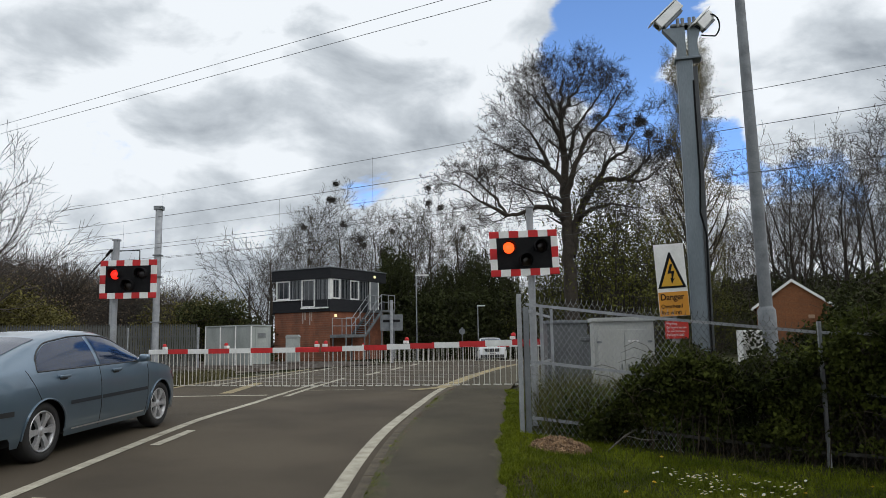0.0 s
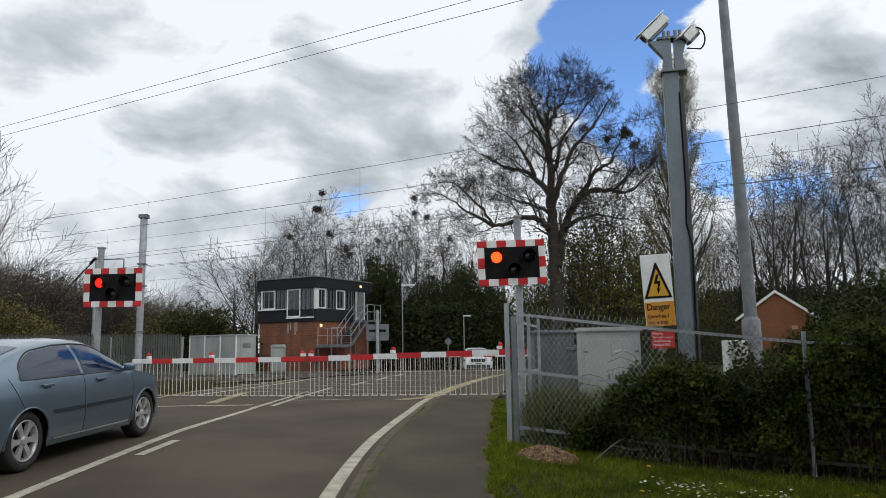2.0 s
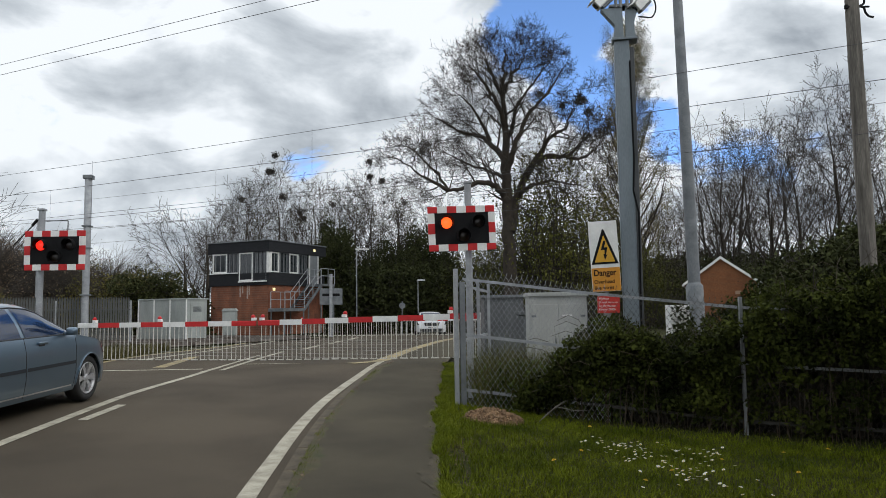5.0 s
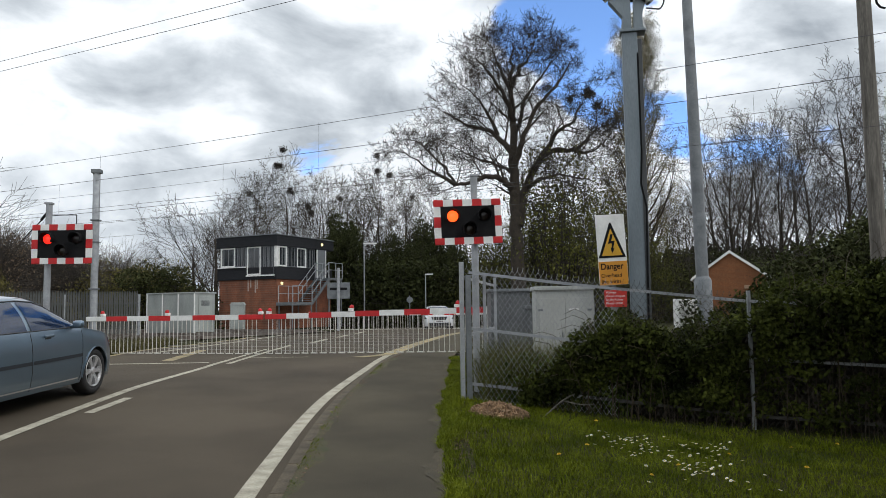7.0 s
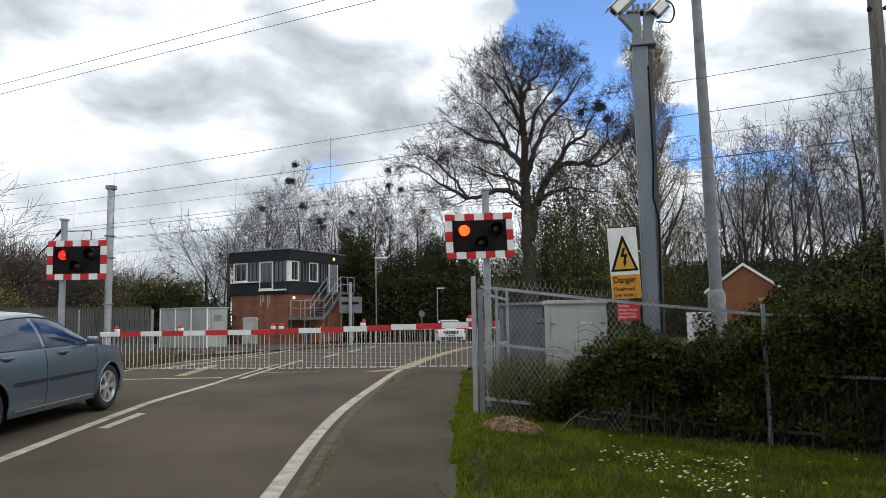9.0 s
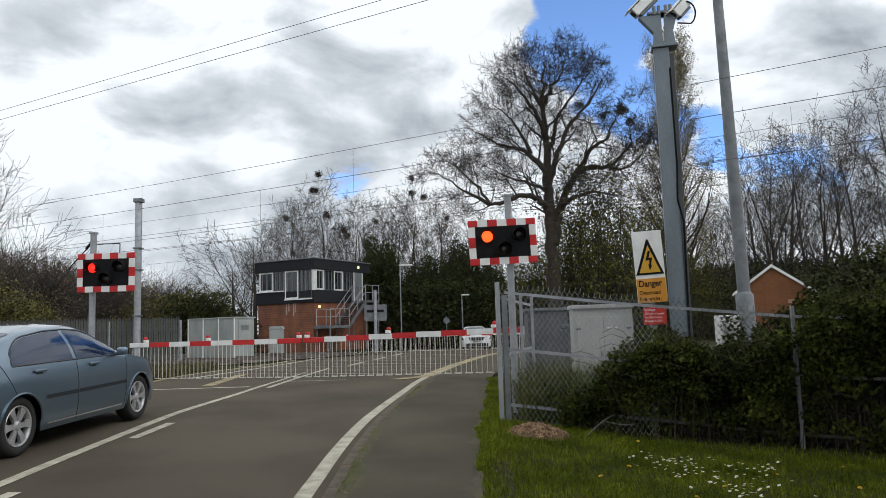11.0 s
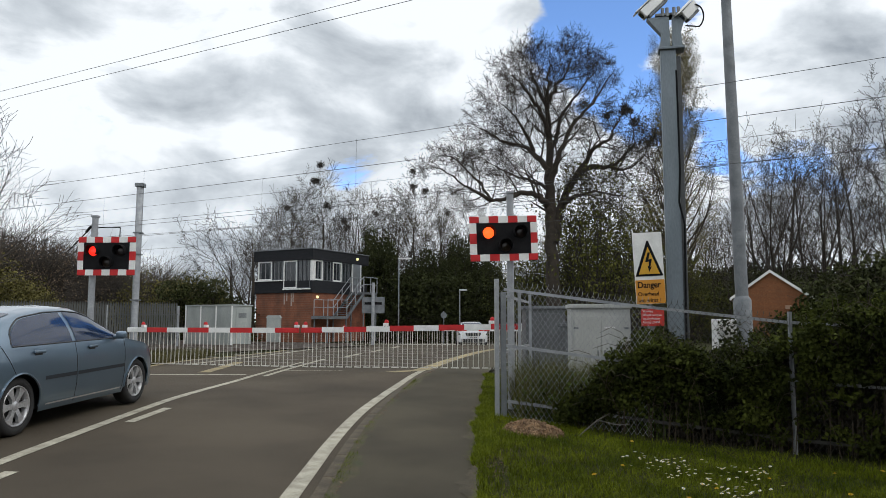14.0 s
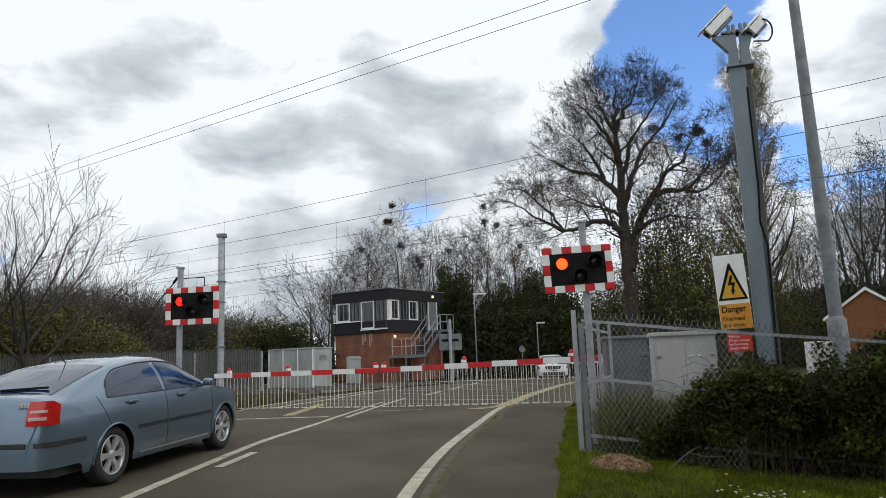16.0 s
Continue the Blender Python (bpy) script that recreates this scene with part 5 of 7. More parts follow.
class Shell:
    """A car body as a lofted surface. x runs forward from the rear axle, y to the left, z up."""

    def __init__(self, top, half, belt, sill, axles, arch, roof_half, height, tail=0.0):
        self.tail = tail
        self.top_k, self.half_k, self.belt, self.sill, self.axles, self.arch, self.roof_half, self.height = top, half, belt, sill, axles, arch, roof_half, height

    def zt(self, x):
        return steps(x, self.top_k)

    def hw(self, x):
        return steps(x, self.half_k)

    def lo(self, x):
        z = max(self.sill, self.tail * min(max((-0.42 - x) / 0.12, 0), 1))
        for a in self.axles:
            d = abs(x - a)
            if d < self.arch:
                z = max(z, 0.30 + math.sqrt(self.arch**2 - d * d))
        return z

    def shoulder(self, x):
        return min(self.belt, self.zt(x) - 0.06)

    def wu(self, x):
        t = min(max((self.zt(x) - self.belt - 0.05) / (self.height - self.belt - 0.05), 0), 1)
        return self.hw(x) * 0.86 * (1 - t**0.7) + self.roof_half * t**0.7

    def side(self, x, z):
        """Half width of the body at a height."""
        s, w, zt = self.shoulder(x), self.hw(x), self.zt(x)
        if z <= s:
            f = z / s
            return w * float(np.interp(f, [0.15, 0.3, 0.5, 0.68, 0.72, 0.86, 1.0], [0.90, 0.965, 1.0, 0.998, 1.0, 0.99, 0.955]))
        t = min((z - s) / max(zt - 0.05 - s, 1e-3), 1)
        return w * 0.955 * (1 - t) + self.wu(x) * t + 0.03 * math.sin(math.pi * t)

    def roof(self, x, y):
        wu, zt = self.wu(x), self.zt(x)
        return float(np.interp(abs(y), [0, wu * 0.5, wu * 0.85, wu], [zt + 0.006, zt, zt - 0.018, zt - 0.05]))

    def section(self, x):
        lo, s, zt, wu = self.lo(x), self.shoulder(x), self.zt(x), self.wu(x)
        lo = min(lo, s - 0.05)
        pts = []
        for f in (0, 0.12, 0.28, 0.46, 0.62, 0.7, 0.82, 0.92, 1.0):
            z = lo + (s - lo) * f
            pts.append((self.side(x, z), z))
        for f in (0.12, 0.35, 0.6, 0.85, 1.0):
            z = s + (zt - 0.05 - s) * f
            pts.append((self.side(x, z), z))
        for f in (0.93, 0.85, 0.68, 0.5, 0.25, 0.0):
            pts.append((wu * f, self.roof(x, wu * f)))
        return pts

    def body(self, stations):
        bm = bmesh.new()
        rows = []
        for x in stations:
            p = self.section(x)
            ring = [bm.verts.new((x, -a, z)) for a, z in p] + [bm.verts.new((x, a, z)) for a, z in p[-2::-1]]
            rows.append(ring)
        for a, b in zip(rows, rows[1:]):
            for k in range(len(a) - 1):
                bm.faces.new((a[k], a[k + 1], b[k + 1], b[k]))
        bm.faces.new(rows[0])
        bm.faces.new(rows[-1][::-1])
        return bm

    def side_patch(self, xs, z_lo, z_hi, sgn, off, nz=7):
        """A panel lying on the flank between two height curves."""
        bm = bmesh.new()
        rows = []
        for x in xs:
            a, b = z_lo(x), z_hi(x)
            rows.append([bm.verts.new((x, sgn * (self.side(x, a + (b - a) * k / nz) + off), a + (b - a) * k / nz)) for k in range(nz + 1)])
        for a, b in zip(rows, rows[1:]):
            for k in range(nz):
                bm.faces.new((a[k], a[k + 1], b[k + 1], b[k]))
        return bm

    def top_patch(self, xs, half, off, ny=10):
        bm = bmesh.new()
        rows = []
        for x in xs:
            h = half(x)
            rows.append([bm.verts.new((x, -h + 2 * h * k / ny, self.roof(x, -h + 2 * h * k / ny) + off)) for k in range(ny + 1)])
        for a, b in zip(rows, rows[1:]):
            for k in range(ny):
                bm.faces.new((a[k], a[k + 1], b[k + 1], b[k]))
        return bm

    def seam(self, pts, sgn, r=0.006):
        line = [(x, sgn * (self.side(x, z) + 0.001), z) for x, z in pts]
        return tube_arrays([(line, [r] * len(line))], 5)


M_car_glass = mat("car_glass", (0.005, 0.016, 0.05), (0.008, 0.022, 0.06), 0.03, s1=1, s2=4, bump=0, fine=0.05)
M_car_glass.node_tree.nodes["Principled BSDF"].inputs["Specular IOR Level"].default_value = 0.6
M_trim = mat("black_trim", (0.018, 0.019, 0.021), (0.025, 0.026, 0.028), 0.5, s1=5, s2=60, bump=0.05)
M_alloy = mat("silver_alloy", (0.56, 0.56, 0.57), (0.45, 0.45, 0.46), 0.35, 0.5, s1=4, s2=40, bump=0.02)
M_plate_y = mat("yellow_plate", (0.6, 0.42, 0.03), (0.55, 0.38, 0.03), 0.4, bump=0)


def hatchback():
    paint = mat("blue_grey_metallic", (0.155, 0.22, 0.285), (0.135, 0.192, 0.25), 0.33, 0.66, s1=1.2, s2=300, bump=0.0, fine=0.06, coat=0.9)
    S = Shell(top=((-1.09, 0.56), (-1.075, 0.7), (-1.045, 0.86), (-0.99, 1.0), (-0.94, 1.03), (-0.72, 1.055), (-0.4, 1.15), (0.0, 1.26), (0.3, 1.325), (0.7, 1.37), (1.1, 1.38), (1.38, 1.36),
                   (1.6, 1.305), (1.89, 1.17), (2.18, 1.02), (2.3, 0.975), (2.8, 0.9), (3.1, 0.82), (3.28, 0.72), (3.37, 0.6), (3.4, 0.48)),
              half=((-1.09, 0.66), (-1.06, 0.74), (-1.0, 0.79), (-0.85, 0.835), (-0.5, 0.868), (0.0, 0.882), (1.2, 0.885), (2.5, 0.878), (2.9, 0.85), (3.15, 0.78), (3.32, 0.66), (3.4, 0.53)),
              belt=0.93, sill=0.2, axles=(0.0, 2.578), arch=0.352, roof_half=0.6, height=1.38, tail=0.32)
    a = math.atan2(2.54, 0.24)
    x0, y0 = -5.12, 8.30
    z0 = land(x0, y0) - 0.02
    m = Matrix.Translation((x0, y0, z0)) @ Matrix.Rotation(a, 4, "Z") @ Matrix.Rotation(radians(-1.6), 4, "Y")
    c = root("car", m, "blue-grey metallic five-door hatchback waiting at the barrier", "car")
    xs = sorted(set(np.round(np.concatenate([np.linspace(-1.09, -0.9, 10), np.linspace(-0.9, 3.2, 110), np.linspace(3.2, 3.4, 9)]), 4)))
    body = part("body", S.body(xs), paint, c, smooth=True)
    bm = bmesh.new()
    box(bm, (1.05, 0, 0.42), (3.8, 1.5, 0.4))
    for ax in (0.0, 2.578):
        box(bm, (ax, 0, 0.6), (0.8, 1.35, 0.3))
    box(bm, (-0.6, 0, 0.37), (0.62, 1.2, 0.12), 0.03)
    part("underbody", bm, M_trim, c)

    def z_hi(x):
        return max(0.955, min(S.zt(x) - 0.085, 0.955 + 0.46 * max(x + 0.12, 0) ** 0.5))

    for sgn in (-1, 1):
        for x_a, x_b, nm in ((-0.118, 0.98, "rear_window"), (1.06, 2.02, "front_window")):
            part(nm, S.side_patch(np.linspace(x_a, x_b, 26), lambda x: 0.95, z_hi, sgn, 0.006), M_car_glass, c, smooth=True)
        lines = [S.seam([(x, z_hi(x) + 0.012) for x in np.linspace(-0.12, 2.03, 40)], sgn, 0.01), S.seam([(x, 0.945) for x in np.linspace(-0.12, 2.03, 30)], sgn, 0.009)]
        for v, f in lines:
            bulk("window_trim", v, f, M_trim, c)
        for pts in ([(1.03, z) for z in np.linspace(0.24, 0.94, 14)], [(-0.3 + 0.62 * (0.98 - z), z) for z in np.linspace(0.97, 0.62, 10)], [(2.2 - 0.05 * (0.97 - z), z) for z in np.linspace(0.24, 0.94, 14)]):
            v, f = S.seam(pts, sgn, 0.0035)
            bulk("door_seam", v, f, M_trim, body)
        for x_a, x_b in ((0.40, 1.022), (1.038, 2.16)):
            part("rub_strip", S.side_patch(np.linspace(x_a, x_b, 12), lambda x: 0.55, lambda x: 0.592, sgn, 0.012, 2), mat("rub_strip_grey", (0.018, 0.024, 0.032), (0.015, 0.02, 0.027), 0.5, bump=0), c)
        part("sill_trim", S.side_patch(np.linspace(0.46, 2.1, 16), lambda x: 0.265, lambda x: 0.283, sgn, 0.01, 1), M_alloy, c)
        for x in (0.30, 1.38):
            bm = bmesh.new()
            box(bm, (x, sgn * (S.side(x, 0.87) + 0.022), 0.87), (0.2, 0.03, 0.035), 0.012)
            part("door_handle", bm, paint, c)
            bm = bmesh.new()
            box(bm, (x, sgn * (S.side(x, 0.855) + 0.002), 0.855), (0.13, 0.012, 0.05), 0.005)
            part("handle_recess", bm, M_trim, c)
        bm = bmesh.new()
        box(bm, (1.94, sgn * 0.945, 0.985), (0.09, 0.14, 0.1), 0.032)
        box(bm, (1.98, sgn * 0.87, 0.955), (0.07, 0.1, 0.045), 0.012)
        part("door_mirror", bm, paint, c, smooth=True)
        red_lens = mat("tail_lamp_red", (0.5, 0.02, 0.015), (0.42, 0.015, 0.012), 0.15, s1=8, s2=60, bump=0.05, coat=0.6)
        def wrap(off, z_lo, z_hi, f0, f1, n=12, nz=8):
            """A lens that runs from the tail round the corner on to the flank."""
            plan = [(-1.085, 0.50), (-1.075, 0.60), (-1.055, 0.685), (-1.0, 0.76), (-0.92, 0.81), (-0.82, 0.84)]
            bm = bmesh.new()
            rows = []
            for k in range(n + 1):
                f = (f0 + (f1 - f0) * k / n) * 5
                px, py = (float(np.interp(f, range(6), [p[q] for p in plan])) for q in (0, 1))
                lo, hi = z_lo, z_hi - 0.05 * max(0, f - 3.5)
                row = []
                for q in range(nz + 1):
                    z = lo + (hi - lo) * q / nz
                    lean = max(0.0, z - 0.82) * 0.42 * max(0, 1 - f / 5)
                    row.append(bm.verts.new((px + lean - off * (1 - f / 5), sgn * (py + off), z)))
                rows.append(row)
            for a, b in zip(rows, rows[1:]):
                for q in range(nz):
                    bm.faces.new((a[q], a[q + 1], b[q + 1], b[q]))
            return bm

        lamp = part("tail_lamp", wrap(0.034, 0.75, 0.985, 0.2, 0.86), red_lens, c, "bright red wrap-around tail lamp", True)
        part("reversing_lens", wrap(0.040, 0.80, 0.835, 0.25, 0.6, nz=2), mat("clear_lens", (0.6, 0.4, 0.38), (0.5, 0.3, 0.28), 0.2, bump=0), lamp)
        part("indicator_lens", wrap(0.040, 0.875, 0.90, 0.25, 0.6, nz=2), MATS["clear_lens"], lamp)
        part("bumper_strip", S.side_patch(np.linspace(-1.075, -0.52, 16), lambda x: 0.535, lambda x: 0.585, sgn, 0.012, 2), M_trim, c)
        part("headlamp", S.side_patch(np.linspace(3.05, 3.34, 10), lambda x: 0.62, lambda x: min(0.76, S.zt(x) - 0.05), sgn, 0.006), M_glass_dark, c)
        for ax in (0.0, 2.578):
            tread_wheel(c, ax, sgn, 0.312, 0.2, sgn * 0.838, 6, M_alloy)
            v, f = S.seam([(ax + 0.355 * math.cos(t), max(0.22, 0.30 + 0.355 * math.sin(t))) for t in np.linspace(-0.1, math.pi + 0.1, 26)], sgn, 0.012)
            bulk("arch_lip", v, f, paint, body)
    part("rear_screen", S.top_patch(np.linspace(-0.74, 0.22, 18), lambda x: S.wu(x) - 0.075, 0.006), M_car_glass, c, smooth=True)
    part("windscreen", S.top_patch(np.linspace(1.5, 2.22, 16), lambda x: S.wu(x) - 0.07, 0.006), M_car_glass, c, smooth=True)
    bm = bmesh.new()
    rod(bm, (-0.7, 0.0, 1.085), (-0.62, -0.5, 1.10), 0.012, seg=6)
    part("rear_wiper", bm, M_black, c)
    bm = bmesh.new()
    rod(bm, (0.3, 0, 1.325), (0.1, 0, 1.54), 0.006, 0.003, seg=6)
    part("aerial", bm, M_black, c)
    bm = bmesh.new()
    box(bm, (-1.085, 0, 0.84), (0.02, 0.52, 0.115), 0.004, Matrix.Rotation(radians(0), 4, "Y"))
    plate = part("number_plate", bm, M_plate_y, c, "yellow rear registration plate")
    bm = bmesh.new()
    for k in range(7):
        box(bm, (-1.097, -0.2 + k * 0.066, 0.84), (0.004, 0.042, 0.075))
    part("plate_bars", bm, M_black, plate)
    bm = bmesh.new()
    for k in range(4):
        box(bm, (-1.03, -0.5 - 0.035 * k, 0.945), (0.012, 0.024, 0.045))
    part("badge_bars", bm, M_alloy, c)
    bm = bmesh.new()
    box(bm, (-1.09, 0, 0.56), (0.02, 1.25, 0.05), 0.006)
    part("rear_bumper_strip", bm, M_trim, c)


hatchback()


def white_suv():
    paint = mat("white_car_paint", (0.62, 0.63, 0.64), (0.56, 0.57, 0.58), 0.3, 0.1, s1=1, s2=200, bump=0, fine=0.03, coat=0.8)
    S = Shell(top=((-0.95, 0.75), (-0.92, 1.0), (-0.85, 1.2), (-0.6, 1.42), (-0.3, 1.48), (0.8, 1.52), (1.4, 1.48), (1.75, 1.36), (2.25, 1.06), (2.4, 1.01), (2.9, 0.98), (3.25, 0.92), (3.4, 0.8), (3.45, 0.55)),
              half=((-0.95, 0.75), (-0.85, 0.86), (0, 0.92), (2.6, 0.92), (3.1, 0.91), (3.3, 0.87), (3.45, 0.76)), belt=0.98, sill=0.26, axles=(0.0, 2.66), arch=0.4, roof_half=0.62, height=1.52)
    m = Matrix.Translation((2.97, 48.5, land(3.1, 46.5) - 0.06)) @ Matrix.Rotation(radians(-90), 4, "Z")
    c = root("car", m, "white sport utility car waiting beyond the far barrier", "car")
    part("body", S.body(np.linspace(-0.95, 3.45, 60)), paint, c, smooth=True)
    part("windscreen", S.top_patch(np.linspace(1.5, 2.33, 12), lambda x: S.wu(x) - 0.07, 0.008), M_car_glass, c, smooth=True)
    bm = bmesh.new()
    box(bm, (1.15, 0, 0.45), (3.7, 1.55, 0.4))
    part("underbody", bm, M_trim, c)
    bm = bmesh.new()
    prism(bm, [(-0.40, 0.64), (0.40, 0.64), (0.50, 0.84), (-0.50, 0.84)], -0.07, 0.02, Matrix.Translation((3.40, 0, 0)) @ Matrix.Rotation(radians(90), 4, "Z"))
    part("grille", bm, M_trim, c)
    bm = bmesh.new()
    box(bm, (3.44, 0, 0.38), (0.06, 1.42, 0.2), 0.03)
    part("lower_grille", bm, M_trim, c)
    for sgn in (-1, 1):
        part("headlamp", S.side_patch(np.linspace(3.05, 3.40, 8), lambda x: 0.70, lambda x: min(0.88, S.zt(x) - 0.06), sgn, 0.01), mat("headlamp_glass", (0.10, 0.105, 0.11), (0.05, 0.05, 0.055), 0.1, bump=0), c)
        part("side_window", S.side_patch(np.linspace(-0.5, 2.0, 16), lambda x: 1.01, lambda x: max(1.02, S.zt(x) - 0.1), sgn, 0.008), M_car_glass, c)
        bm = bmesh.new()
        box(bm, (2.0, sgn * 1.05, 1.12), (0.14, 0.22, 0.17), 0.04)
        part("door_mirror", bm, paint, c)
        for ax in (0.0, 2.66):
            tread_wheel(c, ax, sgn, 0.36, 0.22, sgn * 0.91, 5, M_alloy)
    bm = bmesh.new()
    box(bm, (3.47, 0, 0.56), (0.02, 0.52, 0.11))
    plate = part("number_plate", bm, M_white, c)
    bm = bmesh.new()
    for k in range(7):
        box(bm, (3.483, -0.2 + k * 0.066, 0.56), (0.004, 0.042, 0.07))
    part("plate_bars", bm, M_black, plate)


white_suv()

# ---------------------------------------------------------------- chain-link fence
FA, FB, FC, FD = Vector((1.06, 10.5, 0)), Vector((4.66, 9.4, 0)), Vector((6.4, 8.87, 0)), Vector((10.0, 7.77, 0))
run = (FC - FA).normalized()
back = Vector((-run.y, run.x, 0))                        # away from the footpath


def fence_point(s, off=0.0):
    p = FA + run * s + back * off
    return p


def fence_top(s):
    return steps(s, ((0, 2.06), (2.2, 1.76), (3.77, 1.585), (5.6, 1.49), (9.4, 1.38)))


def fence_foot(s):
    return steps(s, ((0, 0.27), (3.77, -0.1), (5.6, -0.2), (9.4, -0.3)))


def angle_bar(bm, a, b, w, t):
    """An angle section between two points."""
    a, b = Vector(a), Vector(b)
    d = b - a
    q = d.to_track_quat("X", "Z").to_matrix().to_4x4()
    m = Matrix.Translation((a + b) / 2) @ q
    box(bm, (0, w / 2, 0), (d.length, w, t), 0, m)
    box(bm, (0, t / 2, -w / 2), (d.length, t, w), 0, m)


def chain_link(parent, place, length, top, foot, pitch=0.036, rise=0.054, r=0.0023, start=0.0, material=None):
    """Interlocked zigzag wires, with cut ends standing above the top rail."""
    lines = []
    n = int(length / pitch)
    for k in range(n):
        s = start + pitch * (k + 0.5)
        z0, z1 = foot(s), top(s) + 0.09
        m = int((z1 - z0) / rise)
        pts = [(*place(s + (pitch * 0.5 if (j + k) % 2 else -pitch * 0.5), 0.004 * (1 if j % 2 else -1))[:2], z0 + rise * j) for j in range(m + 1)]
        lines.append((pts, [r] * len(pts)))
        e = pts[-1]
        lines.append(([e, (e[0] + 0.012, e[1], e[2] + 0.05)], [r, r]))
    v, f = tube_arrays(lines, 4)
    ob = bulk("wire_mesh", v, f, material or M_steel, parent)
    return tagged(ob, "dark diamond wire mesh with hedge shade in its colour" if material else "galvanised diamond wire mesh", kind="stuff")


def post(parent, p, z0, z1, w=0.07, label=""):
    bm = bmesh.new()
    angle_bar(bm, (p[0], p[1], z0 - 0.2), (p[0], p[1], z1), w, 0.012)
    return part("post", bm, M_steel, parent, label)


def build_fence():
    f = root("chain_link_fence", Matrix(), "galvanised chain-link fence overgrown with brambles beside a footpath", "fence")
    p = fence_point(0)
    bm = bmesh.new()
    box(bm, (p.x, p.y, 1.2), (0.06, 0.09, 1.95), 0.004)
    part("corner_post", bm, M_steel, f)
    bm = bmesh.new()
    box(bm, (p.x + 0.09, p.y - 0.01, 1.13), (0.075, 0.08, 1.72), 0.004)
    part("stretcher_post", bm, M_steel_dull, f)
    for s, w in ((3.77, 0.036), (9.3, 0.036)):
        q = fence_point(s, -0.02)
        post(f, q, fence_foot(s), fence_top(s) + 0.12, w)
    q = fence_point(5.62, -0.02)
    bm = bmesh.new()
    box(bm, (q.x, q.y, 0.65), (0.1, 0.09, 1.95), 0.004)
    part("straining_post", bm, M_steel_dull, f)
    for rel in (1.0, 0.56, 0.13):
        for s0, s1 in ((0.1, 1.7), (1.7, 3.75), (3.8, 5.55), (5.7, 9.3)):
            a, b = fence_point(s0, 0.03), fence_point(s1, 0.03)
            za, zb = (fence_foot(s) + (fence_top(s) - fence_foot(s)) * rel for s in (s0, s1))
            bm = bmesh.new()
            angle_bar(bm, (a.x, a.y, za), (b.x, b.y, zb), 0.036, 0.006)
            # lower rails past the corner get the painted-in shade
            part("rail", bm, M_steel_shaded if rel < 0.5 and s0 > 1 else M_steel, f)
    chain_link(f, lambda s, o: fence_point(s, o), 2.1, fence_top, fence_foot)
    # from here on the mesh colour itself holds the hedge shade
    chain_link(f, lambda s, o: fence_point(s, o), 7.2, fence_top, fence_foot, start=2.1, material=M_steel_shaded)
    g = root("chain_link_fence", Matrix(), "galvanised chain-link fence return running beside the crossing", "fence")
    A2, B2 = Vector((1.12, 10.6, 0)), Vector((2.1, 14.6, 0))
    d2 = (B2 - A2).normalized()
    L2 = (B2 - A2).length
    for rel in (1.98, 1.15):
        bm = bmesh.new()
        angle_bar(bm, (A2.x, A2.y, rel), (B2.x, B2.y, rel), 0.042, 0.006)
        part("rail", bm, M_steel, g)
    for k in (0.55, 1.0):
        q = A2.lerp(B2, k)
        post(g, q, land(q.x, q.y), 2.12, 0.045)


build_fence()

# ---------------------------------------------------------------- brambles, grass and flowers
def bramble_top(s):
    return steps(s, ((0.9, 0.35), (1.2, 0.6), (1.5, 0.92), (1.87, 1.17), (2.17, 1.28), (2.43, 1.2), (2.84, 1.02), (3.33, 1.06), (3.6, 1.24), (3.85, 1.42), (4.3, 1.62), (5.0, 1.78), (5.8, 1.95), (7, 2.2), (10, 2.6), (14, 2.9)))


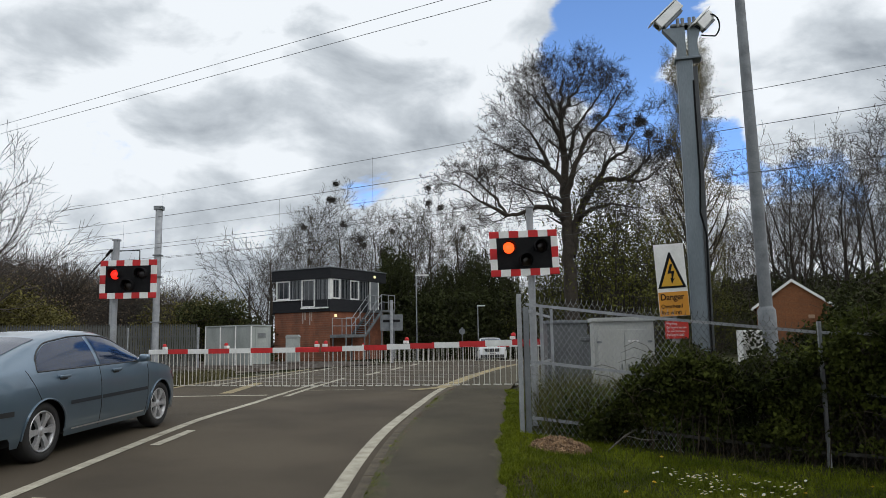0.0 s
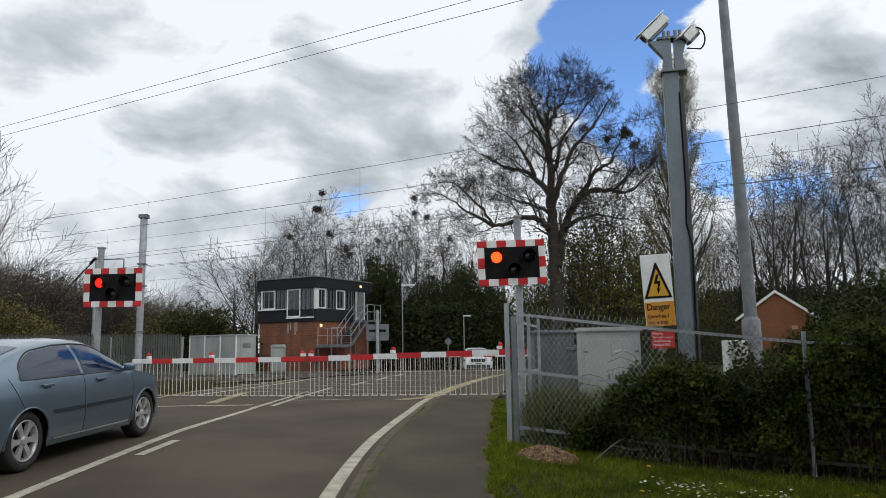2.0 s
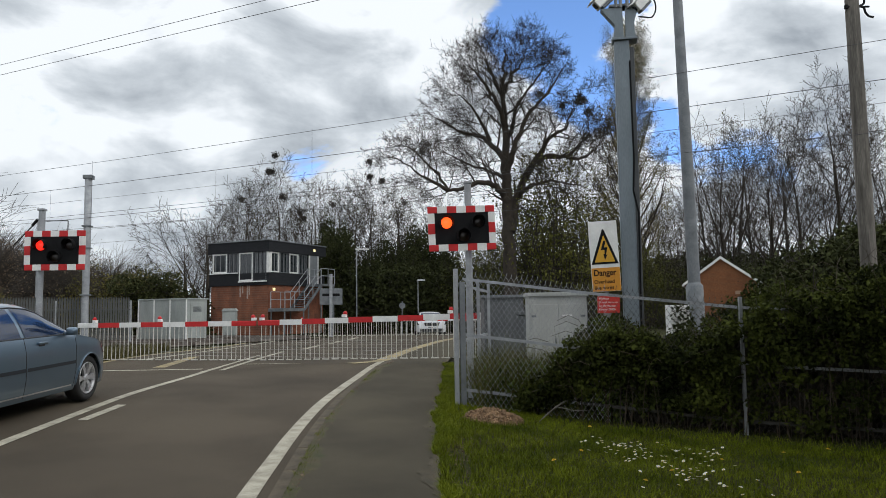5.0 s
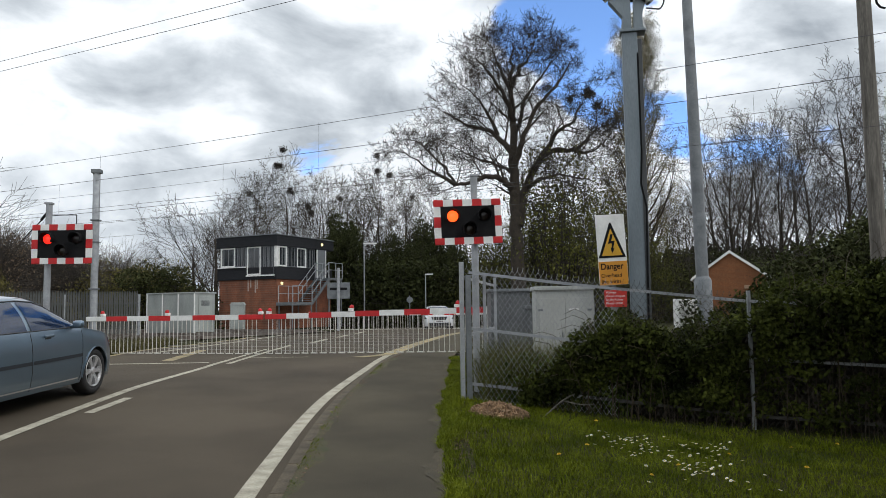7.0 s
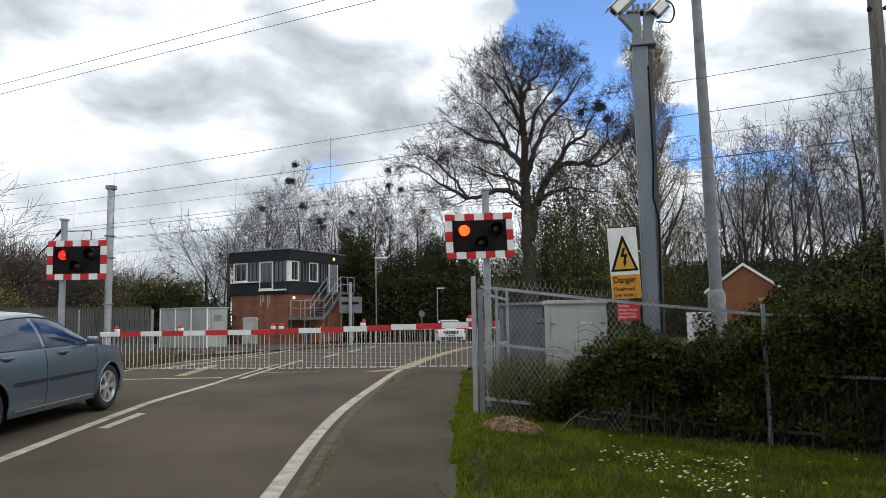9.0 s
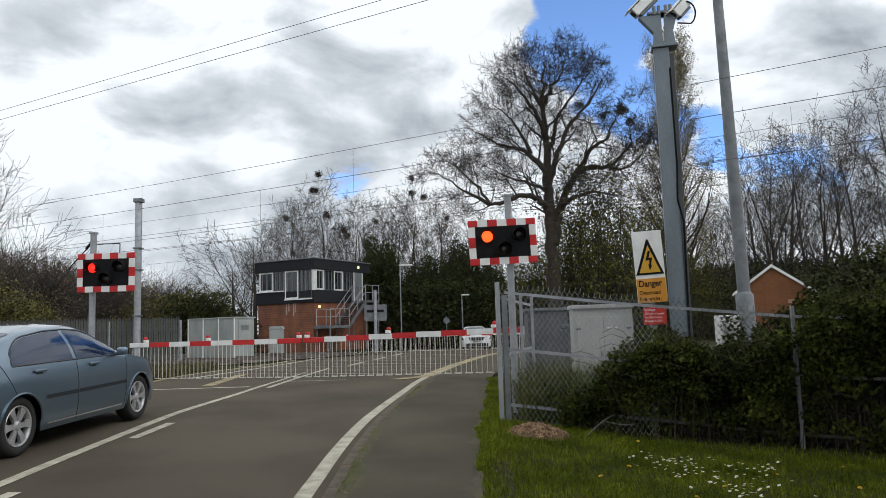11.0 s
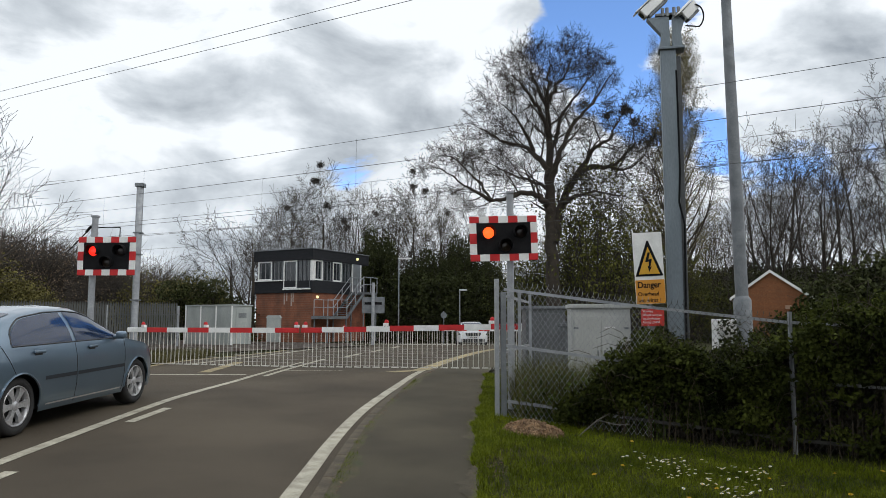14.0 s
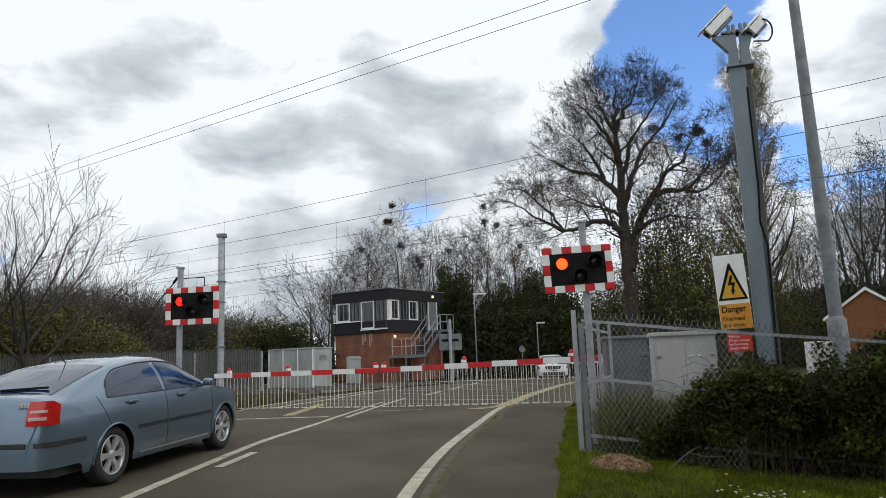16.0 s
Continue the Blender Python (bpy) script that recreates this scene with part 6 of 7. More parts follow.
def build_brambles():
    rng = np.random.default_rng(81)
    t = root("bramble_hedge", Matrix(), "dark dense bramble hedge growing through a wire fence", "hedge")
    # leaves hang in sprays, thick on the crest, thinning to bare canes at the foot
    n = 11500
    s = 0.95 + 12.4 * rng.random(n) ** 1.25
    kind = rng.random(n)
    u = rng.random(n)
    h = np.where(kind < 0.66, rng.random(n) ** 0.62, 1.0)
    lump = np.array([noise.noise((a * 1.5, b * 1.9, 3.1)) + 0.8 * noise.noise((a * 4.1, b * 5.0, 1.1)) for a, b in zip(s, h * 2 + (kind > 0.66) * u * 2)])
    keep = (lump > -0.30 + 0.5 * (1 - h) * rng.random(n)) | (rng.random(n) < 0.25)
    keep &= rng.random(n) < 0.5 + 0.5 * h
    s, kind, u, h, lump = s[keep], kind[keep], u[keep], h[keep], lump[keep]
    n = len(s)
    top = np.array([bramble_top(v) for v in s])
    foot = np.array([fence_foot(v) for v in s])
    z = foot + 0.1 + (top - foot - 0.1 + 0.16 * lump) * h
    face = -0.16 - 0.12 * np.clip((s - 2.8) / 1.8, 0, 1) + 0.26 * (1 - h) ** 1.4 - 0.17 * lump
    front = kind < 0.66
    off = np.where(front, face + np.abs(rng.normal(size=n)) * 0.14, -0.1 + 2.4 * u)
    z = z + np.where(front, 0, rng.normal(size=n) * 0.07 + 0.08 * np.sin(off * 3 + s * 2))
    each = rng.integers(9, 23, n)
    idx = np.repeat(np.arange(n), each)
    m = len(idx)
    # each spray runs outward and droops
    way = np.stack([rng.normal(size=n) * 0.6, -0.5 - 0.5 * rng.random(n), 0.35 - 0.6 * rng.random(n)], 1)
    f = rng.random(m)
    ds = s[idx] + way[idx, 0] * f * 0.14 + rng.normal(size=m) * 0.028
    do = off[idx] + way[idx, 1] * f * 0.13 + rng.normal(size=m) * 0.028
    dz = z[idx] + way[idx, 2] * f * 0.12 - 0.06 * f * f + rng.normal(size=m) * 0.028
    p = np.stack([FA.x + run.x * ds + back.x * do, FA.y + run.y * ds + back.y * do, dz], 1)
    # the wire's post and middle rail stay clear of most leaves
    clear = (np.abs(ds - 3.75) < 0.07) & (do < 0.02) & (rng.random(m) < 0.93)
    rail = fence_foot(5.0) + (fence_top(5.0) - fence_foot(5.0)) * 0.56
    clear |= (np.abs(dz - rail) < 0.07) & (do < 0.05) & (ds > 4.2) & (rng.random(m) < 0.9)
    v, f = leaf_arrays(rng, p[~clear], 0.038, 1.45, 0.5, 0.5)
    tagged(bulk("foliage", v, f, M_bramble, t), "olive bramble leaves in sprays, shaded gaps painted near-black", kind="stuff")
    # dark leaves put in as the shade of the heart, then old canes
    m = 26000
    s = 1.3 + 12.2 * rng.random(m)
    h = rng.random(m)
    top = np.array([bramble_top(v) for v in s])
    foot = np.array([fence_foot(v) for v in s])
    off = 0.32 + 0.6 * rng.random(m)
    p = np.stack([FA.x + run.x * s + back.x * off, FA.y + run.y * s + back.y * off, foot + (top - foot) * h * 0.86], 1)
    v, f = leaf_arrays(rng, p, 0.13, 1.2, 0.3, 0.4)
    tagged(bulk("dark_heart_layer", v, f, mat("dark_heart_leaf", (0.03, 0.022, 0.013), (0.02, 0.016, 0.01), 0.9, island=0.4), t), "dark brown leaf layer standing in for shade deep in the hedge", kind="stuff")
    lines = []
    for _ in range(420):
        s0 = 1.1 + 8 * rng.random()
        o = rng.random() * 0.7 - 0.12
        z0 = fence_foot(s0)
        a = np.array([*fence_point(s0, o)[:2], z0])
        hgt = (bramble_top(s0) - z0) * (0.5 + 0.7 * rng.random())
        lean = rng.normal(size=2) * 0.45
        pts = [a + np.array([lean[0] * q**1.5, lean[1] * q**1.5, hgt * math.sin(q * 1.9) / 0.95]) for q in np.linspace(0, 1, 7)]
        lines.append((pts, np.linspace(0.006, 0.003, 7)))
    v, f = tube_arrays(lines, 4)
    tagged(bulk("cane", v, f, mat("bramble_cane", (0.06, 0.042, 0.024), (0.035, 0.026, 0.016), 0.8, island=0.4), t), "thin arching brown canes", kind="stuff")


build_brambles()


def tall_hedge():
    """Unseen hedge past the fence, beside and behind the viewer, added to shade the verge."""
    rng = np.random.default_rng(85)
    t = root("tall_hedge", Matrix(), "unseen tall dark hedge added to shade the verge", "hedge")
    line = np.array([(10.6, 7.9), (8.4, 7.2), (6.3, 5.4), (5.2, 2.2), (4.7, -3.0), (4.7, -10.0)])
    # added leaves stand just out of view and block sun and sky
    n = 34000
    q = rng.random(n) * (len(line) - 1)
    x, y = (np.interp(q, range(len(line)), line[:, k]) for k in (0, 1))
    h = rng.random(n) ** 0.8
    x = x + rng.normal(size=n) * 0.4 + 0.3
    z = np.array([land(a, b) for a, b in zip(x, y)]) + h * (6.4 + 0.5 * np.sin(q * 5))
    v, f = leaf_arrays(rng, np.stack([x, y + rng.normal(size=n) * 0.3, z], 1), 0.22)
    tagged(bulk("foliage", v, f, M_hedge, t), "dark hedge leaves", kind="stuff")
    lines = []
    for k in range(60):
        q = k / 60 * (len(line) - 1)
        a = np.array([np.interp(q, range(len(line)), line[:, 0]) + 0.3, np.interp(q, range(len(line)), line[:, 1]), 0.0])
        a[2] = land(a[0], a[1]) - 0.1
        lines.append(([a, a + (0.1, 0, 2.0), a + (rng.normal() * 0.3, rng.normal() * 0.3, 4.3)], [0.05, 0.035, 0.015]))
    v, f = tube_arrays(lines, 5)
    tagged(bulk("stem", v, f, M_bark, t), kind="stuff")


tall_hedge()

stick = root("dead_stick", Matrix(), "pale dead forked stick lying at the fence foot", "stick")
v, f = tube_arrays([([(2.5, 10.0, 0.36), (2.3, 9.82, 0.3), (2.12, 9.68, 0.2), (1.98, 9.58, 0.12)], [0.009, 0.011, 0.01, 0.006]), ([(2.3, 9.82, 0.3), (2.5, 9.7, 0.26), (2.66, 9.62, 0.27)], [0.008, 0.006, 0.004])], 5)
bulk("twig", v, f, M_wood, stick)


def blades(rng, places, height, width, lean):
    n = len(places)
    a = rng.random(n) * 6.28
    w = np.stack([np.cos(a), np.sin(a), 0 * a], 1) * width * 0.5
    h = (height * (0.5 + rng.random(n)))[:, None]
    l = rng.normal(size=(n, 2)) * lean
    mid = places + np.concatenate([l * 0.35 * h, h * 0.6], 1)
    tip = places + np.concatenate([l * h, h * (1 - 0.25 * np.abs(l).sum(1, keepdims=True)).clip(0.3)], 1)
    V = np.stack([places - w, places + w, mid + w * 0.7, mid - w * 0.7, tip], 1).reshape(-1, 3)
    i = np.arange(n)[:, None] * 5
    F = np.concatenate([i + [0, 1, 2], i + [0, 2, 3], i + [3, 2, 4]], 1).reshape(-1, 3)
    return V, F


def build_grass():
    rng = np.random.default_rng(83)
    n = 150000
    y = 4.6 + 6.2 * rng.random(n)
    edge = np.array([steps(v, PATH_EDGE) for v in y])
    x = edge - 0.03 + 7.5 * rng.random(n) ** 1.15
    keep = ((x - FA.x) * back.x + (y - FA.y) * back.y) < 0.25
    keep &= ~(((x - 1.42) / 0.38) ** 2 + ((y - 9.55) / 0.42) ** 2 < 1)
    patch = np.array([noise.noise((a * 1.6, b * 1.6, 0.5)) for a, b in zip(x, y)])
    near_edge = np.clip((x - edge) / 0.35, 0, 1)
    worn = (((x - edge - 0.12) / 0.16) ** 2 + ((y - 6.9) / 1.2) ** 2 < 1)
    keep &= rng.random(n) < (0.75 + 0.25 * near_edge) * (0.75 + 0.5 * patch) * np.where(worn, 0.12, 1)
    # the hedge starves the turf along its foot
    reach = -((x - FA.x) * back.x + (y - FA.y) * back.y)
    keep &= (x < 2.2) | (rng.random(n) < np.clip((reach - 0.05) / 0.7, 0.08, 1))
    x, y = x[keep], y[keep]
    # turf creeping over the edge of the footpath, and on between it and the fence
    m = 24000
    ye = 4.6 + 11.4 * rng.random(m)
    edge = np.array([steps(v, PATH_EDGE) for v in ye])
    creep = np.array([noise.noise((v * 0.9, 8.1, 0.2)) + 0.6 * noise.noise((v * 3.7, 2.3, 0.9)) for v in ye])
    xe = edge - 0.02 - 0.10 * np.clip(creep, -0.3, 1) + np.abs(rng.normal(size=m)) * np.where(ye > 10.2, 0.16, 0.1)
    fenced = (ye > 10.6) & (xe > 1.06 + 0.245 * (ye - 10.6))
    bare = (((xe - edge - 0.12) / 0.16) ** 2 + ((ye - 6.9) / 0.9) ** 2 < 1) & (rng.random(m) < 0.8)
    x, y = np.concatenate([x, xe[~fenced & ~bare]]), np.concatenate([y, ye[~fenced & ~bare]])
    z = np.array([land(a, b) for a, b in zip(x, y)]) - 0.01
    z[-int((~fenced & ~bare).sum()):] += 0.03
    v, f = blades(rng, np.stack([x, y, z], 1), 0.07, 0.0065, 0.6)
    far = []
    for k in range(50000):
        yy = -8 + 12.8 * rng.random()
        far.append((steps(yy, PATH_EDGE) + 5.2 * rng.random(), yy, 0))
    far = np.array(far)
    far[:, 2] = [land(a, b) - 0.01 for a, b in far[:, :2]]
    v2, f2 = blades(rng, far, 0.08, 0.010, 0.5)
    v, f = np.concatenate([v, v2]), np.concatenate([f, f2 + len(v)])
    tuft = []
    for k in range(2000):
        yy = 4 + 11 * rng.random()
        if noise.noise((yy * 1.1, 1.7, 0.3)) + 0.5 * noise.noise((yy * 4.3, 1.7, 2.0)) > 0.12 * rng.random():
            tuft.append((steps(yy, KERB) + 0.1 + abs(rng.normal()) * 0.045, yy, 0))
    tuft = np.array(tuft)
    tuft[:, 2] = [land(a, b) + 0.03 for a, b in tuft[:, :2]]
    v2, f2 = blades(rng, tuft, 0.03, 0.006, 0.7)
    v, f = np.concatenate([v, v2]), np.concatenate([f, f2 + len(v)])
    tagged(bulk("grass", v, f, M_grass), "short green verge grass with daisies beside the footpath", "grass", kind="stuff")
    n = 11000
    s = 0.08 + 1.9 * rng.random(n) ** 1.2
    o = 0.05 + 2.2 * rng.random(n)
    tuft = np.array([noise.noise((a * 2.6, b * 2.6, 7.3)) for a, b in zip(s, o)])
    s, o, tuft = s[tuft > -0.12], o[tuft > -0.12], tuft[tuft > -0.12]
    p = np.array([fence_point(a, b) for a, b in zip(s, o)])
    p[:, 2] = [land(a, b) for a, b in p[:, :2]]
    v, f = blades(rng, p, 0.62 + 0.5 * tuft, 0.011, 0.55)
    tagged(bulk("tall_grass", v, f, M_tall_grass), "tall yellow-green grass behind the fence", "grass", kind="stuff")
    n = 620
    s = 0.25 + 2.0 * rng.random(n)
    o = 0.08 + 1.9 * rng.random(n) ** 1.4
    z = 0.12 + (0.32 + 0.3 * s) * rng.random(n) ** 0.8
    p = np.array([fence_point(a, b) for a, b in zip(s, o)])
    p[:, 2] = [land(a, b) for a, b in p[:, :2]]
    top = p + np.stack([rng.normal(size=n) * 0.05, rng.normal(size=n) * 0.05, z], 1)
    at = np.repeat(top, 15, 0) - np.repeat(top - p, 15, 0) * rng.random((n * 15, 1)) * 0.7 + rng.normal(size=(n * 15, 3)) * 0.045
    weeds = root("weeds", Matrix(), "leafy green weeds and nettles behind a wire fence", "weeds")
    v, f = leaf_arrays(rng, at, 0.04, 1.6, 0.3)
    tagged(bulk("foliage", v, f, M_weed, weeds), kind="stuff")
    v, f = tube_arrays([([a, b], [0.005, 0.003]) for a, b in zip(p, top)], 3)
    tagged(bulk("stem", v, f, M_weed, weeds), kind="stuff")
    n = 26000
    x = -7.2 - 9 * rng.random(n) ** 1.5
    y = 6 + 20 * rng.random(n)
    p = np.stack([x, y, [land(a, b) for a, b in zip(x, y)]], 1)
    v, f = blades(rng, p, 0.28, 0.02, 0.5)
    tagged(bulk("rough_grass", v, f, M_rough_grass), "rough yellowed grass on the far verge", "grass", kind="stuff")


build_grass()


def build_flowers():
    rng = random.Random(17)
    white = mat("daisy_petal", (0.8, 0.8, 0.78), (0.7, 0.7, 0.68), 0.6, bump=0)
    gold = mat("dandelion_petal", (0.75, 0.5, 0.02), (0.65, 0.42, 0.02), 0.6, bump=0)
    stem = MATS["grass_blade"]
    daisy = root("daisy", Matrix(), "small white daisy open in short grass", "flower", "daisies")
    bm = bmesh.new()
    for k in range(9):
        a = 6.28318 * k / 9
        c, s = math.cos(a), math.sin(a)
        q = [bm.verts.new((u * c - v * s, u * s + v * c, 0.078 + 0.006 * (u > 0.01))) for u, v in ((0.003, 0), (0.012, -0.004), (0.019, 0), (0.012, 0.004))]
        bm.faces.new(q)
    head = part("flower_head", bm, white, daisy)
    bm = bmesh.new()
    lathe(bm, [(0.0, 0.086), (0.005, 0.084), (0.006, 0.078)], 8)
    part("flower_eye", bm, gold, head)
    bm = bmesh.new()
    rod(bm, (0, 0, -0.01), (0, 0, 0.08), 0.0015, seg=4)
    part("stem", bm, stem, daisy)
    spots = []
    for _ in range(120):
        cx, cy, sx, sy = rng.choice(((2.75, 7.35, 0.5, 0.45), (2.75, 7.35, 0.5, 0.45), (2.5, 8.0, 0.3, 0.25), (3.3, 7.7, 0.35, 0.3), (2.95, 6.7, 0.45, 0.35)))
        spots.append((rng.gauss(cx - 0.02, sx * 0.55), rng.gauss(cy, sy * 0.8)))
    for k, (x, y) in enumerate(spots):
        m = Matrix.Translation((x, y, land(x, y))) @ Matrix.Rotation(rng.random() * 6, 4, "Z") @ Matrix.Rotation(rng.uniform(0.1, 0.5), 4, "X")
        if k == 0:
            daisy.matrix_basis = m
        else:
            copy_thing(daisy, m)
    dand = root("dandelion", Matrix(), "yellow dandelion flower standing in the grass", "flower", "dandelions")
    bm = bmesh.new()
    for ring, (r, z, n) in enumerate(((0.026, 0.112, 14), (0.018, 0.118, 11), (0.009, 0.122, 7))):
        for k in range(n):
            a = 6.28318 * (k + 0.5 * ring) / n
            c, s = math.cos(a), math.sin(a)
            q = [bm.verts.new((u * c - v * s, u * s + v * c, zz)) for u, v, zz in ((0.002, 0, 0.108), (r * 0.7, -0.004, z), (r, 0, z + 0.002), (r * 0.7, 0.004, z))]
            bm.faces.new(q)
    part("flower_head", bm, gold, dand)
    bm = bmesh.new()
    rod(bm, (0, 0, -0.01), (0, 0, 0.11), 0.002, seg=5)
    part("stem", bm, stem, dand)
    for k, (x, y) in enumerate(((2.48, 8.9), (1.95, 7.4), (3.35, 7.32), (4.25, 7.75), (2.65, 6.75), (1.6, 6.9), (3.9, 6.9), (4.9, 8.05), (2.2, 6.3))):
        m = Matrix.Translation((x, y, land(x, y))) @ Matrix.Rotation(k, 4, "Z") @ Matrix.Rotation(0.2, 4, "X")
        if k == 0:
            dand.matrix_basis = m
        else:
            copy_thing(dand, m)


build_flowers()


def build_chips():
    """A small heap of pale wood chippings."""
    rng = np.random.default_rng(91)
    cx, cy = 1.42, 9.55
    V, F = [], []
    for k in range(1500):
        a, q = rng.random() * 6.28, math.sqrt(rng.random())
        x, y = cx + 0.37 * q * math.cos(a), cy + 0.37 * q * math.sin(a)
        z = land(x, y) + 0.125 * max(0, 1 - q**1.6) * (0.6 + 0.4 * rng.random()) + 0.005
        m = Matrix.Translation((x, y, z)) @ Euler(rng.random(3) * 6).to_matrix().to_4x4()
        s = np.array([0.035, 0.014, 0.005]) * (0.5 + rng.random())
        b = len(V)
        for dx, dy, dz in ((-1, -1, -1), (1, -1, -1), (1, 1, -1), (-1, 1, -1), (-1, -1, 1), (1, -1, 1), (1, 1, 1), (-1, 1, 1)):
            V.append(m @ Vector((dx * s[0], dy * s[1], dz * s[2])))
        F += [(b, b + 3, b + 2, b + 1), (b + 4, b + 5, b + 6, b + 7), (b, b + 1, b + 5, b + 4), (b + 1, b + 2, b + 6, b + 5), (b + 2, b + 3, b + 7, b + 6), (b + 3, b, b + 4, b + 7)]
    m = mat("wood_chip", (0.30, 0.195, 0.11), (0.17, 0.10, 0.055), 0.9, s1=9, s2=60, island=0.4)
    tagged(bulk("wood_chip_heap", V, F, m), "small heap of pale brown wood chippings on grass", "wood chips", kind="stuff")
    # bare soil crumbs by the footpath edge
    V, F = [], []
    soil = mat("bare_soil", (0.17, 0.12, 0.08), (0.10, 0.07, 0.05), 0.95, s1=9, s2=60, island=0.35)
    for k in range(1500):
        y = 5.6 + 2.7 * rng.random()
        x = steps(y, PATH_EDGE) + 0.12 + 0.11 * rng.normal()
        if k > 420:
            y = 4.5 + 13 * rng.random()
            x = steps(y, KERB if k < 1350 else PATH_EDGE) + (0.12 if k < 1350 else -0.05) + 0.035 * rng.normal()
        r = 0.005 + (0.016 if k < 420 else 0.012) * rng.random() ** 3
        b = len(V)
        for d in ((1, 0, 0), (-1, 0, 0), (0, 1, 0), (0, -1, 0), (0, 0, 0.7), (0, 0, -0.7)):
            V.append((x + d[0] * r * (0.6 + rng.random()), y + d[1] * r * (0.6 + rng.random()), land(x, y) + (0.005 if k < 420 else 0.036) + d[2] * r))
        F += [(b, b + 2, b + 4), (b + 2, b + 1, b + 4), (b + 1, b + 3, b + 4), (b + 3, b, b + 4), (b + 2, b, b + 5), (b + 1, b + 2, b + 5), (b + 3, b + 1, b + 5), (b, b + 3, b + 5)]
    tagged(bulk("loose_soil", V, F, soil), "bare brown soil and stones along the path edge", "soil", kind="stuff")


build_chips()

# ---------------------------------------------------------------- signs
def lettering(body, size, at, material, parent, name="lettering", bold=0.0, width=1.0):
    """Words as flat raised letters facing -y."""
    cu = bpy.data.curves.new("words", "FONT")
    cu.body, cu.size, cu.extrude, cu.offset = body, size, 0.001, bold
    tmp = bpy.data.objects.new("words", cu)
    scene.collection.objects.link(tmp)
    dg = bpy.context.evaluated_depsgraph_get()
    me = bpy.data.meshes.new_from_object(tmp.evaluated_get(dg))
    bpy.data.objects.remove(tmp)
    me.materials.clear()
    me.materials.append(material)
    ob = new(name, me)
    ob.parent = parent
    ob.matrix_basis = Matrix.Translation(at) @ Matrix.Rotation(radians(90), 4, "X") @ Matrix.Diagonal((width, 1, 1, 1))
    return ob


M_sign_yellow = mat("sign_yellow", (0.62, 0.34, 0.02), (0.56, 0.3, 0.02), 0.45, s1=4, s2=40, bump=0.02, fine=0.06)
M_sign_orange = mat("sign_orange", (0.62, 0.27, 0.02), (0.55, 0.235, 0.02), 0.45, s1=4, s2=40, bump=0.02, fine=0.06)
M_sign_red = mat("sign_red", (0.55, 0.03, 0.02), (0.48, 0.025, 0.02), 0.45, s1=4, s2=40, bump=0.02, fine=0.06)


def danger_sign():
    m = Matrix.Translation((4.03, 12.72, 0.0)) @ Matrix.Rotation(radians(-8), 4, "Z") @ Matrix.Rotation(radians(-2.5), 4, "Y")
    t = root("warning_sign", m, "white and orange electric danger sign on a post behind a fence", "sign")
    bm = bmesh.new()
    rod(bm, (0.0, 0.06, 0.0), (0.0, 0.06, 3.0), 0.035)
    part("post", bm, M_steel_dull, t)
    bm = bmesh.new()
    box(bm, (0, 0, 2.51), (0.5, 0.012, 1.24), 0.004)
    plate = part("sign_plate", bm, M_white, t)
    bm = bmesh.new()
    prism(bm, [(-0.235, 2.37), (0.235, 2.37), (0.012, 2.985), (-0.012, 2.985)], -0.013, -0.007)
    part("triangle_border", bm, M_black, plate)
    bm = bmesh.new()
    prism(bm, [(-0.178, 2.405), (0.178, 2.405), (0.0, 2.88)], -0.018, -0.013)
    part("triangle", bm, M_sign_yellow, plate)
    bm = bmesh.new()
    prism(bm, [(-0.005, 2.78), (0.035, 2.78), (0.0, 2.66), (0.06, 2.665), (0.025, 2.53), (0.05, 2.535), (0.0, 2.44), (-0.02, 2.55), (0.0, 2.545), (0.005, 2.62), (-0.06, 2.615)], -0.022, -0.018)
    part("lightning_bolt", bm, M_black, plate)
    bm = bmesh.new()
    box(bm, (0, -0.009, 2.1), (0.49, 0.006, 0.41), 0.002)
    part("orange_panel", bm, M_sign_orange, plate)
    lettering("Danger", 0.15, (-0.215, -0.0135, 2.17), M_black, plate, bold=0.003, width=0.88)
    lettering("Overhead", 0.098, (-0.215, -0.0135, 2.03), M_black, plate, bold=0.001, width=0.9)
    lettering("live wires", 0.098, (-0.215, -0.0135, 1.925), M_black, plate, bold=0.001, width=0.9)
    r = root("warning_sign", Matrix.Translation((3.93, 12.62, 0.0)) @ Matrix.Rotation(radians(-6), 4, "Z"), "small red railway trespass notice with white lettering", "sign")
    bm = bmesh.new()
    box(bm, (0, 0.03, 0.8), (0.16, 0.04, 1.7), 0.004)
    part("post", bm, mat("grey_stake", (0.2, 0.2, 0.19), (0.14, 0.14, 0.13), 0.8), r)
    bm = bmesh.new()
    box(bm, (0, 0, 1.655), (0.385, 0.012, 0.29), 0.004)
    p = part("sign_plate", bm, M_sign_red, r)
    for k, words in enumerate(("Warning", "Do not trespass", "on the Railway", "Penalty £1000")):
        lettering(words, 0.05, (-0.17, -0.0075, 1.745 - 0.063 * k), M_white, p)


danger_sign()


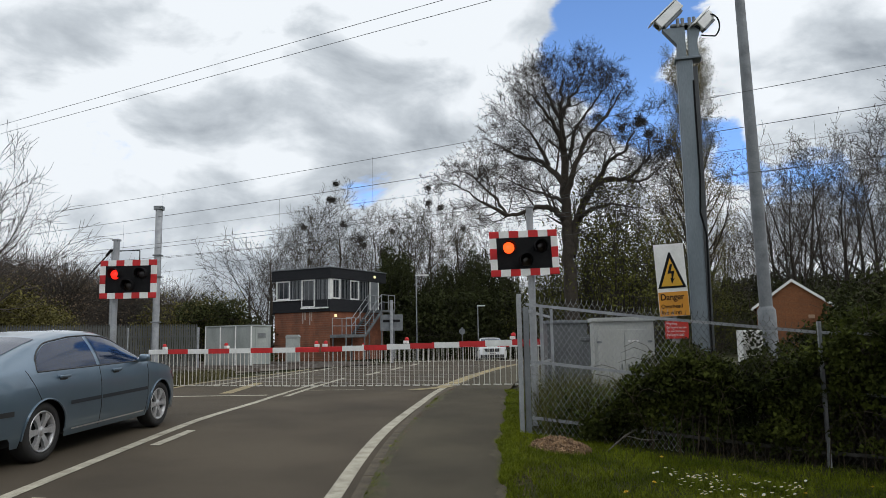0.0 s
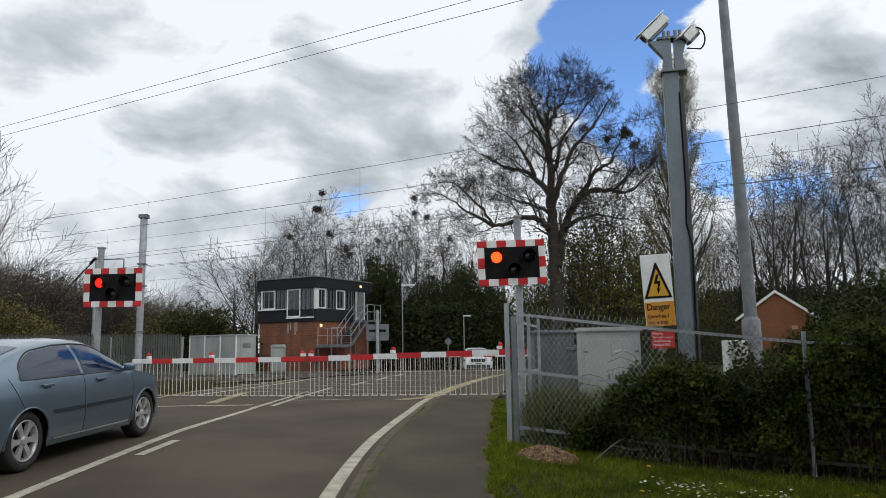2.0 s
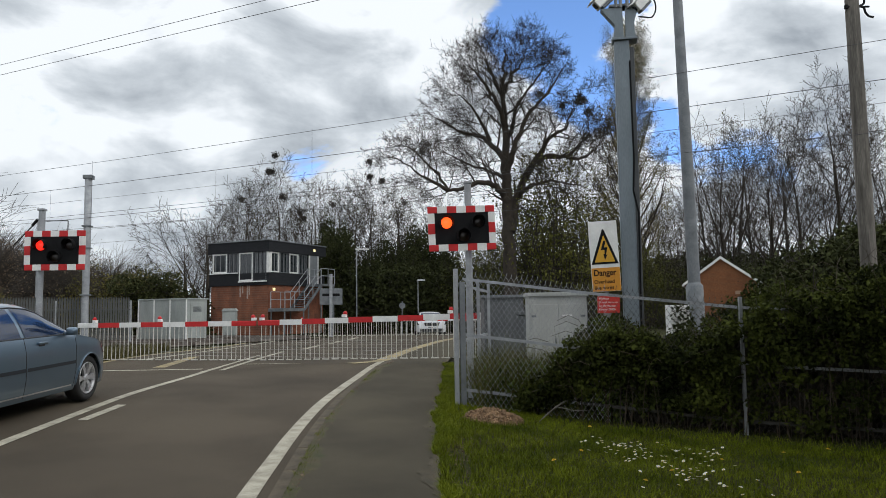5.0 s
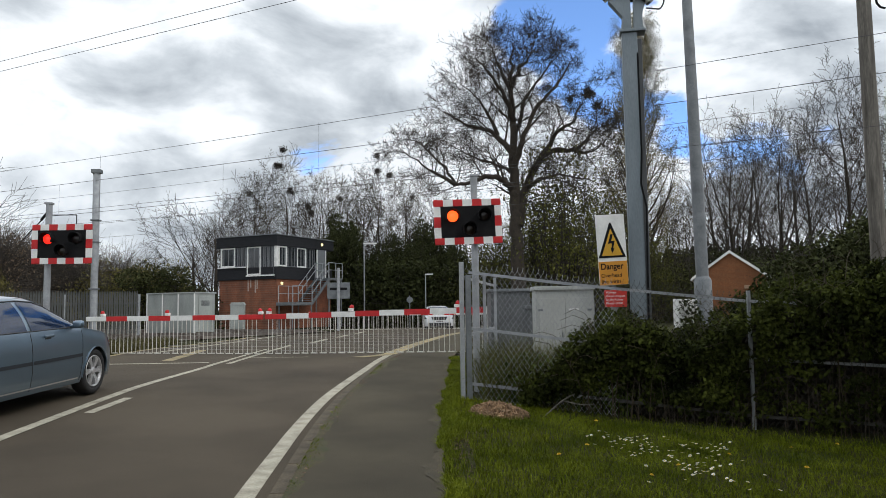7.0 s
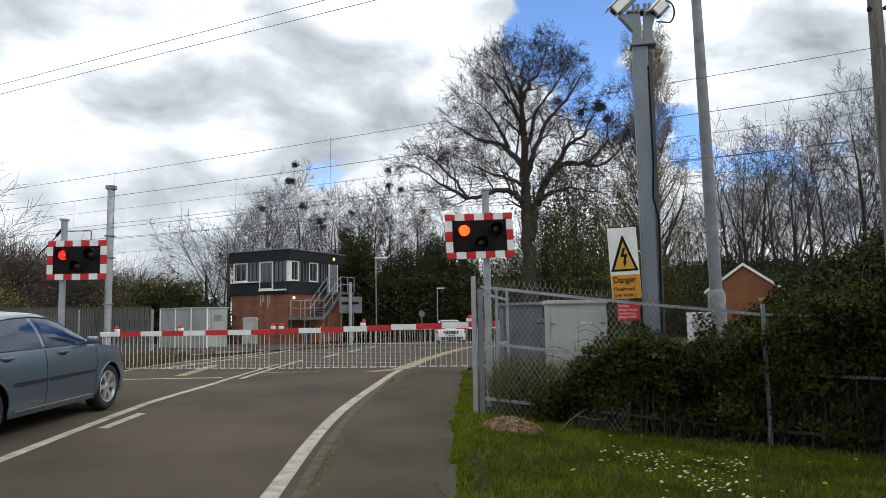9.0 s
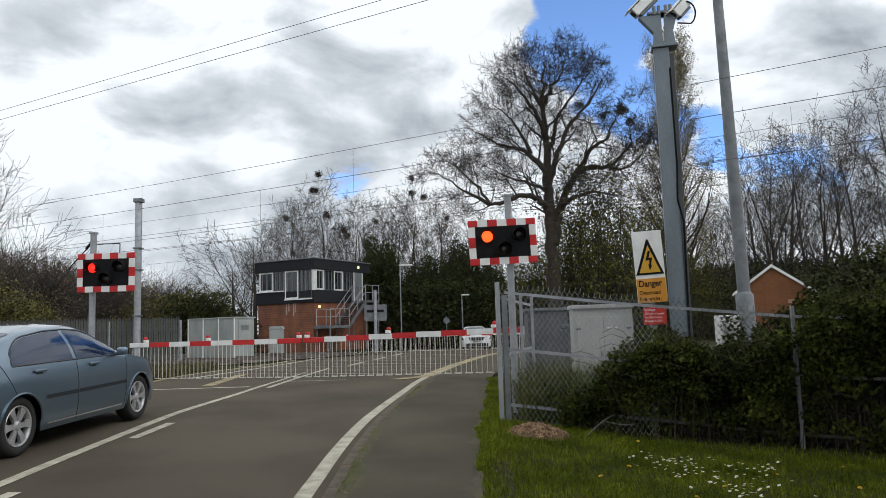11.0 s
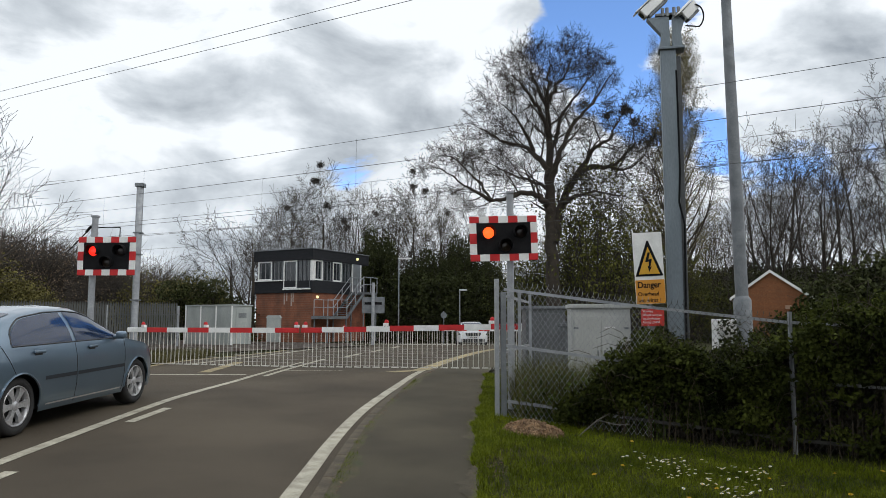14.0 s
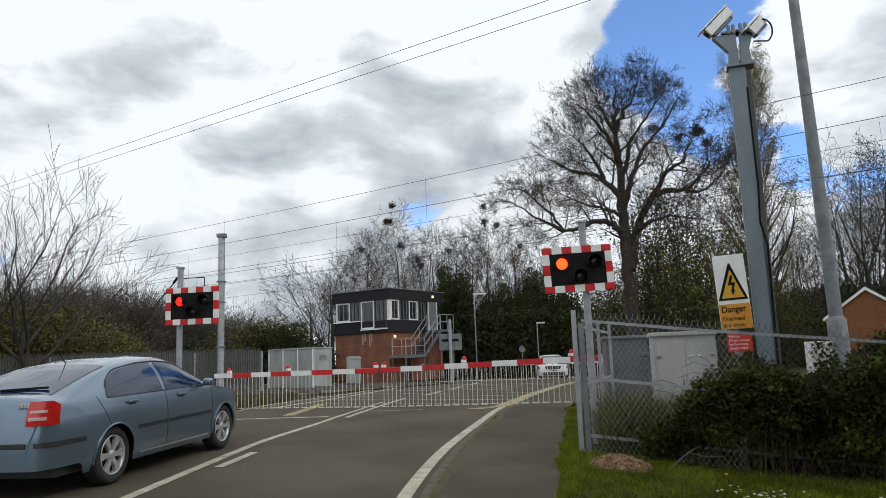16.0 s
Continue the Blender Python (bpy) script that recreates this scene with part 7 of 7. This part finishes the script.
# ---------------------------------------------------------------- cabinets, relay room, house
def equipment_cabinet():
    m = Matrix.Translation((2.63, 13.1, 0.28)) @ Matrix.Rotation(radians(-4), 4, "Z")
    t = root("equipment_cabinet", m, "pale grey steel equipment cabinet with two doors", "cabinet")
    Wd, D, H = 1.03, 0.55, 1.54
    bm = bmesh.new()
    box(bm, (Wd / 2, D / 2, H / 2), (Wd, D, H), 0.006)
    part("body", bm, M_cabinet, t)
    bm = bmesh.new()
    box(bm, (Wd / 2, D / 2, H + 0.035), (Wd + 0.06, D + 0.08, 0.07), 0.01)
    part("roof", bm, M_cabinet, t)
    for k in range(2):
        bm = bmesh.new()
        box(bm, (0.05 + 0.468 * k + 0.23, -0.012, H / 2 - 0.04), (0.458, 0.024, H - 0.2), 0.005)
        d = part("door", bm, M_cabinet, t)
        for z in (0.3, H - 0.35):
            bm = bmesh.new()
            box(bm, (0.08 if k == 0 else Wd - 0.08, -0.03, z), (0.08, 0.02, 0.035), 0.004)
            part("hinge", bm, M_steel_dull, d)
        bm = bmesh.new()
        box(bm, (Wd / 2 + (-0.06 if k == 0 else 0.06), -0.032, 0.75), (0.03, 0.025, 0.11), 0.005)
        part("handle", bm, M_steel_dull, d)
    bm = bmesh.new()
    for k in range(3):
        box(bm, (0.60 + 0.065 * k, -0.026, 1.2), (0.05, 0.004, 0.025))
    part("label_bars", bm, M_white, t)
    t2 = root("equipment_cabinet", Matrix.Translation((2.02, 14.9, 0.4)), "dark grey crossing control cabinet behind the fence", "cabinet")
    bm = bmesh.new()
    box(bm, (0.45, 0.3, 0.72), (0.8, 0.6, 1.44), 0.01)
    part("body", bm, M_machine, t2)
    bm = bmesh.new()
    box(bm, (0.45, 0.3, 1.47), (0.9, 0.7, 0.06), 0.01)
    part("roof", bm, M_steel_dull, t2)
    bm = bmesh.new()
    box(bm, (0.45, -0.01, 0.75), (0.7, 0.02, 1.2), 0.004)
    part("door", bm, M_machine, t2)
    t3 = root("small_cabinet", Matrix.Translation((5.86, 14.2, 0.2)), "small white box half hidden by leaves", "cabinet")
    bm = bmesh.new()
    box(bm, (0, 0.15, 0.72), (0.38, 0.3, 1.44), 0.012)
    part("body", bm, M_white, t3)
    bm = bmesh.new()
    box(bm, (0, -0.01, 0.7), (0.3, 0.02, 1.1), 0.004)
    part("door", bm, M_white, t3)
    rng = np.random.default_rng(9)
    n = 300
    p = np.stack([5.66 + 0.4 * rng.random(n), np.full(n, 14.12) - 0.1 * rng.random(n), 0.9 + 0.75 * rng.random(n)], 1)
    v, f = leaf_arrays(rng, p, 0.045)
    iv = root("ivy_sprig", Matrix(), "dark ivy sprigs hanging over a white box", "climbing plant")
    bulk("foliage", v, f, M_ivy, iv)
    t4 = root("feeder_pillar", Matrix.Translation((-8.15, 40.2, 0.4)), "small pale grey electrical feeder pillar", "cabinet")
    bm = bmesh.new()
    box(bm, (0, 0, 0.72), (0.72, 0.4, 1.44), 0.02)
    part("body", bm, M_container, t4)
    bm = bmesh.new()
    prism(bm, [(-0.4, 1.42), (0.4, 1.42), (0.3, 1.56), (-0.3, 1.56)], -0.24, 0.24)
    part("cap", bm, M_container, t4)
    bm = bmesh.new()
    box(bm, (0, -0.205, 0.75), (0.6, 0.02, 1.15), 0.004)
    part("door", bm, M_container, t4)


equipment_cabinet()


def relay_room():
    turn = math.degrees(math.atan2(0.866, 0.5))
    m = Matrix.Translation((-8.78, 33.98, 0.42)) @ Matrix.Rotation(radians(turn), 4, "Z")
    t = root("relay_cabin", m, "pale grey-green steel relay cabin beside the track", "cabin")
    LX, LY, H = 1.25, 2.96, 1.92
    bm = bmesh.new()
    box(bm, (LX / 2, LY / 2, H / 2 + 0.05), (LX, LY, H - 0.1), 0.008)
    part("body", bm, M_container, t)
    bm = bmesh.new()
    box(bm, (LX / 2, LY / 2, H + 0.02), (LX + 0.1, LY + 0.1, 0.06), 0.01)
    part("roof", bm, M_container, t)
    bm = bmesh.new()
    box(bm, (LX / 2, LY / 2, 0.04), (LX - 0.06, LY - 0.06, 0.25))
    part("plinth", bm, M_machine, t)
    for k in range(3):
        bm = bmesh.new()
        box(bm, (-0.012, LY * (k + 0.5) / 3, H / 2 + 0.05), (0.024, LY / 3 - 0.05, H - 0.22), 0.006)
        part("panel", bm, M_container, t)
    for k in range(4):
        bm = bmesh.new()
        rod(bm, (-0.03, LY * k / 3, 0.1), (-0.03, LY * k / 3, H), 0.03, seg=8)
        part("panel_post", bm, M_white, t)
    bm = bmesh.new()
    box(bm, (LX / 2, -0.012, H / 2), (0.8, 0.024, H - 0.3), 0.006)
    d = part("door", bm, M_container, t)
    bm = bmesh.new()
    for k in range(5):
        box(bm, (LX / 2, -0.03, H - 0.55 + 0.05 * k), (0.5, 0.012, 0.03))
    part("vent", bm, M_steel_dull, d)


relay_room()


def gable_house():
    m = Matrix.Translation((21.13, 44.4, -0.1)) @ Matrix.Rotation(radians(-25), 4, "Z") @ Matrix.Translation((-2.2, 0, 0))
    t = root("house", m, "single-storey orange brick house with white bargeboards", "house")
    brick = brick_mat("orange_brick", (0.22, 0.082, 0.028), (0.17, 0.062, 0.022), (0.2, 0.14, 0.085))
    Wd, D = 4.4, 9.0
    bm = bmesh.new()
    prism(bm, [(0.15, 0), (Wd - 0.15, 0), (Wd - 0.15, 3.35), (Wd / 2, 4.78), (0.15, 3.35)], 0, D)
    part("wall", bm, brick, t)
    tile = mat("brown_roof_tile", (0.10, 0.065, 0.05), (0.07, 0.048, 0.04), 0.85, s1=3, s2=25, bump=0.3)
    for sgn in (-1, 1):
        bm = bmesh.new()
        a, b = (Wd / 2, 4.92), (Wd / 2 + sgn * (Wd / 2 + 0.1), 3.24)
        prism(bm, [a, b, (b[0], b[1] - 0.1), (a[0], a[1] - 0.1)], -0.12, D + 0.1)
        part("roof_slope", bm, tile, t)
        bm = bmesh.new()
        prism(bm, [(a[0], a[1] + 0.03), (b[0], b[1] + 0.03), (b[0], b[1] - 0.15), (a[0], a[1] - 0.15)], -0.17, -0.12)
        part("bargeboard", bm, M_white, t)
        bm = bmesh.new()
        rod(bm, (b[0], -0.1, b[1] - 0.08), (b[0], D, b[1] - 0.08), 0.06, seg=8)
        part("gutter", bm, M_white, t)
    bm = bmesh.new()
    box(bm, (3.15, -0.02, 2.65), (0.34, 0.04, 0.22), 0.01)
    part("vent", bm, mat("buff_vent", (0.4, 0.27, 0.18), (0.35, 0.23, 0.15), 0.8), t)
    bm = bmesh.new()
    rod(bm, (Wd - 0.05, -0.06, 0), (Wd - 0.05, -0.06, 3.2), 0.04, seg=8)
    part("downpipe", bm, M_white, t)


gable_house()


def palisade():
    """Grey railway fence beyond the road on the far verge."""
    a, b = Vector((-26.0, 25.5, 0)), Vector((-10.6, 32.0, 0))
    t = root("palisade_fence", Matrix(), "grey steel palisade fence along the railway", "fence")
    d = (b - a).normalized()
    n = 175
    dull = mat("dull_grey_fence", (0.1, 0.105, 0.1), (0.07, 0.074, 0.07), 0.7, 0.2)
    step = (b - a).length / n
    bm = bmesh.new()
    prism(bm, [(-0.034, 0), (0.034, 0), (0.034, 1.68), (0.0, 1.8), (-0.034, 1.68)], -0.006, 0.006)
    mesh = None
    for k in range(n):
        p = a + d * (step * (k + 0.5))
        m = Matrix.Translation((p.x, p.y, land(p.x, p.y) + 0.22)) @ Matrix.Rotation(math.atan2(d.y, d.x), 4, "Z")
        if mesh is None:
            o = part("pale", bm, dull, t)
            o.matrix_basis, mesh = m, o.data
        else:
            share("pale", mesh, t, m)
    for z in (0.5, 1.5):
        bm = bmesh.new()
        angle_bar(bm, (a.x, a.y, land(a.x, a.y) + z), (b.x, b.y, land(b.x, b.y) + z), 0.05, 0.008)
        part("rail", bm, dull, t)
    for k in range(7):
        p = a.lerp(b, k / 6)
        bm = bmesh.new()
        box(bm, (p.x, p.y + 0.05, land(p.x, p.y) + 0.9), (0.1, 0.1, 1.9))
        part("post", bm, M_steel, t)


palisade()
